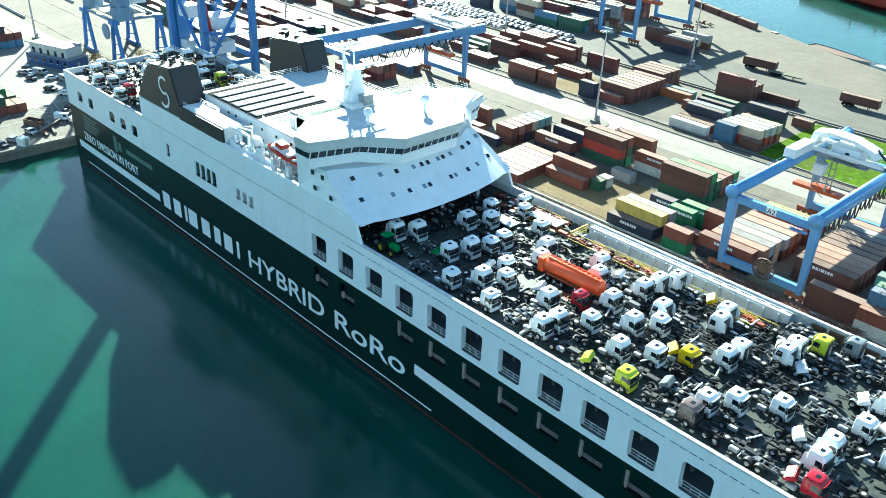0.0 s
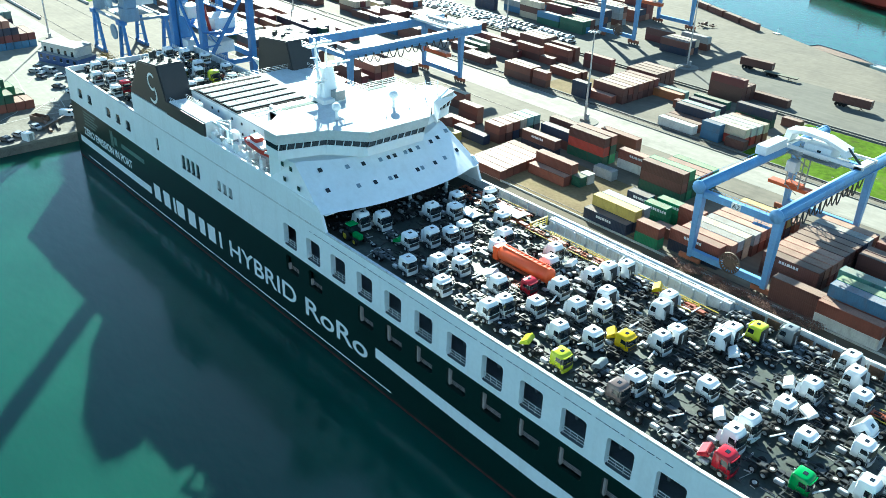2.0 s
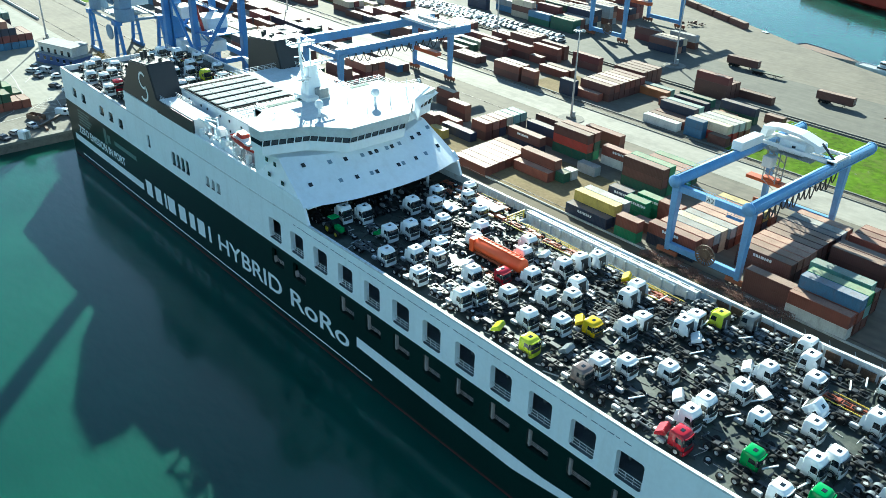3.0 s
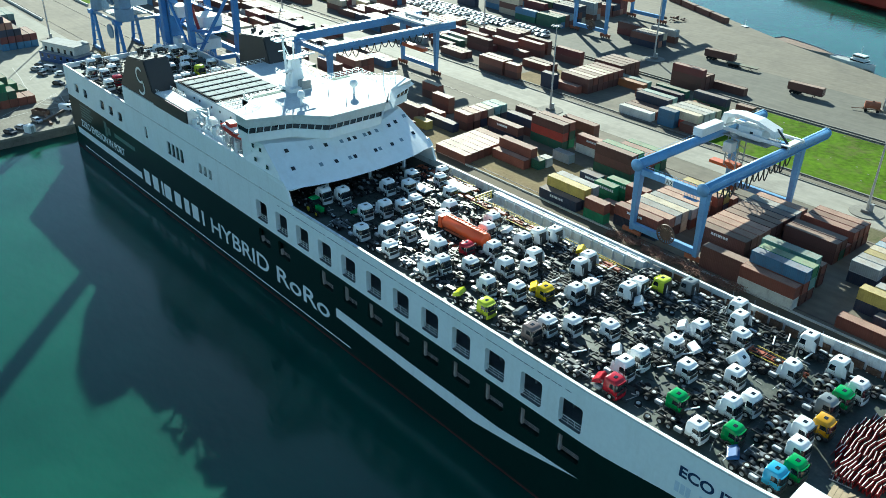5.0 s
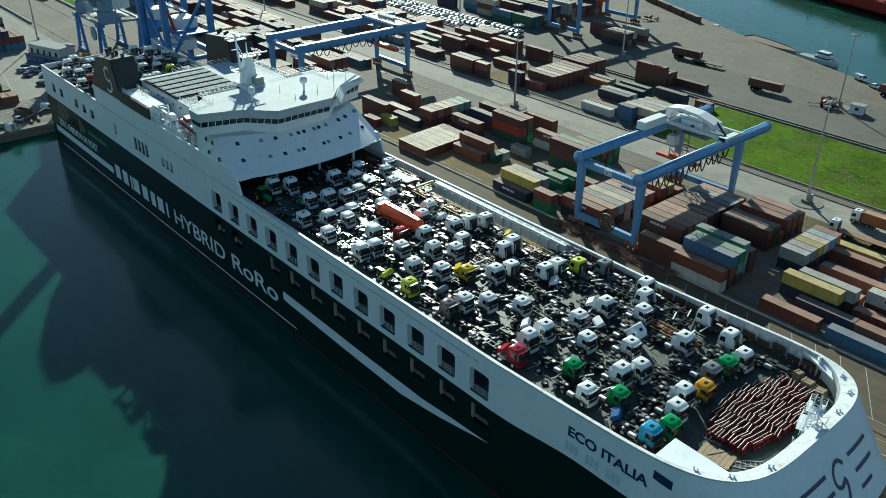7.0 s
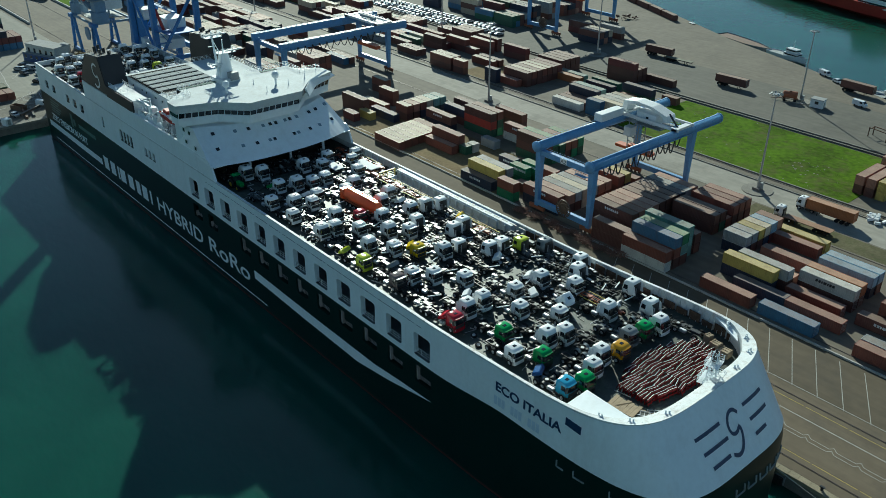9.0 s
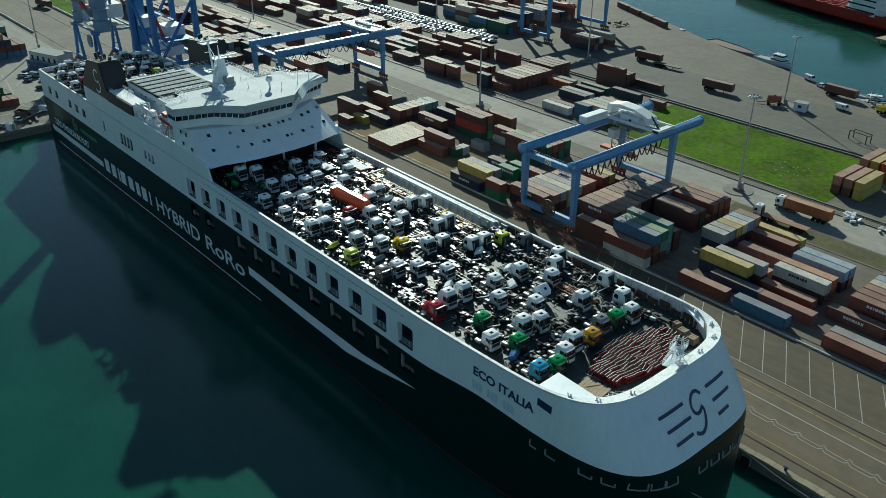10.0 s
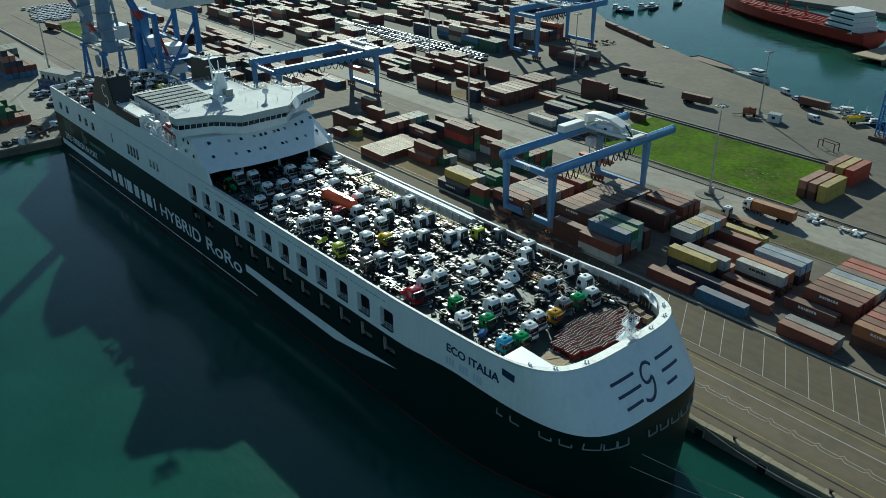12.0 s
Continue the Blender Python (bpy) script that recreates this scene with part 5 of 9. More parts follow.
    add("sun_visor", plate([[(x + 0.14, y, zt + 0.02 + dz) for x, y in cab_outline(zt + 0.1, top, back)[6:13]] for dz in (0.0, 0.1, 0.2)], 0.1), CHASSIS if top > 3.2 else paint(color))
    return cab


def ladder(xs, ys, z0, z1):
    """Two side rails and the cross members between them as one welded frame."""
    filled = {(i, j) for i in range(len(xs) - 1) for j in range(3) if j != 1 or xs[i + 1] - xs[i] < 0.2}
    bm, made = bmesh.new(), {}

    def at(i, j, z):
        if (i, j, z) not in made:
            made[i, j, z] = bm.verts.new((xs[i], ys[j], z))
        return made[i, j, z]
    for i, j in filled:
        bm.faces.new((at(i, j, z1), at(i + 1, j, z1), at(i + 1, j + 1, z1), at(i, j + 1, z1)))
        for (di, dj), (a, b) in (((-1, 0), ((i, j + 1), (i, j))), ((1, 0), ((i + 1, j), (i + 1, j + 1))), ((0, -1), ((i, j), (i + 1, j))), ((0, 1), ((i + 1, j + 1), (i, j + 1)))):
            if (i + di, j + dj) not in filled:
                bm.faces.new((at(*a, z0), at(*b, z0), at(*b, z1), at(*a, z1)))
    return bm


def frame_unit(parent, length, metal, axles, cab=True, plain=False):
    """Ladder frame with cross members, tanks, mudguards and wheels; it reaches length metres behind the cab."""
    n = max(4, int(length / 1.1))
    xs = sorted({-length, 0.9, *(round(-length + 0.1 + (length - 1.2) * k / (n - 1) + d, 3) for k in range(n) for d in (0.0, 0.12))})
    part("ladder_frame", ladder(xs, (-0.46, -0.36, 0.36, 0.46), 0.74, 1.0), metal, parent)
    for s in (-1, 1):
        wheel(parent, 0.15, s * 1.03, out=s, plain=bool(plain))
        for k in range(axles):
            wheel(parent, -length + 1.2 + 1.36 * k, s * 0.95, w=0.58, out=s, plain=bool(plain))
    for k in range(axles):
        x = -length + 1.2 + 1.36 * k
        bm = tube(bmesh.new(), (x, -0.9, 0.52), (x, 0.9, 0.52), 0.12, n=8)
        bmesh.ops.create_uvsphere(bm, u_segments=10, v_segments=6, radius=0.27, matrix=pose(x, 0, 0.52))
        part("axle", bm, metal, parent)
    bm = soften(boxes((-2.75, -1.55, -1.18, -0.55, 0.42, 0.98)), 0.1, 2)
    part("fuel_tank", bm, TANK_STEEL, parent)
    if plain is True:
        return
    part("battery_box", boxes((-2.2, -1.5, 0.55, 1.12, 0.45, 0.95), (-3.0, -2.35, 0.55, 1.0, 0.5, 0.9)), metal, parent)
    if cab:
        part("exhaust_pipe", tube(bmesh.new(), (-1.42, 0.5, 1.0), (-1.42, 0.5, 2.4), 0.09, n=8), TANK_STEEL, parent)
    part("engine_block", soften(boxes((-1.35, 0.55, -0.42, 0.42, 0.7, 1.12)), 0.06), metal, parent)
    spare = part("spare_wheel", tube(bmesh.new(), (-3.5, -0.2, 1.02), (-3.5, -0.2, 1.26), 0.5, n=14), RUBBER, parent)
    part("spare_rim", tube(bmesh.new(), (-3.5, -0.2, 1.2), (-3.5, -0.2, 1.29), 0.33, 0.26, 12), RIM, spare)
    part("tail_bar", boxes((-length - 0.06, -length, -1.1, 1.1, 0.66, 0.8)), DECK_WHITE if metal is CHASSIS_GREY else metal, parent)
    part("coupling_plate", prism(bmesh.new(), [(-length + 1.5, -0.16), (-length + 1.7, -0.4), (-length + 2.2, -0.42), (-length + 2.2, 0.42), (-length + 1.7, 0.4), (-length + 1.5, 0.16)], 2, 1.02, 1.1), metal, parent)


def mudguards(parent, length, axles, material):
    for k in range(axles):
        for s in (-1, 1):
            x, n = -length + 1.2 + 1.36 * k, 7
            bm, prev = bmesh.new(), None
            for j in range(n + 1):
                t = radians(25 + 130 * j / n)
                cur = [bm.verts.new((x + r * math.cos(t), s * y, 0.52 + r * math.sin(t))) for r, y in ((0.66, 0.66), (0.66, 1.25), (0.62, 1.25), (0.62, 0.66))]
                if prev:
                    for e in range(4):
                        bm.faces.new((prev[e], prev[(e + 1) % 4], cur[(e + 1) % 4], cur[e]))
                prev = cur
            part("mudguard", bm, material, parent)


PROTO = {}


def truck(x, y, color, length, kind, heading=0.0, dz=DECK, plain=False):
    """Lorry chassis with a cab; one is built of each kind and then copied."""
    length = round(length * 2) / 2
    key = (color, length, kind, plain)
    at = pose(x, y, dz, 0, 0, heading)
    if key in PROTO:
        return copy_thing(PROTO[key], at)
    word = PAINT_WORD[color]
    label = {0: "%s lorry cab with a bare chassis on the ship deck", 1: "%s tall lorry cab with a bare black chassis", 2: "%s tractor unit with mudguards and coupling plate",
             3: "%s lorry with its cab tipped forward", 4: "%s lorry cab on a grey bare chassis", 5: "%s lorry cab on a rust red chassis"}[kind] % word
    t = thing("chassis_truck", label, "truck", "lorries on the ship deck")
    top = {0: 3.0, 1: 3.5, 2: 3.35, 3: 3.0, 4: 3.1, 5: 2.9}[kind]
    metal = {4: CHASSIS_GREY, 5: CHASSIS_RED}.get(kind, CHASSIS)
    axles = 1 if length < 5 else 2
    frame_unit(t, length, metal, axles, plain=plain)
    cab_unit(t, color, top, 38.0 if kind == 3 else 0.0, sleeper=kind != 5)
    if kind in (1, 2):
        for s in (-1, 1):
            bm = prism(bmesh.new(), [(-1.75, 1.3), (-1.12, 1.3), (-1.12, top - 0.4), (-1.5, top - 0.6)], 1, *sorted((s * 1.07, s * 1.12)))
            part("side_deflector", bm, paint(color), t)
    if kind in (2, 4):
        mudguards(t, length, axles, paint("grey") if kind == 2 else CHASSIS)
    t.matrix_basis = at
    PROTO[key] = t
    return t


STARBOARD_CABS = [
    (-13.2, -44.6, "red"), (-13.0, -69.6, "lime"), (-12.9, -101.9, "w"), (-12.8, -93.8, "w"), (-12.5, -60.5, "brown"), (-12.4, -21.6, "blue"), (-12.3, -84.2, "w"), (-12.2, -32.3, "w"),
    (-9.6, -83.7, "w"), (-9.5, -118.6, "w"), (-9.5, -37.2, "green"), (-9.5, -28.9, "green"), (-9.4, -98.6, "w"), (-9.4, -60.2, "w"), (-9.4, -20.7, "green"), (-9.3, -46.0, "w"), (-8.7, -73.8, "w"),
    (-7.5, -108.0, "w"), (-6.6, -96.4, "w"), (-6.7, -116.3, "w"), (-6.5, -57.8, "w"), (-6.4, -88.1, "w"), (-6.0, -80.7, "w"), (-5.8, -22.3, "w"), (-5.7, -70.2, "w"), (-5.7, -46.1, "w"), (-5.4, -31.8, "w"),
]
MIDDLE_CABS = [
    (-4.0, -106.5, "w"), (-3.8, -99.0, "w"), (-3.1, -53.5, "w"), (-2.9, -66.7, "yellow"), (-2.7, -40.4, "w"), (-2.5, -30.7, "w"), (-2.2, -76.2, "w"), (-2.5, -23.5, "w"),
    (-0.8, -105.3, "w"), (0.5, -81.8, "w"), (0.6, -22.3, "amber"), (0.8, -45.0, "w"), (0.6, -63.3, "w"), (1.1, -35.2, "w"), (0.8, -73.8, "w"), (2.5, -113.9, "w"), (2.5, -105.4, "w"), (2.3, -97.1, "w"),
    (3.9, -76.0, "w"), (4.0, -37.4, "wt"), (4.0, -63.5, "w"), (4.4, -87.3, "w"), (4.6, -23.9, "grey"), (5.4, -98.5, "w"), (6.0, -111.8, "w"), (6.8, -80.7, "w"), (6.8, -44.6, "w"), (7.2, -68.7, "w"),
]
PORT_CABS = [
    (7.4, -58.8, "w"), (7.8, -30.6, "w"), (7.8, -23.4, "green"), (8.0, -89.6, "w"), (9.9, -80.6, "w"), (9.6, -115.2, "w"), (9.8, -39.6, "w"), (10.2, -69.4, "w"), (10.3, -104.1, "w"), (10.6, -58.8, "w"),
    (12.8, -79.3, "w"), (11.0, -22.7, "w"), (13.1, -110.5, "w"), (13.4, -56.5, "lime"), (13.4, -42.6, "w"), (13.7, -27.2, "w"), (15.8, -113.0, "w"), (16.4, -44.6, "w"), (16.4, -53.3, "grey"), (16.4, -33.0, "w"),
]
AFTER_CABS = [
    (-11.3, -231.1, "w"), (-11.7, -221.2, "w"), (-8.5, -223.9, "w"), (-11.2, -213.5, "red"), (-14.4, -211.4, "w"), (1.3, -215.7, "w"), (9.6, -233.7, "w"), (12.6, -229.4, "w"), (6.8, -222.3, "w"), (7.6, -212.0, "w"),
    (10.4, -217.5, "w"), (3.8, -204.3, "w"), (9.5, -207.1, "lime"), (12.8, -204.3, "w"), (0.4, -202.1, "w"), (-2.3, -204.4, "w"), (-14.4, -222.8, "w"),
    (-5.4, -229.5, "w"), (-2.2, -222.0, "w"), (-5.0, -212.5, "w"), (4.2, -231.0, "w"), (1.0, -226.6, "w"), (4.0, -213.4, "w"), (15.4, -212.0, "w"), (15.6, -224.0, "w"), (-8.2, -207.0, "w"), (-8.6, -234.0, "w"),
]
CABS = STARBOARD_CABS + MIDDLE_CABS + PORT_CABS + AFTER_CABS
REVERSED = {(3.9, -76.0), (4.0, -63.5), (7.2, -68.7), (7.4, -58.8), (10.2, -69.4), (10.6, -58.8), (9.9, -80.6), (12.8, -79.3), (13.4, -42.6), (13.4, -56.5), (16.4, -53.3), (16.4, -44.6), (16.4, -33.0), (13.7, -27.2)}
rng = random.Random(11)
BUSY = [(1.2, -96.5, -83.4), (-2.6, -92.0, -84.4)]
for y, x, c in CABS:
    rev = (y, x) in REVERSED
    behind = [abs(x2 - x) for y2, x2, _ in CABS if abs(y2 - y) < 1.9 and ((x2 < x - 1) if not rev else (x2 > x + 1))]
    gap = min(behind) if behind else 12.0
    other = [q for q in CABS if abs(q[0] - y) < 1.9 and ((q[1] < x - 1) if not rev else (q[1] > x + 1)) and abs(abs(q[1] - x) - gap) < 0.01]
    if other and ((other[0][0], other[0][1]) in REVERSED) != rev:
        gap /= 2
    length = max(3.5, min(rng.choice((6.0, 7.0, 7.5, 8.5)), gap - 2.2))
    kind = rng.choice((0, 0, 1, 1, 2, 4))
    if c == "wt":
        c, kind = "w", 3
    elif c in ("green", "yellow", "amber", "blue", "red"):
        kind = rng.choice((0, 4))
    elif c == "grey":
        kind = 4
    elif y > 12 and c == "w" and rng.random() < 0.4:
        kind = 5
    if length < 5.0 and kind != 3:
        kind = 2
    BUSY.append((y, x - length - 0.4, x + 1.5) if not rev else (y, x - 1.5, x + length + 0.4))
    truck(x - 0.1 if not rev else x + 0.1, y, c, length, kind, (180.0 if rev else 0.0) + rng.uniform(-1.5, 1.5), plain=x < -190)

# bare chassis without cabs in the gaps of the lanes
bare = thing("bare_chassis", "black bare lorry chassis without a cab on the deck", "chassis", "bare chassis on the ship deck")
frame_unit(bare, 7.0, CHASSIS, 2, False, plain="wheels")
bare.matrix_basis = pose(-52.0, -12.6, DECK)
bare_red = thing("bare_chassis", "rust red bare chassis frame with yellow side rails", "chassis", "bare chassis on the ship deck")
frame_unit(bare_red, 8.0, CHASSIS_RED, 2, False, plain="wheels")
part("side_guard", boxes((-7.5, -1.0, -1.2, -1.12, 0.9, 1.05), (-7.5, -1.0, 1.12, 1.2, 0.9, 1.05)), YELLOW_STEEL, bare_red)
bare_red.matrix_basis = pose(-82.6, 12.9, DECK)
BUSY += [(12.9, -91.0, -81.5), (16.4, -101.8, -62.4)]
BUSY.append((-12.6, -59.4, -50.6))
short = thing("bare_chassis", "short black bare lorry chassis on the ship deck", "chassis", "bare chassis on the ship deck")
frame_unit(short, 4.6, CHASSIS, 1, False, plain="wheels")
short.matrix_basis = pose(-18.2, 14.6, DECK, 0, 0, 2)
grey_bare = thing("bare_chassis", "grey bare lorry chassis with mudguards on the deck", "chassis", "bare chassis on the ship deck")
frame_unit(grey_bare, 6.0, CHASSIS_GREY, 2, False, plain="wheels")
mudguards(grey_bare, 6.0, 2, CHASSIS)
grey_bare.matrix_basis = pose(-226.5, 2.0, DECK)
BUSY.append((2.0, -234.0, -225.0))
reds = 0
for y in np.arange(-12.7, 17.0, 3.22):
    for a, b in ((-124.0, -21.0), (-236.0, -200.0)):
        x = a
        while x < b - 5:
            hit_ = [q for q in BUSY if abs(q[0] - y) < 2.0 and q[1] < x + 5.6 and q[2] > x]
            if hit_:
                x = max(q[2] for q in hit_) + 0.1
                continue
            ahead = min([q[1] for q in BUSY if abs(q[0] - y) < 2.0 and q[1] >= x] + [b])
            if ahead - x > 8.6 and y > 9.5 and reds < 14:
                reds, size, src = reds + 1, 8.7, bare_red
            elif ahead - x > 8.4:
                size, src = 7.9, bare
            elif ahead - x > 7.2:
                size, src = 6.9, grey_bare
            else:
                size, src = 5.5, short
            copy_thing(src, pose(x + size - 0.9, y + rng.uniform(-0.15, 0.15), DECK, 0, 0, rng.uniform(-1.5, 1.5)))
            x += size + 0.2

# orange tank trailer with a smooth round barrel, and a red tractor unit beside it
tip = thing("tank_trailer", "orange red tank trailer with a smooth round barrel on the deck", "trailer")
frame_unit(tip, 10.6, CHASSIS_RED, 3, False)
bm, n, rows = bmesh.new(), 24, []
for x, r in ((0.05, 0.02), (0.0, 0.7), (-0.12, 1.05), (-0.4, 1.25), (-10.2, 1.25), (-10.5, 1.05), (-10.6, 0.7), (-10.62, 0.02)):
    rows.append([bm.verts.new((x, 1.06 * r * math.cos(2 * math.pi * k / n), 2.3 + r * math.sin(2 * math.pi * k / n))) for k in range(n)])
for p, q in zip(rows, rows[1:]):
    for k in range(n):
        bm.faces.new((p[k], p[(k + 1) % n], q[(k + 1) % n], q[k]))
bmesh.ops.recalc_face_normals(bm, faces=bm.faces)
barrel = part("barrel", bm, ORANGE, tip, smooth=True)
for k in range(11):
    x = -10.0 + 0.92 * k
    part("catwalk_tread", boxes((x, x + 0.5, -0.36, 0.36, 3.55, 3.62)), ORANGE, barrel)
for s in (-0.42, 0.42):
    part("catwalk_rail", boxes((-10.2, -0.6, s - 0.05, s + 0.05, 3.5, 3.72)), ORANGE, barrel)
part("rear_cabinet", soften(boxes((-11.6, -10.5, -1.2, 1.2, 1.0, 3.3)), 0.1, 2), ORANGE, tip)
part("side_skirt", boxes((-9.8, -1.0, -1.22, -1.12, 1.05, 1.5), (-9.8, -1.0, 1.12, 1.22, 1.05, 1.5)), CHASSIS_RED, tip)
tip.matrix_basis = pose(-84.4, 1.2, DECK, 0, 0, 1.0)
truck(-85.6, -2.6, "red", 5.5, 5, 1.0)

# green tractor-like machine in the garage
trac = thing("farm_tractor", "green farm tractor with yellow wheel hubs under the bridge", "tractor", at=pose(-116.5, -13.0, DECK, 0, 0, 0))
GREEN_PAINT = paint("green")
YEL_RIM = mat("yellow hub paint", (0.6, 0.45, 0.03), 0.4)
part("bonnet", soften(boxes((0.2, 2.2, -0.45, 0.45, 0.9, 1.8)), 0.1, 2), GREEN_PAINT, trac)
part("cabin", soften(boxes((-1.2, 0.2, -0.8, 0.8, 1.5, 2.9)), 0.08, 2), GLASS_DARK, trac)
part("cabin_roof", soften(boxes((-1.3, 0.3, -0.9, 0.9, 2.9, 3.05)), 0.05), GREEN_PAINT, trac)
part("axle_housing", boxes((-1.2, 1.9, -0.4, 0.4, 0.6, 0.95)), CHASSIS, trac)
for s in (-1, 1):
    wheel(trac, -0.8, s * 1.05, 0.95, 0.5, s, YEL_RIM)
    wheel(trac, 1.6, s * 0.95, 0.65, 0.4, s, YEL_RIM)

# tilted fenders, loose cab panels and small parts between the lorries
for k, (x, y, c, r) in enumerate(((-76.0, -12.9, "lime", 20), (-47.4, -13.0, "red", 15), (-43.0, 3.0, "w", 60), (-31.0, 9.8, "w", 20), (-92.0, -4.0, "w", 20), (-79.0, 14.0, "w", 30), (-73.0, 13.0, "yellow", 30), (-66.0, -9.4, "grey", 10), (-69.6, -2.4, "yellow", 40), (-27.3, -12.2, "navy", 30), (-101.5, -5.3, "w", 10), (-110.0, -8.2, "green", 15), (-36.6, 4.2, "w", 30), (-60.2, 9.6, "w", 20), (-47.6, 6.6, "w", 25), (-50.0, -6.0, "w", 35), (-86.3, 8.2, "w", 15), (-56.0, 7.0, "w", 35))):
    t = thing("cab_fairing", "%s detached roof fairing lying on a chassis" % PAINT_WORD[c], "vehicle part", "loose fairings on the deck", pose(x, y, DECK + 1.15, 0, -18, r))
    part("shell", soften(prism(bmesh.new(), [(-0.8, 0), (0.8, 0), (0.55, 0.75), (-0.6, 0.5)], 1, -1.1, 1.1), 0.08, 2), paint(c), t)
    part("mount", boxes((-0.7, 0.7, -0.5, -0.4, -0.14, 0.0), (-0.7, 0.7, 0.4, 0.5, -0.14, 0.0)), CHASSIS, t)
spar = None
for k in range(46):
    x, y = rng.uniform(-112, -26), rng.uniform(-12.5, 16.5)
    if spar is None:
        spar = thing("lashing_bar", "pale aluminium bumper bar lying across a chassis", "bar", "loose bars on the deck")
        part("bar", soften(boxes((-1.15, 1.15, -0.11, 0.11, 0, 0.16)), 0.03), DECK_WHITE, spar)
        part("bracket", boxes((-0.5, -0.4, -0.14, 0.14, -0.05, 0.0), (0.4, 0.5, -0.14, 0.14, -0.05, 0.0)), CHASSIS, spar)
        spar.matrix_basis = pose(x, y, DECK + 1.06, 0, 0, 80)
    else:
        copy_thing(spar, pose(x, y, DECK + 1.06, 0, 0, rng.uniform(60, 115)))

loose, tank = None, None
for k in range(120):
    x, y = rng.uniform(-121, -22), rng.uniform(-14.2, 17.2)
    if -100 < x < -62 and y > 13.6 or x > -26 and -6 < y < 13:
        continue
    if k % 3:
        m = pose(x, y, DECK, 0, 0, rng.uniform(0, 360)) @ pose(0, 0, 0.19, rng.choice((90, 90, 76)), 0, 0) @ pose(0, 0, -0.52)
        if loose is None:
            loose = thing("spare_wheel", "black spare lorry wheel lying on the ship deck", "wheel", "spare wheels on the deck")
            wheel(loose, 0, 0, plain=True)
            loose.matrix_basis = m
        else:
            copy_thing(loose, m)
    else:
        m = pose(x, y, DECK, 0, 0, rng.choice((0, 90)) + rng.uniform(-8, 8))
        if tank is None:
            tank = tagged(finish("air_tank", soften(tube(bmesh.new(), (-0.55, 0, 0.25), (0.55, 0, 0.25), 0.25, n=12), 0.05), TANK_STEEL), "dull aluminium air tank lying on the deck", "tank", "air tanks on the deck")
            tank.matrix_basis = m
        else:
            copy_thing(tank, m)

# bare rolling frames and the loose parts scattered between the lorries
prng = random.Random(71)
bare = None
for k in range(30):
    m = pose(prng.uniform(-108, -34), prng.choice((-9.8, -7.4, -4.6, -1.2, 2.2, 5.0, 7.8, 10.6, 13.2)) + prng.uniform(-0.5, 0.5), DECK, 0, 0, prng.uniform(-7, 7))
    if bare is None:
        bm = bmesh.new()
        for q in (-0.42, 0.42):
            box(bm, -3.4, 3.2, q - 0.05, q + 0.05, 0.72, 0.96)
        for x in np.arange(-3.2, 3.3, 1.05):
            box(bm, x, x + 0.1, -0.4, 0.4, 0.76, 0.92)
        for x in (-2.3, -1.0, 2.3):
            box(bm, x - 0.08, x + 0.08, -0.9, 0.9, 0.42, 0.58)
            box(bm, x - 0.06, x + 0.06, -0.45, 0.45, 0.55, 0.74)
        n = len(bm.faces)
        for x in (-2.3, -1.0, 2.3):
            for q in (-1, 1):
                tube(bm, (x, q * 0.72, 0.5), (x, q * 1.08, 0.5), 0.5, 0.48, 14)
        bm.faces.ensure_lookup_table()
        for f in bm.faces[n:]:
            f.material_index = 1
        bare = tagged(finish("rolling_chassis", bm, [CHASSIS, RUBBER]), "bare black rolling lorry chassis on the ship deck", "chassis", "bare chassis on the ship deck")
        bare.matrix_basis = m
    else:
        copy_thing(bare, m)
bm = bmesh.new()
pale = []
for k in range(1100):
    x, y = prng.uniform(-120, -23), prng.uniform(-14.0, 17.0)
    if -100 < x < -62 and y > 13.2:
        continue
    a = prng.choice((0, 0, 1.57)) + prng.uniform(-0.35, 0.35)
    L, w = prng.uniform(0.25, 1.3), prng.uniform(0.05, 0.14)
    if k % 5 == 0:
        L, w = prng.uniform(0.2, 0.4), prng.uniform(0.15, 0.3)
    z = DECK + (0.012 if k % 3 else prng.uniform(0.0, 0.25))
    n = len(bm.faces)
    beam(bm, (x - L * math.cos(a), y - L * math.sin(a), z + w / 2), (x + L * math.cos(a), y + L * math.sin(a), z + w / 2), w, w)
    if k % 4 == 0:
        pale += range(n, len(bm.faces))
bm.faces.ensure_lookup_table()
for k in pale:
    bm.faces[k].material_index = 1
tagged(finish("loose_parts", bm, [CHASSIS, mat("pale scuffed steel", (0.42, 0.42, 0.41), 0.6, var=0.2, island=True)]), "loose brackets, pipes and small parts strewn over the deck", "parts", kind="stuff")

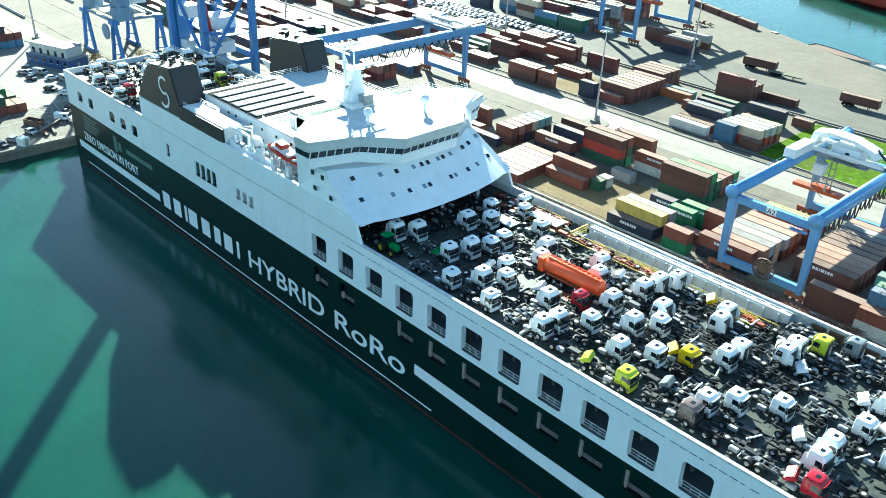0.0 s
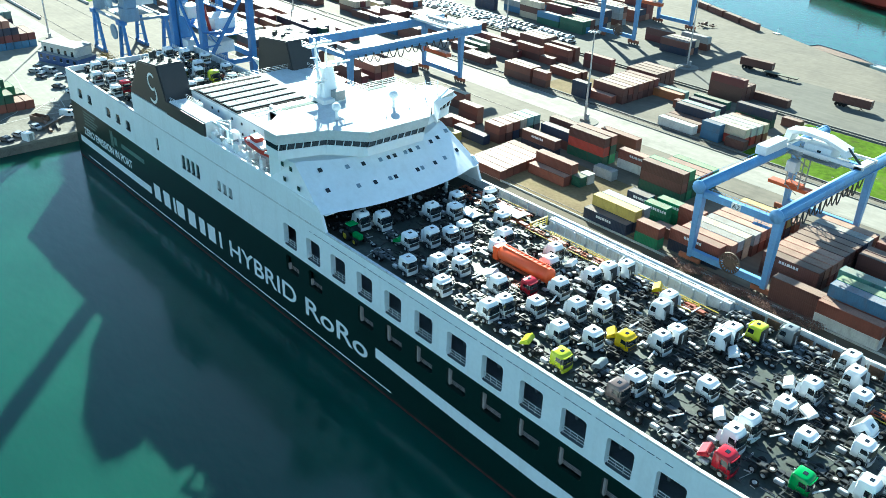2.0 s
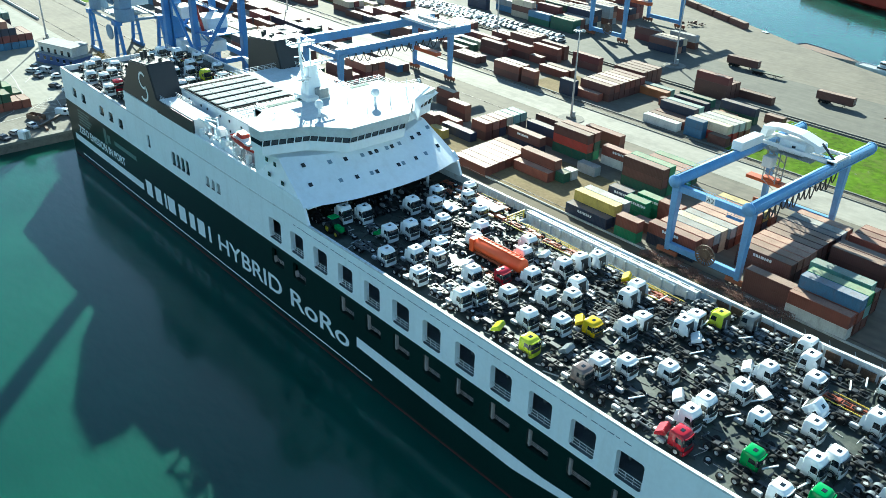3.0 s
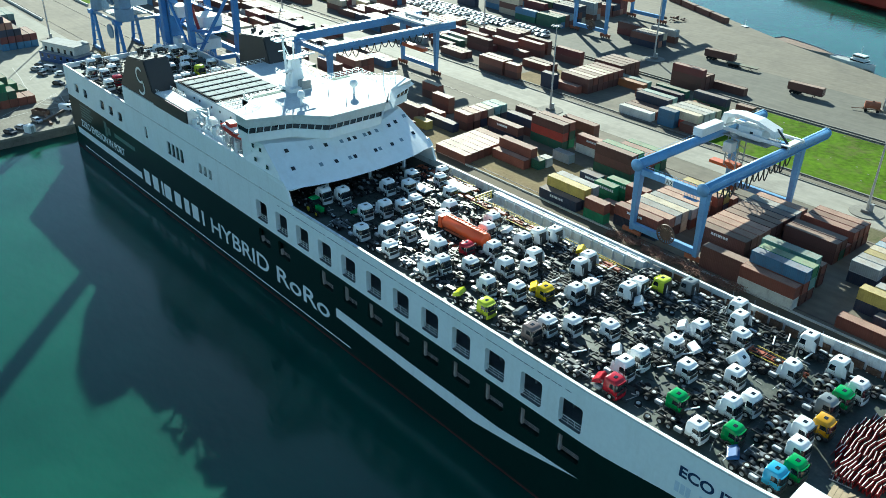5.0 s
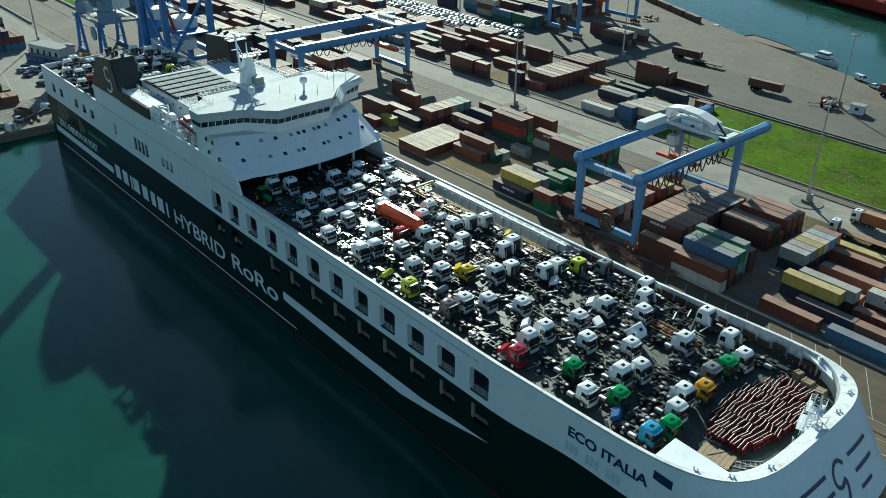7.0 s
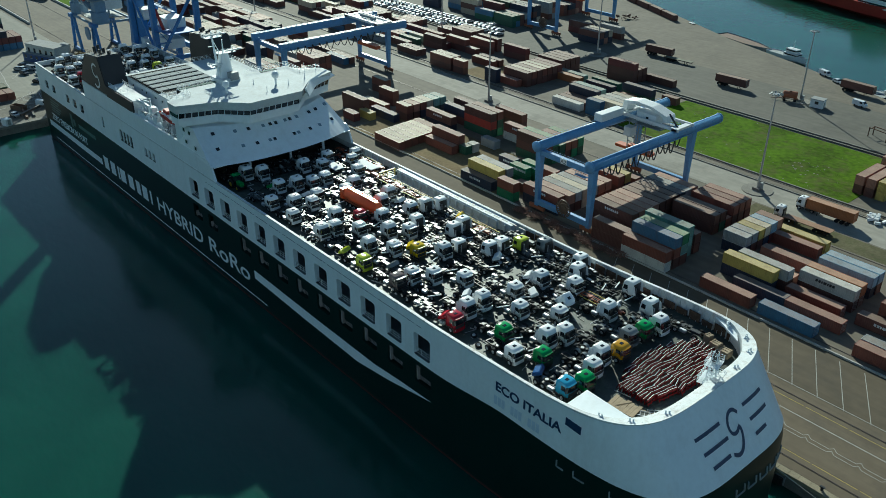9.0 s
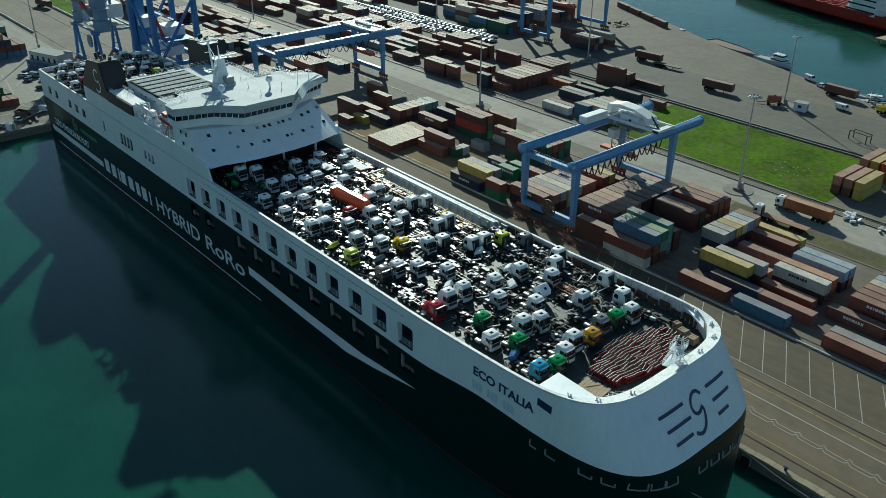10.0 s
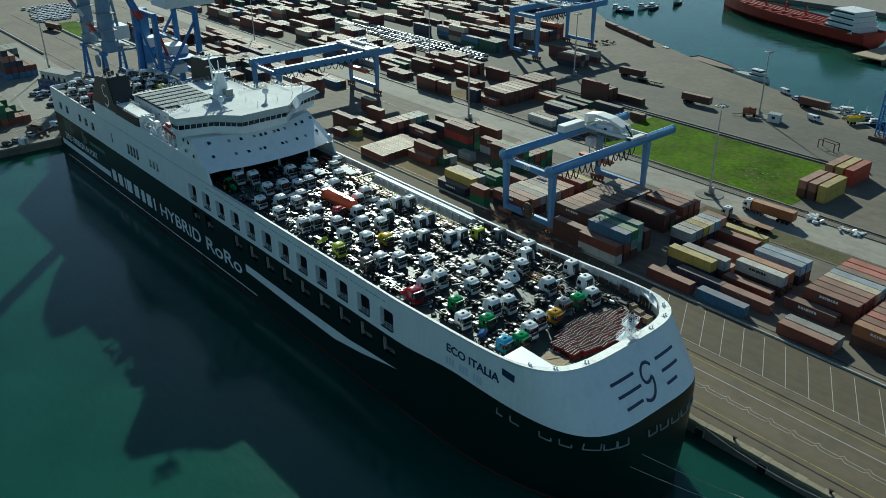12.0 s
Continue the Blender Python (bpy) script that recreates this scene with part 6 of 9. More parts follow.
# red trestles packed in rows on the foredeck, pale bars on top
def trestle_mesh():
    """A folded A-shaped frame with open panels, welded into one piece, the bar on its ridge in the second material."""
    bm = bmesh.new()
    side = [(0.36, 0.0), (0.30, 0.2), (0.25, 0.36), (0.15, 0.66), (0.10, 0.82), (0.045, 0.97), (0.04, 1.06)]
    prof = [(-x, z) for x, z in side] + [(x, z) for x, z in side[::-1]]
    ys = (-0.92, -0.78, -0.08, 0.08, 0.78, 0.92)
    g = [[bm.verts.new((x, y, z)) for y in ys] for x, z in prof]
    for a in range(len(prof) - 1):
        band = min(a, len(prof) - 2 - a)
        for b in range(5):
            if band in (0, 2, 4) and b in (1, 3):
                continue
            f = bm.faces.new((g[a][b], g[a + 1][b], g[a + 1][b + 1], g[a][b + 1]))
            f.material_index = 1 if band == 6 else 0
    bmesh.ops.recalc_face_normals(bm, faces=bm.faces)
    bmesh.ops.solidify(bm, geom=bm.faces[:], thickness=0.05)
    return bm


tre = None
for c in range(10):
    yy = -4.4 + 1.84 * c
    off = abs(yy - 3.6) / 8.5
    x, end, lean = -20.2 + 2.6 * off ** 2, -11.2 - 1.6 * off ** 2, rng.uniform(-8, 8)
    while x < end:
        m = pose(x, yy + 0.05 * (x + 16) + rng.uniform(-0.12, 0.12), DECK, rng.uniform(-4, 4), rng.uniform(-5, 5), 3 + lean + rng.uniform(-6, 6))
        if tre is None:
            tre = finish("trestle", trestle_mesh(), [TRESTLE_RED, TRESTLE_WHITE])
            tagged(tre, "dark red steel trestle with a pale bar on top", "trestle", "trestles packed on the foredeck")
            tre.matrix_basis = m
        else:
            copy_thing(tre, m)
        x += 0.52 * rng.uniform(0.9, 1.2)
        if rng.random() < 0.16:
            x += 0.25
            lean = rng.uniform(-16, 16)

# foredeck gear: crates, winch pile, timber, mast legs
for x, y, sx, sy, sz, m_, lab in ((-14.4, 13.9, 1.6, 1.3, 1.4, WOOD, "weathered timber crate on the foredeck"), (-12.6, 13.7, 1.8, 1.5, 1.1, WOOD, "low timber crate of lashings on the foredeck"), (-16.2, 14.6, 1.1, 1.1, 1.6, WOOD, "tall weathered timber box beside the bulwark")):
    c = thing("deck_crate", lab, "crate", at=pose(x, y, DECK, 0, 0, rng.uniform(-15, 15)))
    bm = bmesh.new()
    for k in range(5):
        box(bm, -sx / 2, sx / 2, -sy / 2 + sy * k / 5 + 0.02, -sy / 2 + sy * (k + 1) / 5 - 0.02, 0, sz - 0.05 * (k % 2))
    part("plank_body", bm, m_, c)
    part("lid_batten", boxes((-sx / 2 + 0.1, -sx / 2 + 0.25, -sy / 2, sy / 2, sz, sz + 0.06), (sx / 2 - 0.25, sx / 2 - 0.1, -sy / 2, sy / 2, sz, sz + 0.06)), m_, c)
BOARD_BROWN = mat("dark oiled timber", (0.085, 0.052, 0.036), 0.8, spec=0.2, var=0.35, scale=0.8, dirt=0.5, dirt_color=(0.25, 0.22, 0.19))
dun = thing("timber_platform", "flat pale plywood platform with loose boards on it", "platform", at=pose(-14.6, -7.7, DECK, 0, 0, 8))
for k in range(7):
    part("plank", boxes((-2.4 + 0.62 * k, -1.82 + 0.62 * k, -1.5, 1.5 - 0.2 * (k % 3), 0.12, 0.2)), WOOD, dun)
part("bearer", boxes((-2.5, 2.0, -1.2, -1.0, 0, 0.12)), WOOD, dun)
part("bearer", boxes((-2.5, 2.0, 0.9, 1.1, 0, 0.12)), WOOD, dun)
for k, (x, y, r, L) in enumerate(((-11.2, -8.2, 70, 2.6), (-10.6, -7.4, 55, 2.2), (-12.0, -6.2, 20, 3.0), (-15.2, -7.4, 64, 2.4), (-10.0, -6.0, 110, 1.8), (-9.2, -5.2, 62, 2.4))):
    fb = tagged(finish("loose_board", soften(boxes((-L / 2, L / 2, -0.14, 0.14, 0, 0.08)), 0.02), WOOD), "pale loose timber board on the foredeck", "board", "loose boards on the foredeck")
    fb.matrix_basis = pose(x, y, DECK + (0.2 if k == 3 else 0.0), 0, 0, r)
for x, y, r in ((-12.2, -7.0, 30), (-11.0, -5.4, 44), (-16.9, -5.2, 12)):
    lad = thing("frame_rack", "grey ladder-like steel rack lying on the foredeck", "rack", "racks on the foredeck", pose(x, y, DECK, 0, 0, r))
    for q in (-0.5, 0.5):
        part("side_bar", boxes((-1.3, 1.3, q - 0.05, q + 0.05, 0.0, 0.12)), STEEL, lad)
    for q in (-1.0, -0.4, 0.2, 0.8):
        part("rung", boxes((q, q + 0.08, -0.45, 0.45, 0.03, 0.1)), STEEL, lad)
# brown boards stood between the port bulwark's ribs, coloured darker for its shade
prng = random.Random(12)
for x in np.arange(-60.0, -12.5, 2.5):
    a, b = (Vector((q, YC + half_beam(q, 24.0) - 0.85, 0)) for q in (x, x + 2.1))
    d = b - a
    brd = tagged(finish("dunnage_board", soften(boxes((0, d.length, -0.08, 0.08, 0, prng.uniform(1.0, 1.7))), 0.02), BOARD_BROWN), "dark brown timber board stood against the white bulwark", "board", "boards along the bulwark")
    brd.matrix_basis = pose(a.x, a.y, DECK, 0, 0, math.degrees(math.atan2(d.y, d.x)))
# windlass and white pipework crowded round the foremast
wl = thing("windlass", "dark greasy anchor windlass beside the foremast", "windlass", at=pose(-10.2, 6.4, DECK, 0, 0, 22))
part("bed", soften(boxes((-1.5, 1.5, -0.9, 0.9, 0, 0.3)), 0.04), CHASSIS, wl)
for y in (-0.6, 0.45):
    part("drum", tube(bmesh.new(), (-0.35, y, 1.0), (0.45, y + 0.1, 1.0), 0.55, n=14), CHASSIS, wl)
    part("flange", tube(bmesh.new(), (-0.45, y, 1.0), (-0.35, y, 1.0), 0.8, n=16), BLACK_PAINT, wl)
part("motor", soften(boxes((0.6, 1.4, -0.7, 0.5, 0.3, 1.2)), 0.08), DECK_GREY, wl)
prng = random.Random(44)
for k in range(13):
    a, r = prng.uniform(0, 6.28), prng.uniform(0.9, 2.3)
    x, y = -8.9 + r * math.cos(a) * 0.7, 4.2 + r * math.sin(a) * 1.3
    h = prng.uniform(0.8, 3.4)
    bm = tube(bmesh.new(), (x, y, 0), (x + prng.uniform(-0.3, 0.3), y + prng.uniform(-0.3, 0.3), h), 0.07, n=6)
    tube(bm, (x, y, h * 0.9), (x + prng.uniform(-1.1, 1.1), y + prng.uniform(-1.3, 1.3), h * prng.uniform(0.5, 1.1)), 0.06, n=6)
    pp = tagged(finish("pipe_stand", bm, SHIP_WHITE), "white bent pipe stanchion beside the foremast", "pipe", "pipe stanchions on the foredeck")
    pp.matrix_basis = pose(0, 0, DECK)
fm = thing("foremast", "white lattice foremast with rails, ladder and dark winch gear", "mast", at=pose(-9.0, 4.2, DECK, 0, 0, 14))
TOPZ = 7.0
for ca, sa in ((1, 1), (-1, 1), (-1, -1), (1, -1)):
    part("leg", beam(bmesh.new(), (ca * 0.9, sa * 0.9, 0), (ca * 0.3, sa * 0.3, TOPZ), 0.13), SHIP_WHITE, fm)
bm = bmesh.new()
for k in range(6):
    z = 0.9 + 1.0 * k
    r, q = 0.9 - 0.6 * z / TOPZ, 0.9 - 0.6 * (z + 1.0) / TOPZ
    for (a, b) in (((1, 1), (-1, 1)), ((-1, 1), (-1, -1)), ((-1, -1), (1, -1)), ((1, -1), (1, 1))):
        beam(bm, (a[0] * r, a[1] * r, z), (b[0] * r, b[1] * r, z), 0.08)
        beam(bm, (a[0] * r, a[1] * r, z), (b[0] * q, b[1] * q, z + 1.0), 0.07)
part("lattice", bm, SHIP_WHITE, fm)
for z, w in ((2.4, 1.5), (5.2, 1.0)):
    part("platform", boxes((-w, w, -w - 0.5, w, z, z + 0.09)), SHIP_WHITE, fm)
    part("platform_rail", rail_line(bmesh.new(), [(-w, -w - 0.5, z + 0.09), (-w, w, z + 0.09), (w, w, z + 0.09), (w, -w - 0.5, z + 0.09), (-w, -w - 0.5, z + 0.09)], 1.0, 1.3, 0.028), SHIP_WHITE, fm)
part("light_housing", soften(boxes((-0.5, 0.4, -0.4, 0.4, 5.4, 6.5)), 0.08), BLACK_PAINT, fm)
part("mast_lamp", tube(bmesh.new(), (0, 0, TOPZ), (0, 0, TOPZ + 0.5), 0.2, 0.14, 10), BLACK_PAINT, fm)
bm = bmesh.new()
for q in (-0.25, 0.25):
    beam(bm, (-1.2, q, 0), (-0.5, q, 5.2), 0.06)
for k in range(13):
    beam(bm, (-1.2 + 0.054 * k, -0.25, 0.4 * k + 0.2), (-1.2 + 0.054 * k, 0.25, 0.4 * k + 0.2), 0.05)
part("ladder", bm, SHIP_WHITE, fm)

# yellow ramp frame and pale flat trailer near the garage mouth, port side
rf = thing("ramp_frame", "yellow steel ramp hoist frame beside the port bulwark", "frame", at=pose(-99.9, 15.2, DECK + 0.05))
part("post", boxes((-0.1, 0.1, -2.2, -2.0, 0, 1.5)), YELLOW_STEEL, rf)
part("post", boxes((-0.1, 0.1, 2.0, 2.2, 0, 1.5)), YELLOW_STEEL, rf)
part("top_beam", boxes((-0.12, 0.12, -2.3, 2.3, 1.5, 1.7)), YELLOW_STEEL, rf)
part("brace", rail_line(bmesh.new(), [(0, -2, 0.2), (0, 2, 0.2)], 1.3, 1.0, 0.05), YELLOW_STEEL, rf)
for x, y in ((-105.5, 14.2), (-110.5, 8.0)):
    fl = thing("flatbed_trailer", "pale flat-topped trailer parked on the ship deck", "trailer", "flat trailers on the ship deck", pose(x, y, DECK))
    part("bed", soften(boxes((-4.0, 2.5, -1.25, 1.25, 1.25, 1.45)), 0.03), DECK_WHITE, fl)
    for s in (-0.5, 0.5):
        part("beam", boxes((-3.9, 2.4, s - 0.08, s + 0.08, 0.85, 1.25)), CHASSIS, fl)
    for s in (-1, 1):
        for k in range(2):
            wheel(fl, -2.6 + 1.3 * k, s * 0.95, w=0.5, out=s)
    part("landing_leg", boxes((1.6, 1.75, -0.8, -0.65, 0, 0.9), (1.6, 1.75, 0.65, 0.8, 0, 0.9)), CHASSIS, fl)

# white mooring rollers and bitts on the wide bow rail
for i, k in(((24, 0), (30, 1), (37, 2), (43, 3), (48, 4), (54, 5), (60, 6))):
    b = thing("roller_fairlead", "white mooring roller standing on the bow rail", "fairlead", "rollers on the bow rail", pose(*(inset(i, 0.9) + Vector((0, 0, -0.12))), 0, 0, 20 * k))
    part("base_plate", boxes((-0.4, 0.4, -0.2, 0.2, -0.3, 0.06)), SHIP_WHITE, b)
    for q in (-0.24, 0.24):
        part("roller", tube(bmesh.new(), (q, 0, 0.06), (q, 0, 0.5), 0.12, 0.15, 10), SHIP_WHITE, b)
# ---- yard gantry cranes ----
def gantry(name_label, x0, x1, y0, y1, yend, top, trolley_y, sign="", boxy=False):
    """Rail-mounted yard crane: two round girders on four legs, sill and portal beams, trolley with cabin, cable reel, festoon loops."""
    c = thing("gantry_crane", name_label, "crane", "yard gantry cranes", pose(x0, y0, QZ))
    w, d, h = x1 - x0, y1 - y0, top - QZ
    for gx in (0, w):
        if boxy:
            g = part("girder", soften(boxes((gx - 0.8, gx + 0.8, -1.6, yend - y0, h - 1.7, h + 1.1)), 0.06), CRANE_BLUE, c)
        else:
            bm = tube(bmesh.new(), (gx, -1.6, h), (gx, yend - y0, h), 1.2, n=24)
            tube(bm, (gx, -1.75, h), (gx, -1.5, h), 1.45, n=24)
            tube(bm, (gx, yend - y0 - 0.2, h), (gx, yend - y0 + 0.15, h), 1.35, n=24)
            g = part("girder", bm, CRANE_BLUE, c, smooth=True)
        part("girder_rail", boxes((gx - 0.12, gx + 0.12, -1, yend - y0 - 0.5, h + 1.15, h + 1.25)), CRANE_BLUE, g)
        part("walkway_rail", rail_line(bmesh.new(), [(gx + (1.3 if gx else -1.3), -0.5, h + 0.2), (gx + (1.3 if gx else -1.3), yend - y0 - 1, h + 0.2)], 0.9, 4.0, 0.025, 0), CRANE_BLUE, g)
        for gy in (0, d):
            bm = bmesh.new()
            rw0, rw1 = 0.55, 0.85
            lo = [bm.verts.new((gx + a * rw0, gy + b * rw0, 1.6)) for a, b in ((-1, -1), (1, -1), (1, 1), (-1, 1))]
            hi = [bm.verts.new((gx + a * rw1, gy + b * rw1 * 1.1, h - 0.5)) for a, b in ((-1, -1), (1, -1), (1, 1), (-1, 1))]
            bm.faces.new(lo[::-1])
            bm.faces.new(hi)
            for k in range(4):
                bm.faces.new((lo[k], lo[(k + 1) % 4], hi[(k + 1) % 4], hi[k]))
            part("leg", soften(bm, 0.06), CRANE_BLUE, c)
            bg = part("bogie", soften(boxes((gx - 2.6, gx + 2.6, gy - 0.35, gy + 0.35, 0.6, 1.7)), 0.1), RUST_BOGIE, c, "rusty orange wheel bogie")
            for k in range(4):
                part("rail_wheel", tube(bmesh.new(), (gx - 2.1 + 1.4 * k, gy - 0.15, 0.42), (gx - 2.1 + 1.4 * k, gy + 0.15, 0.42), 0.4, n=12), RAIL_STEEL, bg)
    for gy in (0, d):
        part("sill_beam", soften(boxes((0.5, w - 0.5, gy - 0.55, gy + 0.55, 2.0, 3.5)), 0.05), CRANE_BLUE, c)
        pb = part("portal_beam", soften(boxes((0.7, w - 0.7, gy - 0.6, gy + 0.6, h - 2.4, h - 0.9)), 0.05), CRANE_BLUE, c)
        part("beam_rail", rail_line(bmesh.new(), [(1, gy - 0.6, h - 0.9), (w - 1, gy - 0.6, h - 0.9)], 1.0, 1.6, 0.03, 1), CRANE_BLUE, pb)
    part("ladder_cage", rail_line(bmesh.new(), [(w - 1.4, -1.3, h - 3.2), (w - 4.4, -1.3, h - 3.2)], 1.1, 0.7), CRANE_BLUE, c)
    part("service_platform", boxes((w - 4.6, w - 1.2, -1.5, -0.4, h - 3.3, h - 3.2)), CRANE_BLUE, c)
    # cable reel
    rc = Vector((w * 0.56, -0.95, 4.4))
    reel = part("cable_reel", tube(bmesh.new(), rc + Vector((0, -0.2, 0)), rc + Vector((0, 0.2, 0)), 0.7, n=16), CABLE_BROWN, c, "brown spoked cable reel")
    for k in range(20):
        a = 2 * math.pi * k / 20
        part("spoke", beam(bmesh.new(), rc, rc + Vector((math.cos(a) * 2.3, 0, math.sin(a) * 2.3)), 0.1, 0.3), CABLE_BROWN, reel)
    bm = bmesh.new()
    for r0, r1 in ((1.3, 1.42), (2.2, 2.34)):
        n = 28
        rr = [[bm.verts.new(rc + Vector((r * math.cos(2 * math.pi * k / n), y, r * math.sin(2 * math.pi * k / n)))) for k in range(n)] for r, y in ((r0, -0.2), (r1, -0.2), (r1, 0.2), (r0, 0.2))]
        for e in range(4):
            for k in range(n):
                bm.faces.new((rr[e][k], rr[e][(k + 1) % n], rr[(e + 1) % 4][(k + 1) % n], rr[(e + 1) % 4][k]))
    part("reel_rim", bm, CABLE_BROWN, reel)
    # festoon loops below the fore girder
    bm = bmesh.new()
    n = 13
    span = (trolley_y - y0 - 4) / n
    for k in range(n):
        ya = 2 + span * k
        prev = None
        for j in range(9):
            u = j / 8
            p = Vector((w + 1.3, ya + span * u, h - 0.7 - 2.7 * math.sin(math.pi * u) ** 0.8 * (0.8 + 0.2 * (k % 3))))
            if prev is not None:
                beam(bm, prev, p, 0.22)
            prev = p
    part("festoon_cable", bm, BLACK_PAINT, c)
    part("festoon_rail", boxes((w + 1.15, w + 1.45, -1, yend - y0 - 1, h - 0.75, h - 0.55)), CRANE_BLUE, c)
    # trolley
    ty = trolley_y - y0
    tr = part("trolley_frame", boxes((-1.2, w + 1.2, ty - 3.6, ty - 3.0, h + 1.1, h + 1.9), (-1.2, w + 1.2, ty + 3.0, ty + 3.6, h + 1.1, h + 1.9), (-0.8, 0.8, ty - 3.6, ty + 3.6, h + 1.1, h + 1.7), (w - 0.8, w + 0.8, ty - 3.6, ty + 3.6, h + 1.1, h + 1.7)), CRANE_WHITE, c)
    if boxy:
        part("trolley_deck", boxes((-0.6, w + 0.6, ty - 2.9, ty + 2.9, h + 1.3, h + 1.5)), HAZE_BLUE, tr)
        part("hoist_drum", tube(bmesh.new(), (w * 0.25, ty, h + 2.1), (w * 0.75, ty, h + 2.1), 0.6, n=14), DECK_GREY, tr)
        part("deck_rail", rail_line(bmesh.new(), [(-0.6, ty - 2.9, h + 1.5), (w + 0.6, ty - 2.9, h + 1.5), (w + 0.6, ty + 2.9, h + 1.5), (-0.6, ty + 2.9, h + 1.5)], 1.1, 1.4, 0.05), CRANE_WHITE, tr)
        part("spreader", soften(boxes((w * 0.5 - 6, w * 0.5 + 6, ty - 1.2, ty + 1.2, h - 9.3, h - 8.0)), 0.05), ORANGE_SPREADER, tr, "orange red container spreader")
        for a in (-2.5, 2.5):
            part("hoist_rope", beam(bmesh.new(), (w * 0.5 + a, ty, h - 8.0), (w * 0.5 + a, ty, h + 1.5), 0.1), BLACK_PAINT, tr)
        return c
    prof = [(-1.0, h + 1.9), (-0.5, h + 4.6), (w * 0.2, h + 5.3), (w * 0.5, h + 5.0), (w * 0.78, h + 3.6), (w * 0.8, h + 1.9), (w * 0.74, h + 1.9), (w * 0.7, h + 3.2), (w * 0.48, h + 4.3), (w * 0.2, h + 4.5), (0.9, h + 3.8), (0.5, h + 1.9)]
    part("trolley_bridge", prism(bmesh.new(), prof, 1, ty - 1.9, ty + 1.9), CRANE_WHITE, tr, "white arched trolley bridge")
    hs = part("machinery_house", soften(boxes((w * 0.26, w * 0.62, ty - 2.6, ty + 2.6, h + 0.4, h + 3.2)), 0.08), CRANE_WHITE, tr)
    part("house_window", boxes((w * 0.44, w * 0.49, ty - 2.66, ty - 2.58, h + 1.3, h + 2.3)), GLASS_DARK, hs)
    part("electrical_house", soften(boxes((-1.4, 1.2, ty - 13.0, ty - 3.8, h + 1.2, h + 3.3)), 0.1), CRANE_WHITE, c)
    bm = bmesh.new()
    for a in (-1.6, 1.6):
        for b in (-1.6, 1.6):
            beam(bm, (w * 0.2 + a, ty + b, h + 1), (w * 0.2 + a, ty + b, h - 8.5), 0.22)
    for k in range(5):
        z = h - 0.5 - 1.9 * k
        for a in (-1.6, 1.6):
            beam(bm, (w * 0.2 + a, ty - 1.6, z), (w * 0.2 + a, ty + 1.6, z - 1.8), 0.12)
            beam(bm, (w * 0.2 - 1.6, ty + a, z), (w * 0.2 + 1.6, ty + a, z - 1.8), 0.12)
    part("hoist_mast", bm, DECK_GREY, tr)
    part("stay_rod", beam(bmesh.new(), (w * 0.76, ty, h + 3.8), (w + 0.6, ty - 2.0, h + 1.2), 0.35), BLACK_PAINT, tr)
    part("operator_cabin", soften(boxes((w * 0.2 - 1.2, w * 0.2 + 1.2, ty - 4.4, ty - 2.0, h - 4.0, h - 1.4)), 0.08), CRANE_WHITE, tr)
    part("platform", boxes((0.8, w * 0.75, ty - 3.4, ty + 3.4, h - 0.2, h - 0.05)), DECK_GREY, tr)
    part("platform_rail", rail_line(bmesh.new(), [(0.8, ty - 3.4, h - 0.05), (w * 0.75, ty - 3.4, h - 0.05), (w * 0.75, ty + 3.4, h - 0.05), (0.8, ty + 3.4, h - 0.05)], 1.1, 1.3), DECK_GREY, tr)
    sp = part("spreader", soften(boxes((w * 0.2 - 6, w * 0.2 + 6, ty - 1.2, ty + 1.2, h - 9.3, h - 8.5)), 0.05), ORANGE_SPREADER, tr, "orange red container spreader")
    part("spreader_beam", boxes((w * 0.2 - 2, w * 0.2 + 2, ty - 0.9, ty + 0.9, h - 8.5, h - 7.8)), ORANGE_SPREADER, sp)
    if sign:
        sg = part("sign_plate", boxes((w * 0.42, w * 0.54, -0.72, -0.62, h - 2.3, h - 0.9)), CRANE_WHITE, c)
        lettering(sign, 1.35, BLACK_PAINT, pose(w * 0.43, -0.74, h - 2.1, 90, 0, 0), sg, 1.7, depth=0.01)
    return c


HAZE_BLUE = mat("grey blue crane paint", (0.16, 0.25, 0.36), 0.55, var=0.15, scale=0.2, dirt=0.3)
RUST_BOGIE = mat("rusty orange bogie", (0.30, 0.10, 0.05), 0.7, var=0.3, scale=0.8)
CABLE_BROWN = mat("brown cable drum", (0.13, 0.085, 0.06), 0.7, var=0.2)
ORANGE_SPREADER = mat("orange red spreader paint", (0.45, 0.09, 0.03), 0.5, var=0.2)
gantry("light blue rail-mounted gantry crane with white trolley over containers", -94.6, -77.3, 59.5, 99.6, 111.4, 21.0, 94.2, "A2")
gantry("light blue box-girder gantry crane over far containers", -237.0, -218.0, 59.5, 105.2, 113.8, 20.3, 103.0, boxy=True)
gantry("tall blue gantry crane beside the far basin", -230.5, -213.5, 196.0, 236.0, 245.0, 24.0, 216.0, boxy=True)


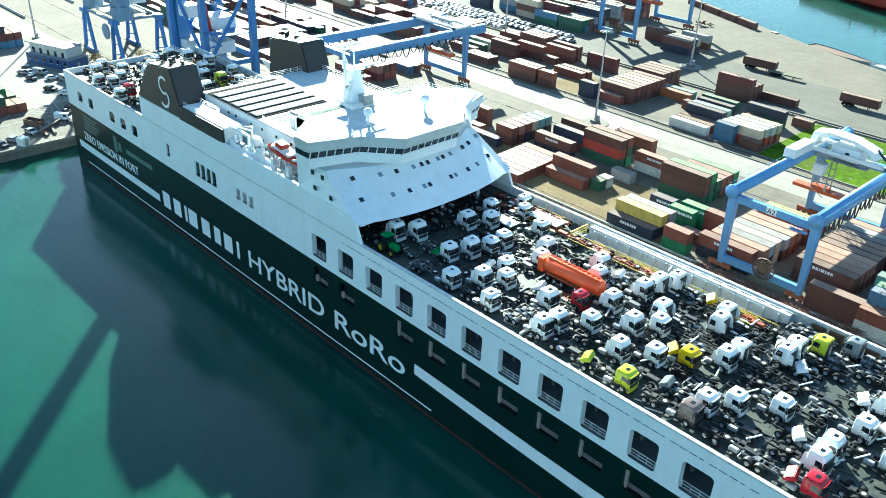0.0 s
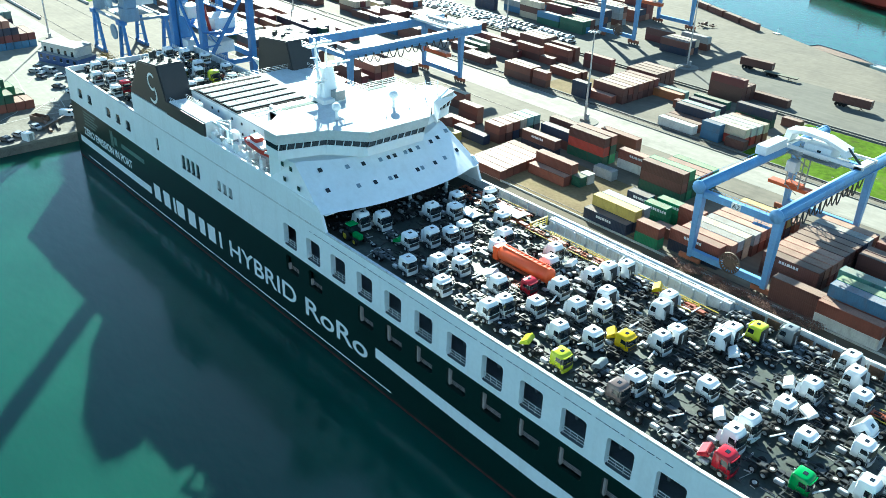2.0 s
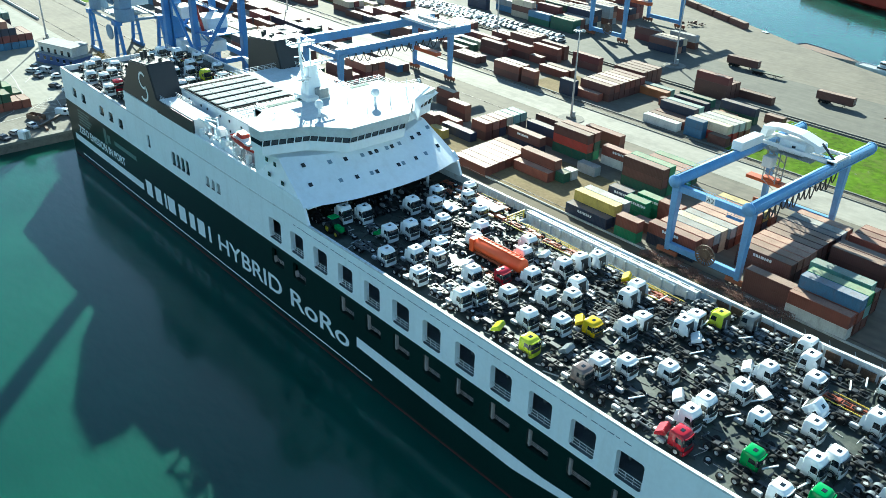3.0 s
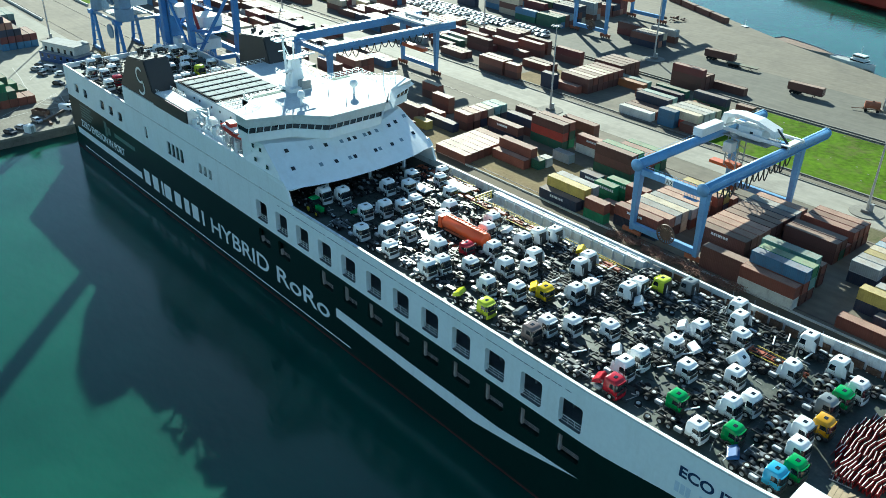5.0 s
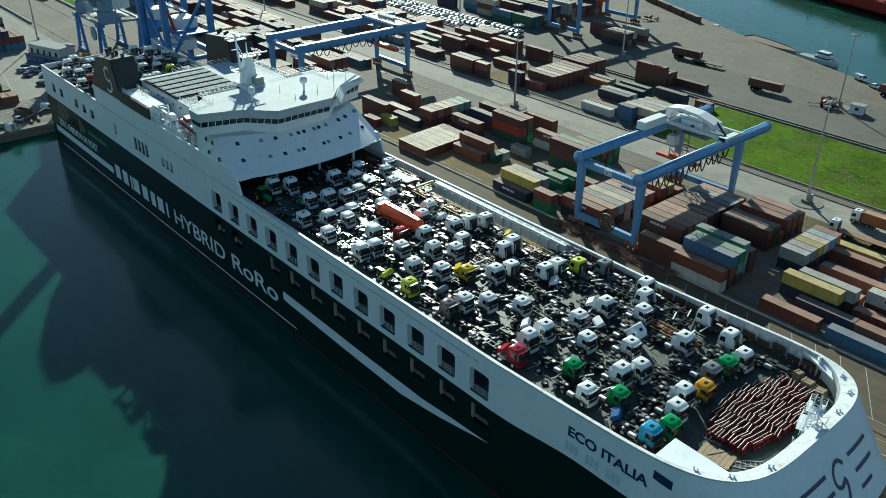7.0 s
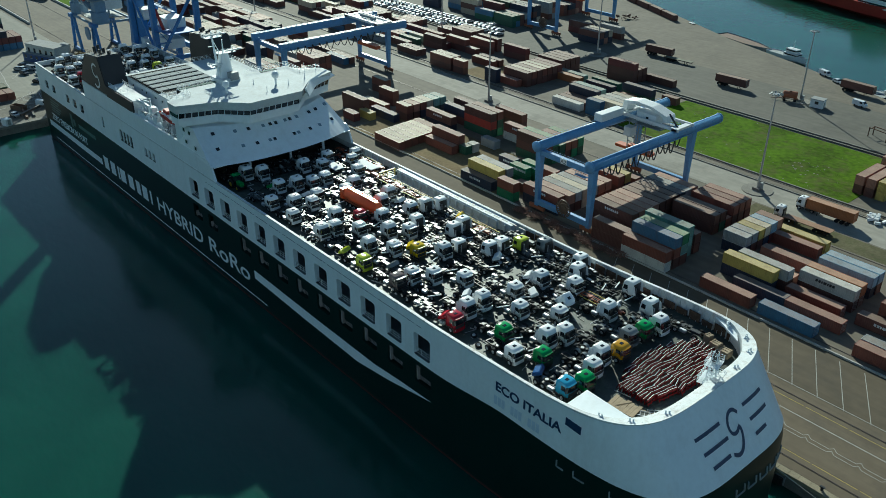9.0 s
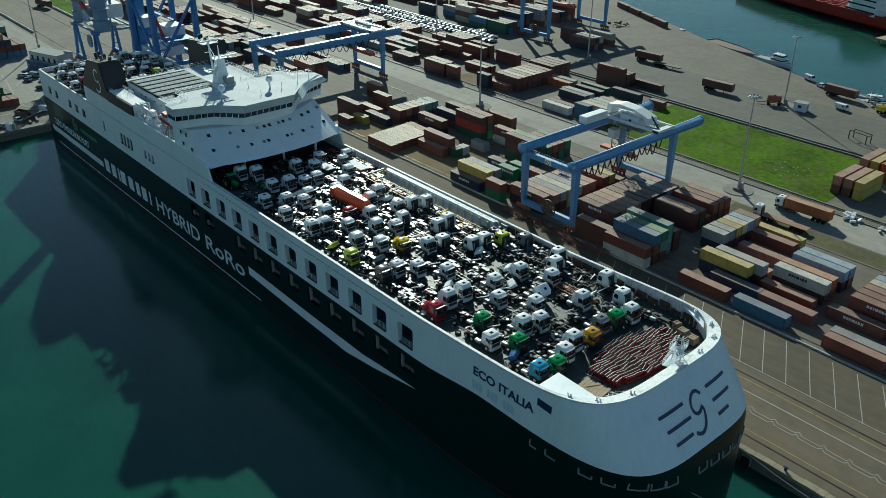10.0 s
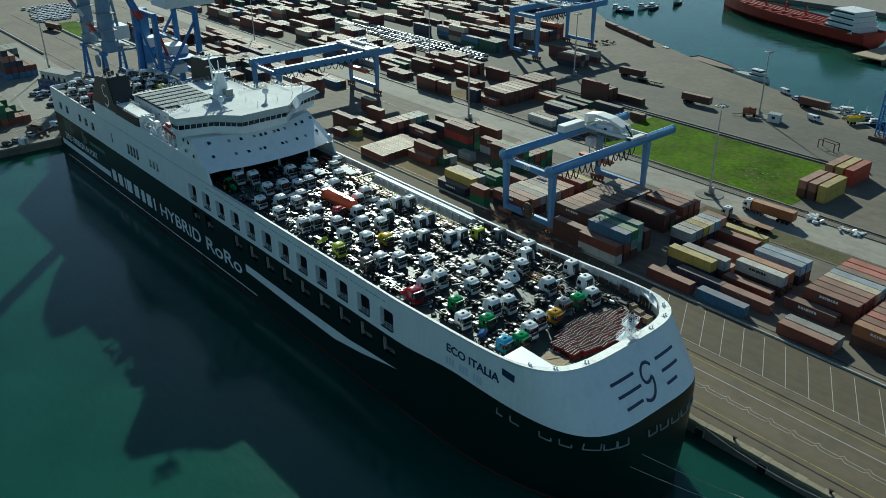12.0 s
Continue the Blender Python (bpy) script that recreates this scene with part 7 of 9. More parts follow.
def quay_crane(x0, x1, y0, y1, label, h, boom=0.0, feet=0.0):
    """Tall ship-to-shore crane: legs, sills, braces, machinery and, where boom is its length, a raised striped boom."""
    c = thing("quay_crane", label, "crane", "tall blue quay cranes", pose(x0, y0, QZ))
    w, d = x1 - x0, y1 - y0
    for gx in (0, w):
        for gy in (0, d):
            bm = bmesh.new()
            lo = [bm.verts.new((gx + a * (1.1 + feet), gy + b * 0.9, 1.4)) for a, b in ((-1, -1), (1, -1), (1, 1), (-1, 1))]
            hi = [bm.verts.new((gx + a * 0.95, gy + b * 0.8, h)) for a, b in ((-1, -1), (1, -1), (1, 1), (-1, 1))]
            bm.faces.new(hi)
            bm.faces.new(lo[::-1])
            for k in range(4):
                bm.faces.new((lo[k], lo[(k + 1) % 4], hi[(k + 1) % 4], hi[k]))
            part("leg", soften(bm, 0.08), STS_BLUE, c)
            bg = part("bogie", soften(boxes((gx - 3.5, gx + 3.5, gy - 0.5, gy + 0.5, 0.6, 1.8)), 0.1), STS_BLUE, c)
            for k in range(4):
                part("rail_wheel", tube(bmesh.new(), (gx - 2.7 + 1.8 * k, gy - 0.2, 0.45), (gx - 2.7 + 1.8 * k, gy + 0.2, 0.45), 0.45, n=10), RAIL_STEEL, bg)
        part("side_brace", beam(bmesh.new(), (gx, 0, 14), (gx, d, h - 4), 0.8), STS_BLUE, c)
        part("side_beam", beam(bmesh.new(), (gx, 0, 14), (gx, d, 14), 1.1, 1.4), STS_BLUE, c)
    for gy in (0, d):
        part("sill_beam", beam(bmesh.new(), (0, gy, 3), (w, gy, 3), 1.2, 1.8), STS_BLUE, c)
        part("portal_beam", beam(bmesh.new(), (0, gy, 15), (w, gy, 15), 1.2, 1.8), STS_BLUE, c)
        part("top_beam", beam(bmesh.new(), (0, gy, h - 1), (w, gy, h - 1), 1.2, 1.8), STS_BLUE, c)
        if gy == 0:
            part("cross_brace", beam(bmesh.new(), (0, gy, h - 3), (w, gy, 15), 0.7), STS_BLUE, c)
    part("walkway", boxes((0.8, w - 0.8, -1.6, -0.7, 15.9, 16.0)), DECK_GREY, c)
    part("walkway_rail", rail_line(bmesh.new(), [(0.8, -1.6, 16.0), (w - 0.8, -1.6, 16.0)], 1.1, 1.5, 0.04), CRANE_WHITE, c)
    part("electrical_room", soften(boxes((w * 0.3, w * 0.8, d * 0.35, d * 0.75, 16.0, 19.4)), 0.1), CRANE_WHITE, c)
    part("switch_house", soften(boxes((w * 0.15, w * 0.6, d * 0.5, d - 1, 22.0, 25.4)), 0.1), CRANE_WHITE, c)
    part("service_floor", boxes((0.6, w - 0.6, d * 0.3, d - 0.8, 21.7, 22.0)), STS_BLUE, c)
    part("control_cabin", soften(boxes((w * 0.1, w * 0.3, 1.2, 4.0, 16.0, 18.6)), 0.1), CRANE_WHITE, c)
    reel = part("cable_reel", tube(bmesh.new(), (w * 0.35, -1.7, 13.2), (w * 0.35, -1.2, 13.2), 2.4, n=20), DECK_GREY, c)
    part("reel_hub", tube(bmesh.new(), (w * 0.35, -1.85, 13.2), (w * 0.35, -1.7, 13.2), 0.7, n=12), CABLE_BROWN, reel)
    for k in range(5):
        z = 3.4 + 4.2 * k
        part("stair_flight", beam(bmesh.new(), (w + 1.5, 0.6 if k % 2 else 3.6, z), (w + 1.5, 3.6 if k % 2 else 0.6, z + 4.2), 0.9, 0.15), STS_BLUE, c)
        part("stair_landing", boxes((w + 0.9, w + 2.1, -0.4, 4.4, z + 4.0, z + 4.15)), STS_BLUE, c)
    part("lift_shaft", soften(boxes((-1.6, 1.9, 1.1, 4.6, 3.0, h - 1)), 0.1), STS_BLUE, c)
    for k in range(4):
        z = 7.0 + 7.4 * k
        part("cross_walk", boxes((0.8, w - 0.8, d * 0.5 - 0.6, d * 0.5 + 0.6, z, z + 0.25)), STS_BLUE, c)
        part("cross_walk_rail", rail_line(bmesh.new(), [(0.8, d * 0.5 - 0.6, z + 0.25), (w - 0.8, d * 0.5 - 0.6, z + 0.25)], 1.1, 1.6, 0.05), CRANE_WHITE, c)
    part("trim_counterweight", soften(boxes((w * 0.2, w * 0.5, 0.6, 5.0, 26.0, 29.5)), 0.1), CRANE_WHITE, c)
    part("service_crane", beam(bmesh.new(), (w * 0.6, d * 0.4, 22.0), (w * 0.95, d * 0.1, 31.0), 0.8), STRIPE_RED, c)
    if boom:
        part("machinery_house", soften(boxes((w * 0.15, w * 0.85, d * 0.4, d + 10, h + 0.2, h + 5)), 0.1), CRANE_WHITE, c)
        lean = Vector((0, -0.37, 0.93))
        for s in (-1, 1):
            foot = Vector((w / 2 + s * 1.5, -1.5, h - 3))
            bg = part("boom_girder", beam(bmesh.new(), foot, foot + lean * boom, 1.1, 1.6), STS_BLUE, c)
            for k in range(0, 5):
                p = foot + lean * (boom * 0.2 * k + 0.3)
                part("boom_stripe", beam(bmesh.new(), p, p + lean * 3.2, 1.2, 1.7), STRIPE_RED if k % 2 == 0 else CRANE_WHITE, bg)
        for k in range(16):
            p = Vector((w / 2 - 1.5, -1.5, h - 3)) + lean * (1 + (boom - 2) * k / 15)
            part("boom_tie", beam(bmesh.new(), p, p + Vector((3.0, 0, 0)), 0.9), STS_BLUE, c)
    return c


quay_crane(-260.0, -241.0, 23.9, 39.6, "deep blue ship-to-shore crane with a raised striped boom", 40.0, 44.0)

# harbour crane on a low portal with splayed lattice legs
pt = thing("harbour_crane", "grey blue harbour crane with striped jib on a splayed portal", "crane", "tall blue quay cranes", pose(-325.0, 23.9, QZ))
for gx in (0.0, 23.0):
    for gy in (0.0, 15.7):
        for q in (-4.2, 4.2):
            part("leg", beam(bmesh.new(), (gx + q, gy, 0), (gx + q * 0.25, gy, 14.2), 1.0), STS_BLUE, pt)
        for z in (3.0, 6.5, 10.0):
            part("leg_tie", beam(bmesh.new(), (gx - 4.0 + z * 0.22, gy, z), (gx + 4.0 - z * 0.22, gy, z + 1.6), 0.35), STS_BLUE, pt)
        part("head_block", soften(boxes((gx - 1.7, gx + 1.7, gy - 1.3, gy + 1.3, 13.9, 15.4)), 0.1), STS_BLUE, pt)
        bg = part("bogie", soften(boxes((gx - 5.2, gx + 5.2, gy - 0.5, gy + 0.5, 0.1, 1.3)), 0.1), STS_BLUE, pt)
for gy in (0.0, 15.7):
    part("portal_beam", beam(bmesh.new(), (0, gy, 14.9), (23, gy, 14.9), 0.7, 0.8), HAZE_BLUE, pt)
for gx in (0.0, 23.0):
    part("portal_beam", beam(bmesh.new(), (gx, 0, 14.9), (gx, 15.7, 14.9), 0.7, 0.8), HAZE_BLUE, pt)
for gx in (0.0, 23.0):
    col = part("column", soften(boxes((gx - 2.2, gx + 2.2, 1.0, 5.4, 15.3, 43.0)), 0.2), HAZE_BLUE, pt)
    part("column_drum", tube(bmesh.new(), (gx, 3.2, 15.3), (gx, 3.2, 19.6), 3.3, n=20), HAZE_BLUE, col)
    for z in (24.0, 31.0, 38.0):
        part("column_platform", boxes((gx - 3.4, gx + 3.4, -0.2, 6.6, z, z + 0.25)), DECK_GREY, col)
        part("column_rail", rail_line(bmesh.new(), [(gx - 3.4, -0.2, z + 0.25), (gx + 3.4, -0.2, z + 0.25), (gx + 3.4, 6.6, z + 0.25)], 1.1, 1.7, 0.05), HAZE_BLUE, col)
part("portal_deck", boxes((5.0, 18.0, 2.0, 14.0, 15.2, 15.5)), DECK_GREY, pt)
part("deck_rail", rail_line(bmesh.new(), [(5, 2, 15.5), (18, 2, 15.5), (18, 14.0, 15.5)], 1.1, 1.6, 0.05), CRANE_WHITE, pt)
part("slewing_ring", tube(bmesh.new(), (11.5, 7.8, 15.5), (11.5, 7.8, 18.0), 3.4, n=24), HAZE_BLUE, pt)
part("machinery_house", soften(boxes((7.0, 16.0, 5.4, 15.4, 18.0, 23.4)), 0.15), CRANE_WHITE, pt)
part("operator_cabin", soften(boxes((6.0, 8.6, 1.6, 4.6, 20.0, 23.0)), 0.1), CRANE_WHITE, pt)
part("cabin_glazing", boxes((6.2, 8.4, 1.5, 1.58, 20.9, 22.6)), GLASS_DARK, pt)
part("cable_reel", tube(bmesh.new(), (19.0, -1.6, 11.0), (19.0, -1.1, 11.0), 2.6, n=20), HAZE_BLUE, pt)
for a, b in ((8.2, 4.6), (14.8, 4.6), (8.2, 11.4), (14.8, 11.4)):
    part("tower_leg", beam(bmesh.new(), (a, b, 18.0), (11.5 + (a - 11.5) * 0.45, 8.0 + (b - 8.0) * 0.45, 46.0), 0.9), HAZE_BLUE, pt)
for k in range(7):
    z, f = 19.0 + 3.8 * k, 1 - 0.55 * (1.0 + 3.8 * k) / 28
    for s_ in (-1, 1):
        part("tower_brace", beam(bmesh.new(), (11.5 - 3.3 * f, 8.0 + s_ * 3.4 * f, z), (11.5 + 3.2 * f, 8.0 + s_ * 3.4 * f, z + 3.6), 0.4), HAZE_BLUE, pt)
        part("tower_brace", beam(bmesh.new(), (11.5 + s_ * 3.3 * f, 8.0 - 3.4 * f, z), (11.5 + s_ * 3.2 * f, 8.0 + 3.4 * f, z + 3.6), 0.4), HAZE_BLUE, pt)
lean = Vector((0.1, -0.5, 0.86))
for s_ in (-1.3, 1.3):
    foot = Vector((11.5 + s_, 3.6, 19.0))
    jib = part("jib_girder", beam(bmesh.new(), foot, foot + lean * 42, 0.8, 1.0), HAZE_BLUE, pt)
    for k in range(5):
        p = foot + lean * (4 + 8 * k)
        part("jib_stripe", beam(bmesh.new(), p, p + lean * 4, 0.9, 1.1), STRIPE_RED if k % 2 == 0 else CRANE_WHITE, jib)
for k in range(14):
    p = Vector((10.2, 3.6, 19.0)) + lean * (2 + 2.9 * k)
    part("jib_tie", beam(bmesh.new(), p, p + Vector((2.6, 0, 0)) + lean * (1.4 if k % 2 else -1.4), 0.35), HAZE_BLUE, pt)
# ---- containers ----
CW, CH = 2.5, 2.62
BOXES = {}


def container_mesh(length, color):
    """One shipping container: corrugated walls, ribbed roof, doors with bars, posts and corner castings."""
    def corrugated(bm, a, b, n, out, z0, z1, depth):
        prev = None
        for k in range(n * 2 + 1):
            u = k / (n * 2)
            p = Vector(a).lerp(Vector(b), u) + Vector(out) * (0 if (k // 1) % 2 else -depth)
            cur = (bm.verts.new((p.x, p.y, z0)), bm.verts.new((p.x, p.y, z1)))
            if prev:
                bm.faces.new((prev[0], cur[0], cur[1], prev[1]))
            prev = cur
    n = 30 if length > 8 else 15
    walls = bmesh.new()
    corrugated(walls, (0.1, 0.02, 0), (length - 0.1, 0.02, 0), n, (0, -1, 0), 0.16, CH - 0.1, 0.05)
    corrugated(walls, (length - 0.1, CW - 0.02, 0), (0.1, CW - 0.02, 0), n, (0, 1, 0), 0.16, CH - 0.1, 0.05)
    corrugated(walls, (0.03, CW - 0.1, 0), (0.03, 0.1, 0), 7, (-1, 0, 0), 0.16, CH - 0.1, 0.05)
    box(walls, length - 0.16, length - 0.11, 0.1, CW - 0.1, 0.16, CH - 0.1)
    roof = bmesh.new()
    prev = None
    for k in range(n * 2 + 1):
        x = 0.12 + (length - 0.24) * k / (n * 2)
        z = CH - 0.014 * (k % 2) - 0.01
        cur = (roof.verts.new((x, 0.08, z)), roof.verts.new((x, CW - 0.08, z)))
        if prev:
            roof.faces.new((prev[0], cur[0], cur[1], prev[1]))
        prev = cur
    edge = bmesh.new()
    for y in (0.0, CW - 0.1):
        box(edge, 0.0, length, y, y + 0.1, CH - 0.12, CH)
        box(edge, 0.0, length, y, y + 0.1, 0.0, 0.16)
        for x in (0.0, length - 0.12):
            box(edge, x, x + 0.12, y, y + 0.1, 0.16, CH - 0.12)
    for x in (0.0, length - 0.12):
        box(edge, x, x + 0.12, 0.1, CW - 0.1, CH - 0.12, CH)
        box(edge, x, x + 0.12, 0.1, CW - 0.1, 0.0, 0.16)
    box(edge, 0.1, length - 0.1, 0.1, CW - 0.1, 0.1, 0.14)
    doors = []
    for y in (0.12, CW / 2 + 0.02):
        d = bmesh.new()
        box(d, length - 0.1, length - 0.03, y, y + CW / 2 - 0.14, 0.17, CH - 0.13)
        doors.append(d)
    bars = []
    for y in (0.4, 0.95, CW - 0.95, CW - 0.4):
        bars.append(tube(bmesh.new(), (length - 0.01, y, 0.12), (length - 0.01, y, CH - 0.08), 0.035, n=6))
    out = []
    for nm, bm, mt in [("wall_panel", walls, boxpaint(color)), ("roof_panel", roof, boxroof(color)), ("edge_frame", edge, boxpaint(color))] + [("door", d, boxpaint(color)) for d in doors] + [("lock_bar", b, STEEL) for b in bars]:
        me = bpy.data.meshes.new(nm)
        bm.normal_update()
        bm.to_mesh(me)
        bm.free()
        me.materials.append(mt)
        out.append((nm, me))
    return out


def container(x, y, z, color, length=12.4, turn=0.0, group="stacked containers in the yard", mark=False, far=False):
    key = (length, color)
    if key not in BOXES:
        BOXES[key] = container_mesh(length, color)
    size = "forty-foot" if length > 8 else "twenty-foot"
    c = thing("shipping_container", "%s %s steel shipping container in the yard" % (BOX_WORD[color], size), "container", group, pose(x, y, z, 0, 0, turn))
    for nm, me in BOXES[key][:3] if far else BOXES[key]:
        o = new(nm, me)
        o.parent = c
    if mark:
        x0 = length * 0.3
        for w in (0.5, 0.5, 0.3, 0.7, 0.3, 0.5, 0.5):
            part("owner_bar", boxes((x0, x0 + w, -0.03, 0.0, 1.35, 1.95)), BLACK_PAINT if color in ("white", "cream", "grey") else CRANE_WHITE, c)
            x0 += w + 0.16
    return c


YARD_ROWS = []


def stack(x, y, colors, length=12.4, mark=False, far=False, turn=0.0):
    """Note a stack of containers, from the ground up; they are built further down."""
    for k, col in enumerate(colors):
        if col:
            YARD_ROWS.append((x + rng.uniform(-0.06, 0.06), y + rng.uniform(-0.05, 0.05), QZ + 0.02 + CH * k, col, length, turn, mark and k == len(colors) - 1, k == len(colors) - 1))


rng = random.Random(5)
# front rows, bay by bay, each stack from the ground up
stack(-30.6, 59.2, ["blue"])
stack(-27.6, 64.4, ["rust"]); stack(-30.4, 64.6 + 5.0, ["rust"]); stack(-40.0, 64.6, ["navy"])
for y, cs in ((74.2, ("brown", "white")), (77.1, ("brown", "orange")), (82.4, ("navy", "ltblue")), (85.3, ("brown", "ltblue"))):
    stack(-30.1, y, cs, mark=cs[1] == "white")
stack(-44.8, 59.2, ["rust"])
stack(-45.2, 68.2, ["navy", "yellow"])
stack(-43.4, 71.2, ["brown", "grey"]); stack(-43.4, 74.1, ["pink"])
stack(-43.6, 81.9, ["pink"]); stack(-46.4, 90.4, ["rust"]); stack(-46.5, 94.4, ["yellow"])
for k, (a, b) in enumerate((("navy", "grey"), ("brown", "grey"), ("brown", "yellow"), ("navy", "cream"), ("maroon", "ltblue"), ("rust", "pink"))):
    stack(-51.6, 78.2 + 2.75 * k, (a, b), 6.1)
for k, cs in enumerate((("brown", "rust"), ("brown", "rust"), ("navy", "rust"), ("brown", "cream"), ("maroon", "ltblue"), ("brown", "brown"), ("rust", "red"), ("rust", "red"))):
    stack(-12.4, 74.1 + 2.8 * k, cs, mark=k == 0)
stack(-15.2, 70.9, ["brown"], mark=True)
stack(-10.4, 59.7, ["rust"]); stack(-10.4, 62.6, ["grey"])
for k, cs in enumerate((("brown", "orange"), ("rust", "rust"), ("brown", "red"), ("navy", "rust"), ("brown", "pink"), ("rust", "red"), ("brown", "white"))):
    stack(2.4, 67.0 + 2.8 * k, cs, mark=k == 0)
stack(17.6, 59.0, ["navy"]); stack(17.5, 62.0, ["rust"]); stack(17.5, 66.0, ["brown", "rust"]); stack(17.5, 69.0, ["blue", "rust"]); stack(17.5, 72.0, ["maroon", "orange"])
for k in range(8):
    stack(17.0, 76 + 2.8 * k, (rng.choice(("rust", "brown", "navy")), rng.choice(("rust", "red", "grey", "pink"))))
stack(-65.6, 57.7, ["white", "rust"], mark=False)
stack(-65.4, 60.7, ["brown", "rust", "blue"]); stack(-65.4, 63.4, ["brown", "teal", "green"])
stack(-66.8, 67.4, ["teal", "teal", "teal"]); stack(-66.6, 70.4, ["brown", "brown"])
stack(-75.8, 59.0, ["brown", "brown"], 12.4)
for k, cs in enumerate((("brown", "brown"), ("brown", "pink"), ("rust", "pink"), ("brown", "pink"), ("maroon", "brown"), ("brown", "brown"), ("navy", "brown"), ("brown", "navy"), ("rust", "grey"), ("brown", "pink"))):
    stack(-82.6, 67.4 + 2.75 * k, cs, mark=k == 0)
for k, cs in enumerate((("brown", "brown"), ("dgreen", "brown"), ("rust",), ("brown", "rust"), ("brown", "rust"), ("maroon", "rust"))):
    stack(-69.2, 82.4 + 2.8 * k, cs)
stack(-101.2, 60.9, ["navy", "rust"], mark=True)
stack(-100.2, 63.8, ["brown", "pink"]); stack(-100.2, 66.6, ["brown", "grey"]); stack(-100.2, 69.4, ["cream", "cream"], mark=True); stack(-99.6, 72.2, ["brown", "grey"]); stack(-99.6, 75.0, ["rust", "pink"]); stack(-99.6, 77.8, ["rust", "pink"])
stack(-99.4, 83.0, ["brown", "rust"]); stack(-99.4, 85.8, ["navy", "yellow"]); stack(-99.4, 90.4, ["rust"])
stack(-108.2, 58.0, ["green", "rust"], 6.1); stack(-107.8, 64.4, ["brown"], 6.1)
stack(-123.2, 58.2, ["navy"], mark=True); stack(-123.0, 60.9, ["navy", "yellow"]); stack(-122.6, 63.6, ["brown", "grey"])
stack(-119.5, 69.4, ["navy", "navy"], 6.1, mark=True)
stack(-113.2, 67.6, ["green", "green"], 6.1, mark=True); stack(-112.4, 71.6, ["green", "green"], 6.1, mark=True); stack(-106.5, 71.8, ["rust", "rust"], 6.1)
for k, cs in enumerate((("dgreen", "brown", "brown"), ("green", "dgreen", "green"), ("dgreen", "dgreen"), ("brown", "rust"), ("green", "rust"), ("dgreen", "green"))):
    stack(-125.4, 82.5 + 2.75 * k, cs)
stack(-137.6, 89.2, ["white", "rust"], mark=True); stack(-138.2, 80.0, ["grey"], 6.1)
stack(-149.9, 70.2, ["brown", "rust"]); stack(-149.7, 67.3, ["rust"]); stack(-137.4, 70.4, ["dgreen"], 2.9); stack(-137.3, 73.4, ["white"], 2.9)
# glare on these roofs is coloured in: cream tops over rust walls
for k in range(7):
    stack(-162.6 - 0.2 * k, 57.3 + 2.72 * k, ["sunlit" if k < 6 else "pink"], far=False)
for k, (x, y, cs) in enumerate(((-163.6, 79.0, ("navy", "brown")), (-163.8, 87.0, ("brown", "navy")), (-152.3, 85.8, ("dgreen", "red", "brown")), (-152.3, 88.7, ("green", "dgreen", "rust")), (-150.8, 98.0, ("brown", "rust")))):
    stack(x, y, cs, mark=k < 2)
stack(-166.2, 93.4, ("brown", "brown")); stack(-165.8, 98.2, ("maroon",))
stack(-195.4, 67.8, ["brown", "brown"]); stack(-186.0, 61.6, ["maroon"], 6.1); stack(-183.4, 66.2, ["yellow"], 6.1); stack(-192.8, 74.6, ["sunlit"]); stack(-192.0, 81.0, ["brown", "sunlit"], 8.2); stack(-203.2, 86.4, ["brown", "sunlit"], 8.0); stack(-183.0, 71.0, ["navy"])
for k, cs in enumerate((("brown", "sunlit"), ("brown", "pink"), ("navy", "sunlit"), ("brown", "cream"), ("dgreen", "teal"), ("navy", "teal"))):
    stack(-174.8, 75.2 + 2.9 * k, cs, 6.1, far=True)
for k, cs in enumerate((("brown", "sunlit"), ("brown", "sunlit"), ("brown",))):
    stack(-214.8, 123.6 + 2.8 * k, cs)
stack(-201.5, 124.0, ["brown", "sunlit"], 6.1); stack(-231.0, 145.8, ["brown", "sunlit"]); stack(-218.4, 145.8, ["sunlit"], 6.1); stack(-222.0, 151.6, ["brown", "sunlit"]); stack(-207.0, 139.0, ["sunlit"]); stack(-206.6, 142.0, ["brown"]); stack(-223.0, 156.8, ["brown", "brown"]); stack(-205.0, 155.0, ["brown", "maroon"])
stack(-185.8, 126.2, ["navy", "navy"], 6.1)
# far side of the road
for k, cs in enumerate((("white",), ("brown",), ("rust",), ("navy", "navy"), ("teal", "teal"))):
    stack(-151.0, 126.2 + 2.8 * k, cs, mark=k == 0)
for k, cs in enumerate((("blue", "blue"), ("red", "cream"), ("red", "white"), ("rust", "white"), ("rust", "cream"))):
    stack(-136.6 + 0.4 * k, 127.0 + 2.75 * k, cs, 6.1 if k == 0 else 12.4)
stack(-128.4, 124.2 + 3, ["brown"], 6.1)
stack(-138.0, 146.5, ["orange"], 6.1); stack(-139.5, 150.5, ["dgreen", "navy"]); stack(-127.0, 156.5, ["brown"], 6.1)
stack(-170.8, 148.6, ["orange"]); stack(-171.5, 152.0, ["teal"]); stack(-156.0, 149.5, ["navy"]); stack(-157.5, 143.2, ["rust"]); stack(-157.0, 154.0, ["dgreen"])
stack(-183.6, 128.8, ["rust"])
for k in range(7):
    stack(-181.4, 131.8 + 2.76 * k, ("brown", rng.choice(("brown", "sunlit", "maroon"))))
for k in range(4):
    stack(-184.4, 153.6 + 2.8 * k, ("brown", rng.choice(("brown", "brown", "maroon"))))
for k in range(3):
    stack(-158.0, 164.2 + 2.8 * k, ("brown", "brown", "maroon")[: 2 + (k == 0)])
stack(-146.0, 172.4, ["brown"])
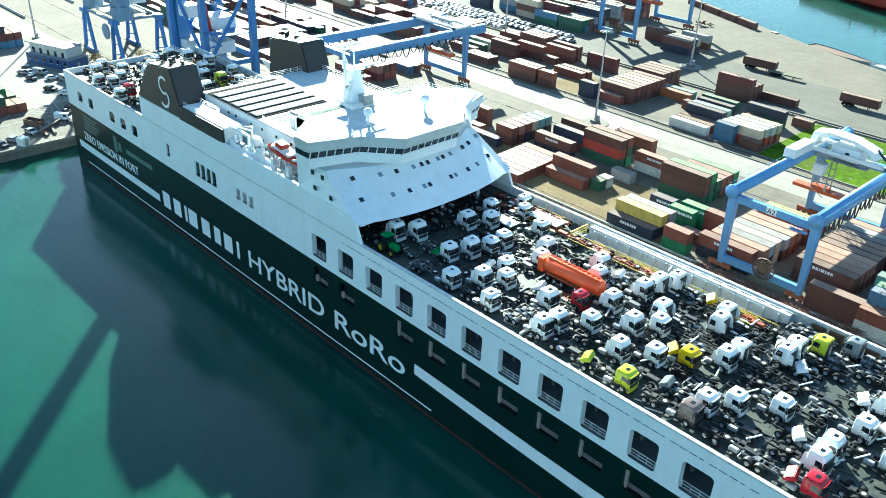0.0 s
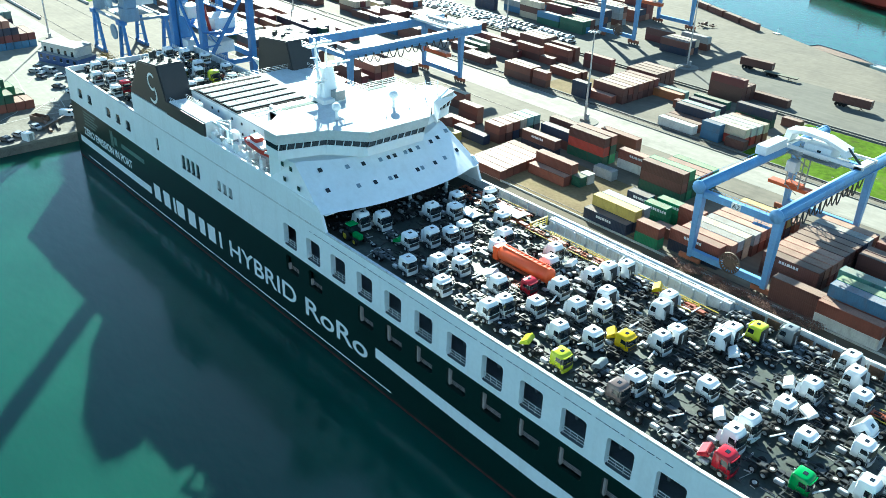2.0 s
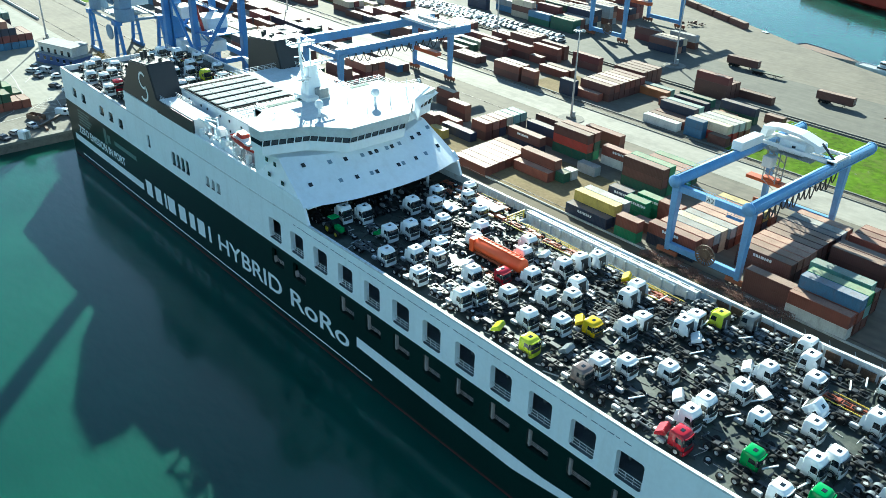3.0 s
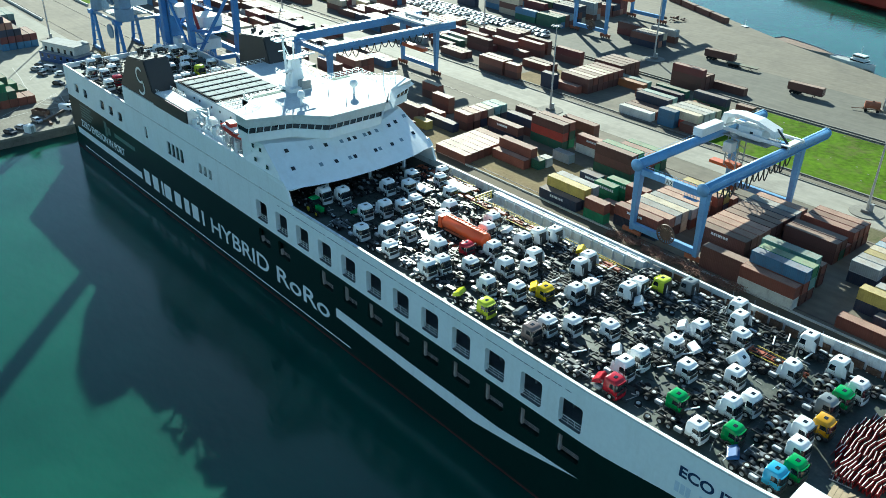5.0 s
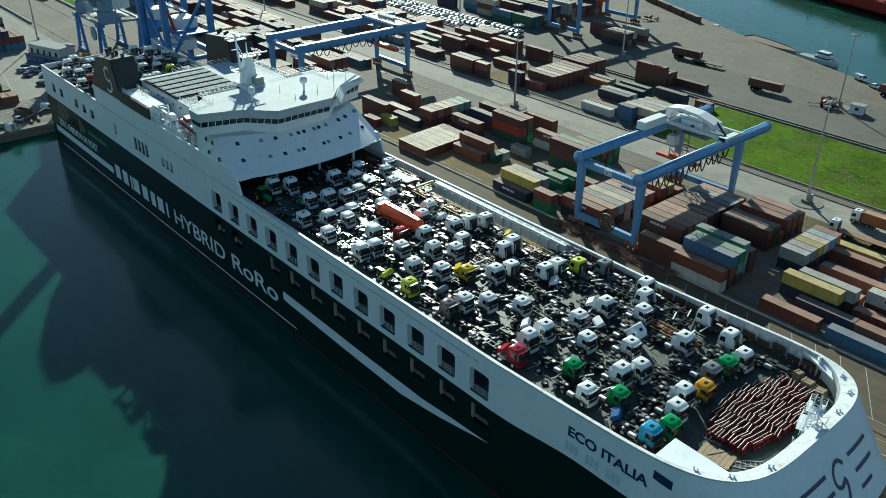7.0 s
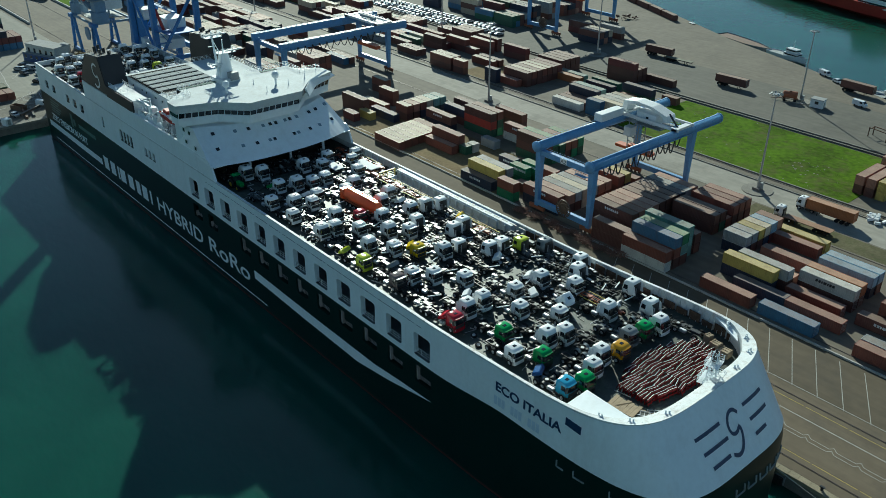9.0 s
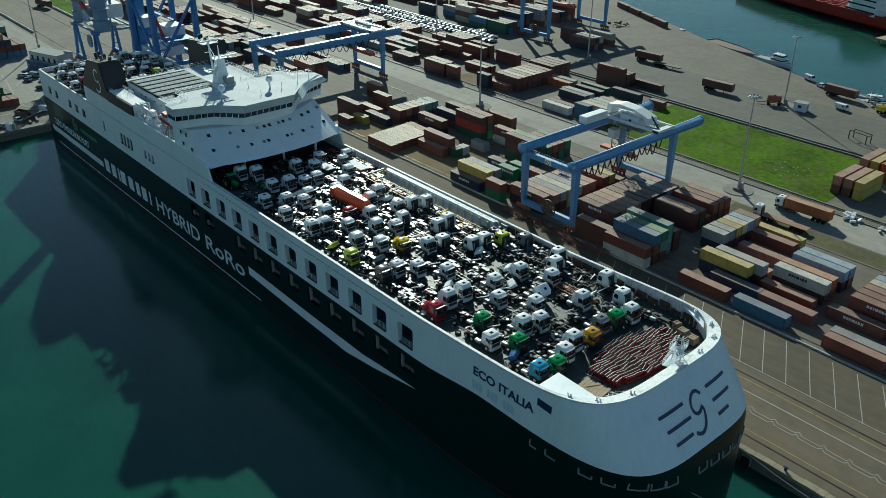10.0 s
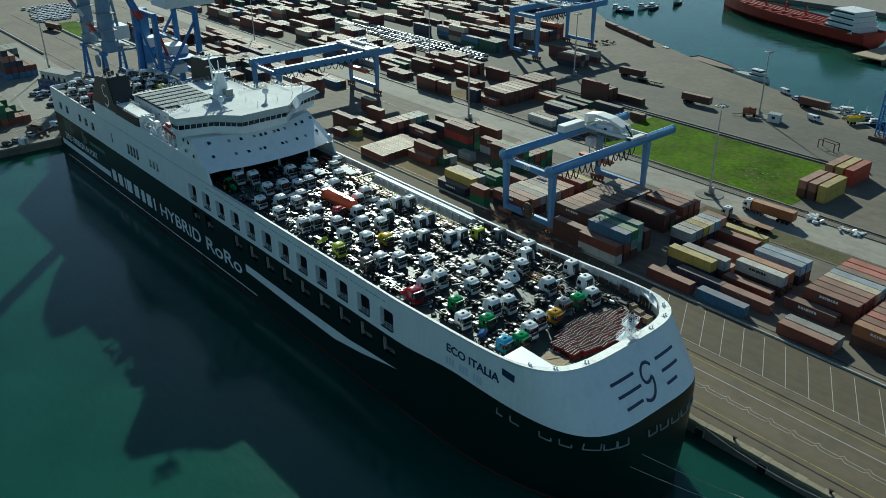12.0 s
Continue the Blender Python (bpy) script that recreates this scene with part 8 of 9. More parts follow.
# two striped blocks beside the lawn, standing across the yard
for x, y, cs in ((-44.2, 134.0, ("pink", "pink", "yellow")), (-45.4, 152.4, ("pink", "yellow", "red"))):
    for k, col in enumerate(cs):
        stack(x + 3.05 * k, y, ("brown" if k < 2 else col, col), turn=90.0)
# far bays, filled by chance
rng = random.Random(21)
FARCOL = ["brown", "brown", "brown", "brown", "brown", "rust", "maroon", "maroon", "pink", "navy", "navy", "dgreen", "grey", "cream", "blue", "brown"]


def fill(x0, x1, y0, y1, chance, tiers, step=13.0):
    x = x0
    while x < x1:
        y = y0
        while y < y1:
            if noise.noise((x * 0.031, y * 0.083, 4.2)) + rng.uniform(-0.35, 0.35) < chance:
                n = rng.choice(tiers)
                run = rng.choice((1, 1, 2, 3))
                main = rng.choice(FARCOL)
                for k in range(run):
                    if y >= y1:
                        break
                    stack(x + rng.uniform(-0.3, 0.3), y, [rng.choice((main, rng.choice(FARCOL))) for _ in range(n)], far=True)
                    y += 2.75
                y += rng.choice((0.0, 2.75, 5.5))
            else:
                y += 2.75
        x += step


fill(-300, -240, 66, 104, 0.15, (1, 1, 2))
fill(-420, -300, 66, 104, -0.02, (1, 2))
fill(-330, -231, 126, 162, 0.15, (1, 1, 2))
fill(-470, -331, 128, 190, 0.05, (1, 2))
fill(-300, -240, 190, 240, 0.15, (2, 2, 3))
fill(-215, -196, 198, 214, 0.2, (2,))
fill(-420, -300, 200, 330, 0.05, (1, 2))
# green and mixed stacks on the basin side
for k in range(5):
    stack(-288.0 - 0.4 * k, -29.5 + 2.7 * k, ["dgreen", "green", "dgreen", "teal"][: 5 - k], 6.1, far=True)
    stack(-281.6, -29.5 + 2.7 * k, (["rust", "dgreen", "green", "dgreen"][: max(1, 4 - k)]), 6.1, far=True)
for k in range(5):
    stack(-356.0, -6.0 + 2.7 * k, (["blue", "maroon", "navy", "pink", "navy"][: max(2, 5 - k)]), 12.4, far=True)
    stack(-370.0, -9.0 + 2.7 * k, (["navy", "rust", "navy", "teal"]), 12.4, far=True)

# the stretch of yard beside the ship stands as single containers, the rest of the yard is one joined field
def near_yard(r):
    return r[0] > -185 and r[1] < 104 and r[1] > 50 or r[0] > -175 and 120 < r[1] < 172


# no stack of the far field stands inside another
kept, feet, good = [], [], True
for r in YARD_ROWS:
    if r[2] < QZ + 1:
        ex, ey = (r[4], CW) if abs(r[5]) < 45 else (-CW, r[4])
        f = (min(r[0], r[0] + ex) + 0.15, max(r[0], r[0] + ex) - 0.15, min(r[1], r[1] + ey) + 0.15, max(r[1], r[1] + ey) - 0.15)
        good = r[0] > -230 or not any(f[0] < g[1] and g[0] < f[1] and f[2] < g[3] and g[2] < f[3] for g in feet)
        if good:
            feet.append(f)
    if good:
        kept.append(r)
YARD_ROWS = kept
single = sorted((r for r in YARD_ROWS if near_yard(r)), key=lambda r: -r[0] + r[1] * 0.7)[:222]
for n, (x, y, z, col, length, turn, mark, top) in enumerate(single):
    container(x, y, z, col, length, turn, mark=mark, far=n > 62)
taken = {r[:3] for r in single}
keys = sorted({r[3] for r in YARD_ROWS})
verts, faces, slots = [], [], []
for r in YARD_ROWS:
    if r[:3] in taken:
        continue
    x, y, z, col, length, turn = r[:6]
    ca, sa, b = math.cos(radians(turn)), math.sin(radians(turn)), len(verts)
    ring = ((0, 0), (length, 0), (length, CW), (0, CW))
    for zz, inset_ in ((0, 0), (CH - 0.02, 0), (CH - 0.02, 0.1), (CH - 0.06, 0.1)):
        for u, v in ring:
            u = min(max(u, inset_), length - inset_)
            v = min(max(v, inset_), CW - inset_)
            verts.append((x + u * ca - v * sa, y + u * sa + v * ca, z + zz))
    k0 = keys.index(col)
    for lv in range(3):
        for e in range(4):
            faces.append((b + lv * 4 + e, b + lv * 4 + (e + 1) % 4, b + lv * 4 + 4 + (e + 1) % 4, b + lv * 4 + 4 + e))
            slots.append(k0 * 2)
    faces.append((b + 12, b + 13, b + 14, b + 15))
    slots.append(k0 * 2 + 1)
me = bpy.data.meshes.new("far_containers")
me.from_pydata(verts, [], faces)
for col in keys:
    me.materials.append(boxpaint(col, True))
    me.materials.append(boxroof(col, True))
me.polygons.foreach_set("material_index", slots)
tagged(new("far_containers", me), "field of distant rust red, brown and mixed shipping containers", "containers", kind="stuff")

# ---- light masts ----
def light_mast(x, y, h, first=[]):
    if first:
        return copy_thing(first[0], pose(x, y, QZ))
    p = thing("light_mast", "tall grey yard lighting mast on a concrete foot", "street lamp", "yard lighting masts")
    part("pole", tube(bmesh.new(), (0, 0, 0.8), (0, 0, h), 0.36, 0.16, 12), STEEL, p)
    part("foot", soften(boxes((-1.1, 1.1, -1.1, 1.1, 0, 0.9)), 0.08), CONCRETE, p)
    part("island", tube(bmesh.new(), (0, 0, -0.05), (0, 0, 0.2), 4.2, n=20), CONCRETE, p)
    part("cabinet", boxes((0.5, 1.3, -0.4, 0.4, 0.9, 2.6)), DECK_GREY, p)
    part("ring", tube(bmesh.new(), (0, 0, h - 0.3), (0, 0, h - 0.05), 1.0, n=14), STEEL, p)
    for k in range(8):
        a = 2 * math.pi * k / 8
        part("lamp_head", floodlight(a, h), DECK_GREY, p)
    p.matrix_basis = pose(x, y, QZ)
    first.append(p)
    return p


def floodlight(a, h):
    bm = soften(boxes((-0.45, 0.45, -0.25, 0.25, -0.16, 0.1)), 0.04)
    bm.transform(Matrix.Translation((1.45 * math.cos(a), 1.45 * math.sin(a), h)) @ Matrix.Rotation(a, 4, "Z") @ Matrix.Rotation(0.5, 4, "Y"))
    return bm


for x, y in ((-64.2, 115.2), (-166.0, 109.6), (-181.0, 186.0), (-330.0, 110.0), (-350.0, 14.0), (-250.0, 160.0)):
    light_mast(x, y, 27.6)
light_mast(-95.6, 195.0, 27.6).matrix_basis = pose(-95.6, 195.0, QZ) @ Matrix.Scale(0.9, 4)


# ---- vehicles in the yard ----
def car(x, y, turn, material, van=False, first={}):
    key = (material.name, van)
    if key in first:
        return copy_thing(first[key], pose(x, y, QZ + 0.02, 0, 0, turn))
    c = thing("delivery_van" if van else "car", ("white delivery van parked on the yard" if van else "pale parked car on the yard"), "van" if van else "car", "parked cars in the yard")
    prof = [(-2.6, 0.35), (-2.6, 2.1), (1.4, 2.1), (2.0, 1.3), (2.6, 1.1), (2.6, 0.35)] if van else [(-2.1, 0.3), (-2.15, 0.95), (-1.7, 1.05), (-1.25, 1.45), (0.35, 1.47), (1.05, 1.0), (2.0, 0.85), (2.15, 0.3)]
    part("body", soften(prism(bmesh.new(), prof, 1, -0.88, 0.88), 0.08, 2), material, c)
    gl = [(1.38, 2.0), (1.98, 1.32), (2.02, 1.36), (1.46, 2.02)] if van else [(0.36, 1.42), (1.02, 1.02), (1.08, 1.04), (0.44, 1.46)]
    part("windscreen", prism(bmesh.new(), gl, 1, -0.75, 0.75), GLASS_DARK, c)
    for s in (-1, 1):
        wn_ = [(0.3, 1.3), (1.3, 1.3), (1.1, 1.9), (0.3, 1.9)] if van else [(-1.45, 1.05), (0.75, 1.02), (0.3, 1.38), (-1.2, 1.38)]
        part("side_glazing", prism(bmesh.new(), wn_, 1, *sorted((s * 0.87, s * 0.9))), GLASS_DARK, c)
        for wx in (-1.35, 1.35):
            part("wheel", tube(bmesh.new(), (wx, s * 0.7, 0.32), (wx, s * 0.9, 0.32), 0.32, n=12), RUBBER, c)
    c.matrix_basis = pose(x, y, QZ + 0.02, 0, 0, turn)
    first[key] = c
    return c


rng = random.Random(8)
WHITE_CAR = mat("white car paint", (0.70, 0.71, 0.72), 0.25, var=0.03)
GREY_CAR = mat("silver car paint", (0.34, 0.35, 0.37), 0.25, 0.3, var=0.03)
DARK_CAR = mat("dark car paint", (0.04, 0.045, 0.06), 0.25, var=0.03)
def field_car(x, y, turn, material, first={}):
    """A small parked car far out on the yard: body with wheels, and dark glazing."""
    if material.name in first:
        return copy_thing(first[material.name], pose(x, y, QZ + 0.02, 0, 0, turn))
    c = thing("car", "pale parked car in the crowded car field", "car", "parked cars in the car field")
    prof = [(-2.1, 0.3), (-2.15, 0.95), (-1.7, 1.05), (-1.25, 1.45), (0.35, 1.47), (1.05, 1.0), (2.0, 0.85), (2.15, 0.3)]
    bm = soften(prism(bmesh.new(), prof, 1, -0.88, 0.88), 0.08, 1)
    shell = set(bm.faces)
    for wx in (-1.35, 1.35):
        tube(bm, (wx, -0.9, 0.32), (wx, 0.9, 0.32), 0.32, n=8)
    for f in bm.faces:
        f.material_index = 0 if f in shell else 1
    part("body", bm, [material, RUBBER], c)
    part("glazing", prism(bmesh.new(), [(-1.62, 1.06), (-1.2, 1.4), (0.32, 1.42), (1.0, 1.03)], 1, -0.9, 0.9), GLASS_DARK, c)
    c.matrix_basis = pose(x, y, QZ + 0.02, 0, 0, turn)
    first[material.name] = c
    return c


for row, y in enumerate((170.5, 176.2, 181.9)):
    for k in range(42):
        x = -356 + 3.05 * k + 1.2 * row
        if rng.random() < 0.12 or (row == 0 and x > -250) or (row == 2 and x < -330):
            continue
        field_car(x + rng.uniform(-0.2, 0.2), y + rng.uniform(-0.4, 0.4), 74 + rng.uniform(-4, 4), rng.choice((WHITE_CAR, WHITE_CAR, WHITE_CAR, GREY_CAR, GREY_CAR)))
for x, y, t_, m_, v in ((-105.2, 231.0, -20, WHITE_CAR, True), (-97.5, 226.0, -20, WHITE_CAR, False), (-79.4, 206.0, -8, WHITE_CAR, True), (-91.5, 223.5, -20, GREY_CAR, False), (-290, -4, 30, DARK_CAR, False), (-296.0, 3.0, 10, GREY_CAR, True), (-283.0, -2.0, 60, WHITE_CAR, False), (-257.0, -22.0, 12, GREY_CAR, False), (-280.0, 8.0, 75, DARK_CAR, False), (-310.0, -3.0, 20, WHITE_CAR, False), (-307.5, -0.4, 25, GREY_CAR, True), (-304.0, -4.6, 15, DARK_CAR, False), (-300.5, 0.6, 80, WHITE_CAR, False)):
    car(x, y, t_, m_, v)


def box_trailer(x, y, turn, color, boxed=True):
    t = thing("container_trailer", "%s container on a parked road trailer" % BOX_WORD[color] if boxed else "%s flat road trailer parked on the apron" % BOX_WORD[color], "trailer", "parked road trailers", pose(x, y, QZ + 0.02, 0, 0, turn))
    for a in (0.8, 1.5):
        part("beam", boxes((0.3, 12.2, a, a + 0.2, 0.85, 1.25)), CHASSIS, t)
    for a in (0.3, 11.6):
        part("bolster", boxes((a, a + 0.3, 0, CW, 1.05, 1.27)), CHASSIS, t)
    for a in (0.4, 1.95):
        part("landing_leg", boxes((9.2, 9.4, a, a + 0.15, 0, 0.9)), CHASSIS, t)
    for k in range(3):
        for s in (-1, 1):
            part("wheel", tube(bmesh.new(), (1.4 + 1.35 * k, CW / 2 + s * 0.65, 0.5), (1.4 + 1.35 * k, CW / 2 + s * 1.2, 0.5), 0.5, n=14), RUBBER, t)
    if not boxed:
        part("bed", boxes((0.0, 12.4, 0.0, CW, 1.28, 1.42)), boxroof(color), t)
    if boxed:
        if (12.4, color) not in BOXES:
            BOXES[12.4, color] = container_mesh(12.4, color)
        for nm, me in BOXES[12.4, color]:
            o = new(nm, me)
            o.parent = t
            o.matrix_basis = pose(0, 0, 1.28)
    return t


box_trailer(-127.0, 189.5, 3, "brown")
box_trailer(-169.6, 203.0, 4, "brown")
box_trailer(-158.4, 200.8, 4, "dgreen", False)
box_trailer(-93.2, 218.8, -4, "brown")
# two road tractors with trailers on the yard road
for x, y, c, boxed in ((-48.6, 112.6, "orange", True), (-49.6, 103.2, "orange", False)):
    t = box_trailer(x + 12.2, y + CW, 182, c, boxed)
    u = thing("road_tractor", "white road tractor unit coupled to a container trailer", "truck", "road tractors", pose(x - 1.9, y + CW / 2, QZ + 0.02, 0, 0, 182))
    frame_unit(u, 4.5, CHASSIS, 1)
    cab_unit(u, "w", 3.5)


# ---- small structures ----
def cabin(x, y, sx, sy, h, turn, wall, label, name="site_cabin"):
    c = thing(name, label, "cabin", at=pose(x, y, QZ, 0, 0, turn))
    part("wall", soften(boxes((-sx / 2, sx / 2, -sy / 2, sy / 2, 0, h)), 0.04), wall, c)
    part("roof", soften(boxes((-sx / 2 - 0.2, sx / 2 + 0.2, -sy / 2 - 0.2, sy / 2 + 0.2, h, h + 0.2)), 0.04), ROOF_GREY, c)
    n = max(1, int(sx / 3))
    for k in range(n):
        wx = -sx / 2 + sx * (k + 0.5) / n
        w_ = part("window", boxes((wx - 0.6, wx + 0.6, -sy / 2 - 0.04, -sy / 2 + 0.02, h * 0.45, h * 0.8)), GLASS_DARK, c)
        part("sill", boxes((wx - 0.7, wx + 0.7, -sy / 2 - 0.1, -sy / 2, h * 0.42, h * 0.45)), CRANE_WHITE, w_)
    part("door", boxes((sx / 2 - 0.02, sx / 2 + 0.04, -0.5, 0.5, 0, min(2.1, h - 0.2))), DECK_GREY, c)
    return c


cabin(-88.6, 194.0, 4.4, 3.2, 2.9, 8, CRANE_WHITE, "small white site cabin on the apron")
cabin(-316.0, 8.5, 20, 8, 3.4, 20, mat("blue cabin paint", (0.05, 0.09, 0.22), 0.6, var=0.2), "long blue and grey office cabin with flat roof")
cabin(-317.0, 9.0, 17, 6.6, 6.6, 20, HOUSE_WALL, "upper grey storey of the office cabin", "office_storey")
cabin(-327.0, 18.0, 5, 4, 3, 10, HOUSE_WALL, "small pale gatehouse by the light mast")


def heap(x, y, r, h, material, label, seed, name="scrap_heap"):
    q = random.Random(seed)
    t = thing(name, label, "pile", at=pose(x, y, QZ))
    for k in range(14):
        a, d = q.uniform(0, 6.28), r * q.random() ** 0.6
        L = q.uniform(0.6, 2.2)
        bm = soften(boxes((-L / 2, L / 2, -q.uniform(0.2, 0.6), q.uniform(0.2, 0.6), 0, q.uniform(0.3, 0.9))), 0.05)
        bm.transform(Matrix.Translation((d * math.cos(a), d * math.sin(a), h * (1 - d / r) * 0.6)) @ Euler((q.uniform(-0.4, 0.4), q.uniform(-0.4, 0.4), q.uniform(0, 6.28))).to_matrix().to_4x4())
        part("piece", bm, material, t)
    return t


RUSTY = mat("rusty scrap steel", (0.135, 0.075, 0.05), 0.75, var=0.35, scale=0.8)
GREY_ROCK = mat("grey rubble", (0.20, 0.19, 0.17), 0.9, var=0.3, scale=0.8)
heap(-258, 6, 5, 2.0, GREY_ROCK, "heap of grey rubble and old fenders on the quay corner", 1)
heap(-255, -6, 4, 1.4, RUSTY, "heap of rusty mooring gear on the quay corner", 2)
heap(-262, 14, 5, 1.6, GREY_ROCK, "pile of broken concrete beside the basin wall", 3)
heap(-252.5, 1, 3, 2.2, CRANE_WHITE, "white tarpaulin bundle and mooring gear on the quay", 4)
tt = thing("tank_trailer", "rusty red bowser tank on a drawbar trailer", "trailer", at=pose(-98.4, 192.6, QZ, 0, 0, 28))
bm = tube(bmesh.new(), (-2.4, 0, 2.3), (2.4, 0, 2.3), 1.25, n=20)
part("tank", soften(bm, 0.2, 2), RUST_BOGIE, tt)
part("trailer_frame", boxes((-2.8, 2.8, -0.9, -0.7, 0.8, 1.1), (-2.8, 2.8, 0.7, 0.9, 0.8, 1.1), (-2.8, -2.6, -0.9, 0.9, 0.8, 1.1), (2.6, 2.8, -0.9, 0.9, 0.8, 1.1)), RUSTY, tt)
part("drawbar", beam(bmesh.new(), (-2.8, 0, 0.9), (-6.2, 0, 0.6), 0.25), RUSTY, tt)
for a in (-1.8, 1.8):
    for b in (-1.1, 1.1):
        part("wheel", tube(bmesh.new(), (a, b - 0.15, 0.5), (a, b + 0.15, 0.5), 0.5, n=14), RUBBER, tt)
part("manhole", tube(bmesh.new(), (0, 0, 3.5), (0, 0, 3.75), 0.4, n=12), RUSTY, tt)
heap(-75, 221.5, 6, 2.5, DECK_GREY, "grey work boats and gear heaped by the water", 6)
tp = thing("tipping_trailer", "faded yellow tipping trailer parked on the apron edge", "trailer", at=pose(-67.8, 214.0, QZ, 0, 0, 62))
part("tub_floor", boxes((-3.0, 3.0, -1.2, 1.2, 1.3, 1.45)), YELLOW_STEEL, tp)
for a, b, c, d in ((-3.0, 3.0, -1.3, -1.2), (-3.0, 3.0, 1.2, 1.3), (-3.1, -3.0, -1.3, 1.3), (3.0, 3.1, -1.3, 1.3)):
    part("tub_side", boxes((a, b, c, d, 1.3, 2.7)), YELLOW_STEEL, tp)
part("chassis_beam", boxes((-3.0, 4.6, -0.5, -0.3, 0.9, 1.3), (-3.0, 4.6, 0.3, 0.5, 0.9, 1.3)), CHASSIS, tp)
for a in (-2.0, -0.7):
    for b in (-1.0, 1.0):
        part("wheel", tube(bmesh.new(), (a, b - 0.2, 0.5), (a, b + 0.2, 0.5), 0.5, n=14), RUBBER, tp)
heap(-213.0, 246.0, 6, 2.0, RUSTY, "rusty scrap heap beside the far basin", 9)
heap(-34.0, 121.6, 3.0, 1.2, CRANE_WHITE, "white broken barrier pieces beside the road", 10)
heap(-24.0, 121.0, 3.4, 1.0, CRANE_WHITE, "overturned white barrier post beside the rails", 12)

# rusty frame stand on the apron
fr_ = thing("frame_stand", "rusty open steel frame stand on the apron", "frame", at=pose(-60.5, 180.0, QZ, 0, 0, -12))
for a in (-3.2, 3.2):
    for b in (-1.2, 1.2):
        part("post", boxes((a - 0.12, a + 0.12, b - 0.12, b + 0.12, 0, 2.8)), RUSTY, fr_)
for b in (-1.2, 1.2):
    part("top_bar", boxes((-3.3, 3.3, b - 0.12, b + 0.12, 2.8, 3.05)), RUSTY, fr_)
for a in (-3.2, 3.2):
    part("end_bar", boxes((a - 0.1, a + 0.1, -1.2, 1.2, 2.5, 2.75)), RUSTY, fr_)


# ---- boats in the far basin ----
def ship_boat(x, y, turn, length, wide, high, hull, label, cat="boat", house=True, hatch=None, z=-0.4):
    b = thing("work_boat" if length < 60 else "tanker_ship", label, cat, at=pose(x, y, z, 0, 0, turn))
    bm = boat_hull(bmesh.new(), length, wide, high, 14)
    part("hull", bm, hull, b, smooth=False)
    dk = bmesh.new()
    vs = []
    for k in range(15):
        u = k / 14
        w = wide / 2 * (1 - max(0, (u - 0.45) / 0.55) ** 2.2) * min(1, 0.82 + u)
        vs.append((length * (u - 0.5), w * 0.96))
    dk.faces.new([dk.verts.new((a, -w, high * 0.86)) for a, w in vs] + [dk.verts.new((a, w, high * 0.86)) for a, w in vs[-2::-1]])
    part("deck", dk, hatch or DECK_GREY, b)
    if house:
        hx = length * (0.12 if length < 60 else -0.36)
        hl = length * (0.34 if length < 60 else 0.16)
        for k in range(2 if length < 60 else 4):
            up = 2.6 if length > 60 else min(2.2, wide * 0.3)
            hh = high * 0.86 + k * up
            s = 1 - (0.2 if length < 60 else 0.07) * k
            side = wide * (0.34 if length < 60 else 0.44) * s
            lvl = part("house_level", soften(boxes((hx - hl / 2 * s, hx + hl / 2 * s, -side, side, hh, hh + up - 0.1)), 0.08), CRANE_WHITE, b)
            part("window_band", boxes((hx - hl / 2 * s + 0.3, hx + hl / 2 * s + 0.04, -side - 0.03, side + 0.03, hh + up * 0.45, hh + up * 0.75)), GLASS_DARK, lvl)
        part("mast", tube(bmesh.new(), (hx, 0, high * 0.86 + 2 * up - 0.1), (hx, 0, high * 0.86 + (4 * up if length < 60 else 18)), 0.14, 0.05, 8), CRANE_WHITE, b)
    return b


dark_hull = mat("black boat hull", (0.03, 0.03, 0.035), 0.5, var=0.2)
ship_boat(-131.0, 249.6, -10, 19, 5.6, 2.8, CRANE_WHITE, "white work boat with a low wheelhouse moored at the quay")
ship_boat(-155.0, 256.4, -16, 31, 7.5, 2.4, ROOF_GREY, "grey open barge with a rusty hold moored at the far quay", house=False, hatch=RUSTY)
red_hull = mat("red tanker paint", (0.34, 0.03, 0.02), 0.5, var=0.15, scale=0.1)
tk = ship_boat(-190.0, 366.0, 158, 118, 20, 9.0, red_hull, "red tanker with white deckhouse moored across the basin", "ship", True, red_hull, -1.0)
tk.matrix_basis = pose(-178.0, 366.0, -1.0, 0, 0, 161)
bm = bmesh.new()
for k in range(9):
    tube(bm, (-30 + 8 * k, -6, 8.6), (-30 + 8 * k, 6, 8.6), 0.5, n=6)
for s in (-3, 0, 3):
    tube(bm, (-30, s, 9.2), (45, s, 9.2), 0.4, n=6)
part("deck_pipe", bm, red_hull, tk)
for k in range(3):
    part("deck_crane", beam(bmesh.new(), (-10 + 16 * k, 0, 8), (-10 + 16 * k, 0, 14), 0.8), red_hull, tk)
for x, y, t_, L in ((-72, 228, 15, 14), (-188.5, 262.5, -20, 12), (-79.5, 228.5, 25, 15), (-66, 224, 40, 11), (-82, 232, -10, 9), (-276, 332, -60, 16), (-268, 330, 10, 14), (-267, 347, -75, 15), (-263, 352, -70, 17), (-262, 376, -70, 15)):
    ship_boat(x, y, t_, L, L * 0.28, 1.9, rng.choice((dark_hull, SHIP_WHITE, SHIP_BLUE)), "small work boat moored among others at the quay")
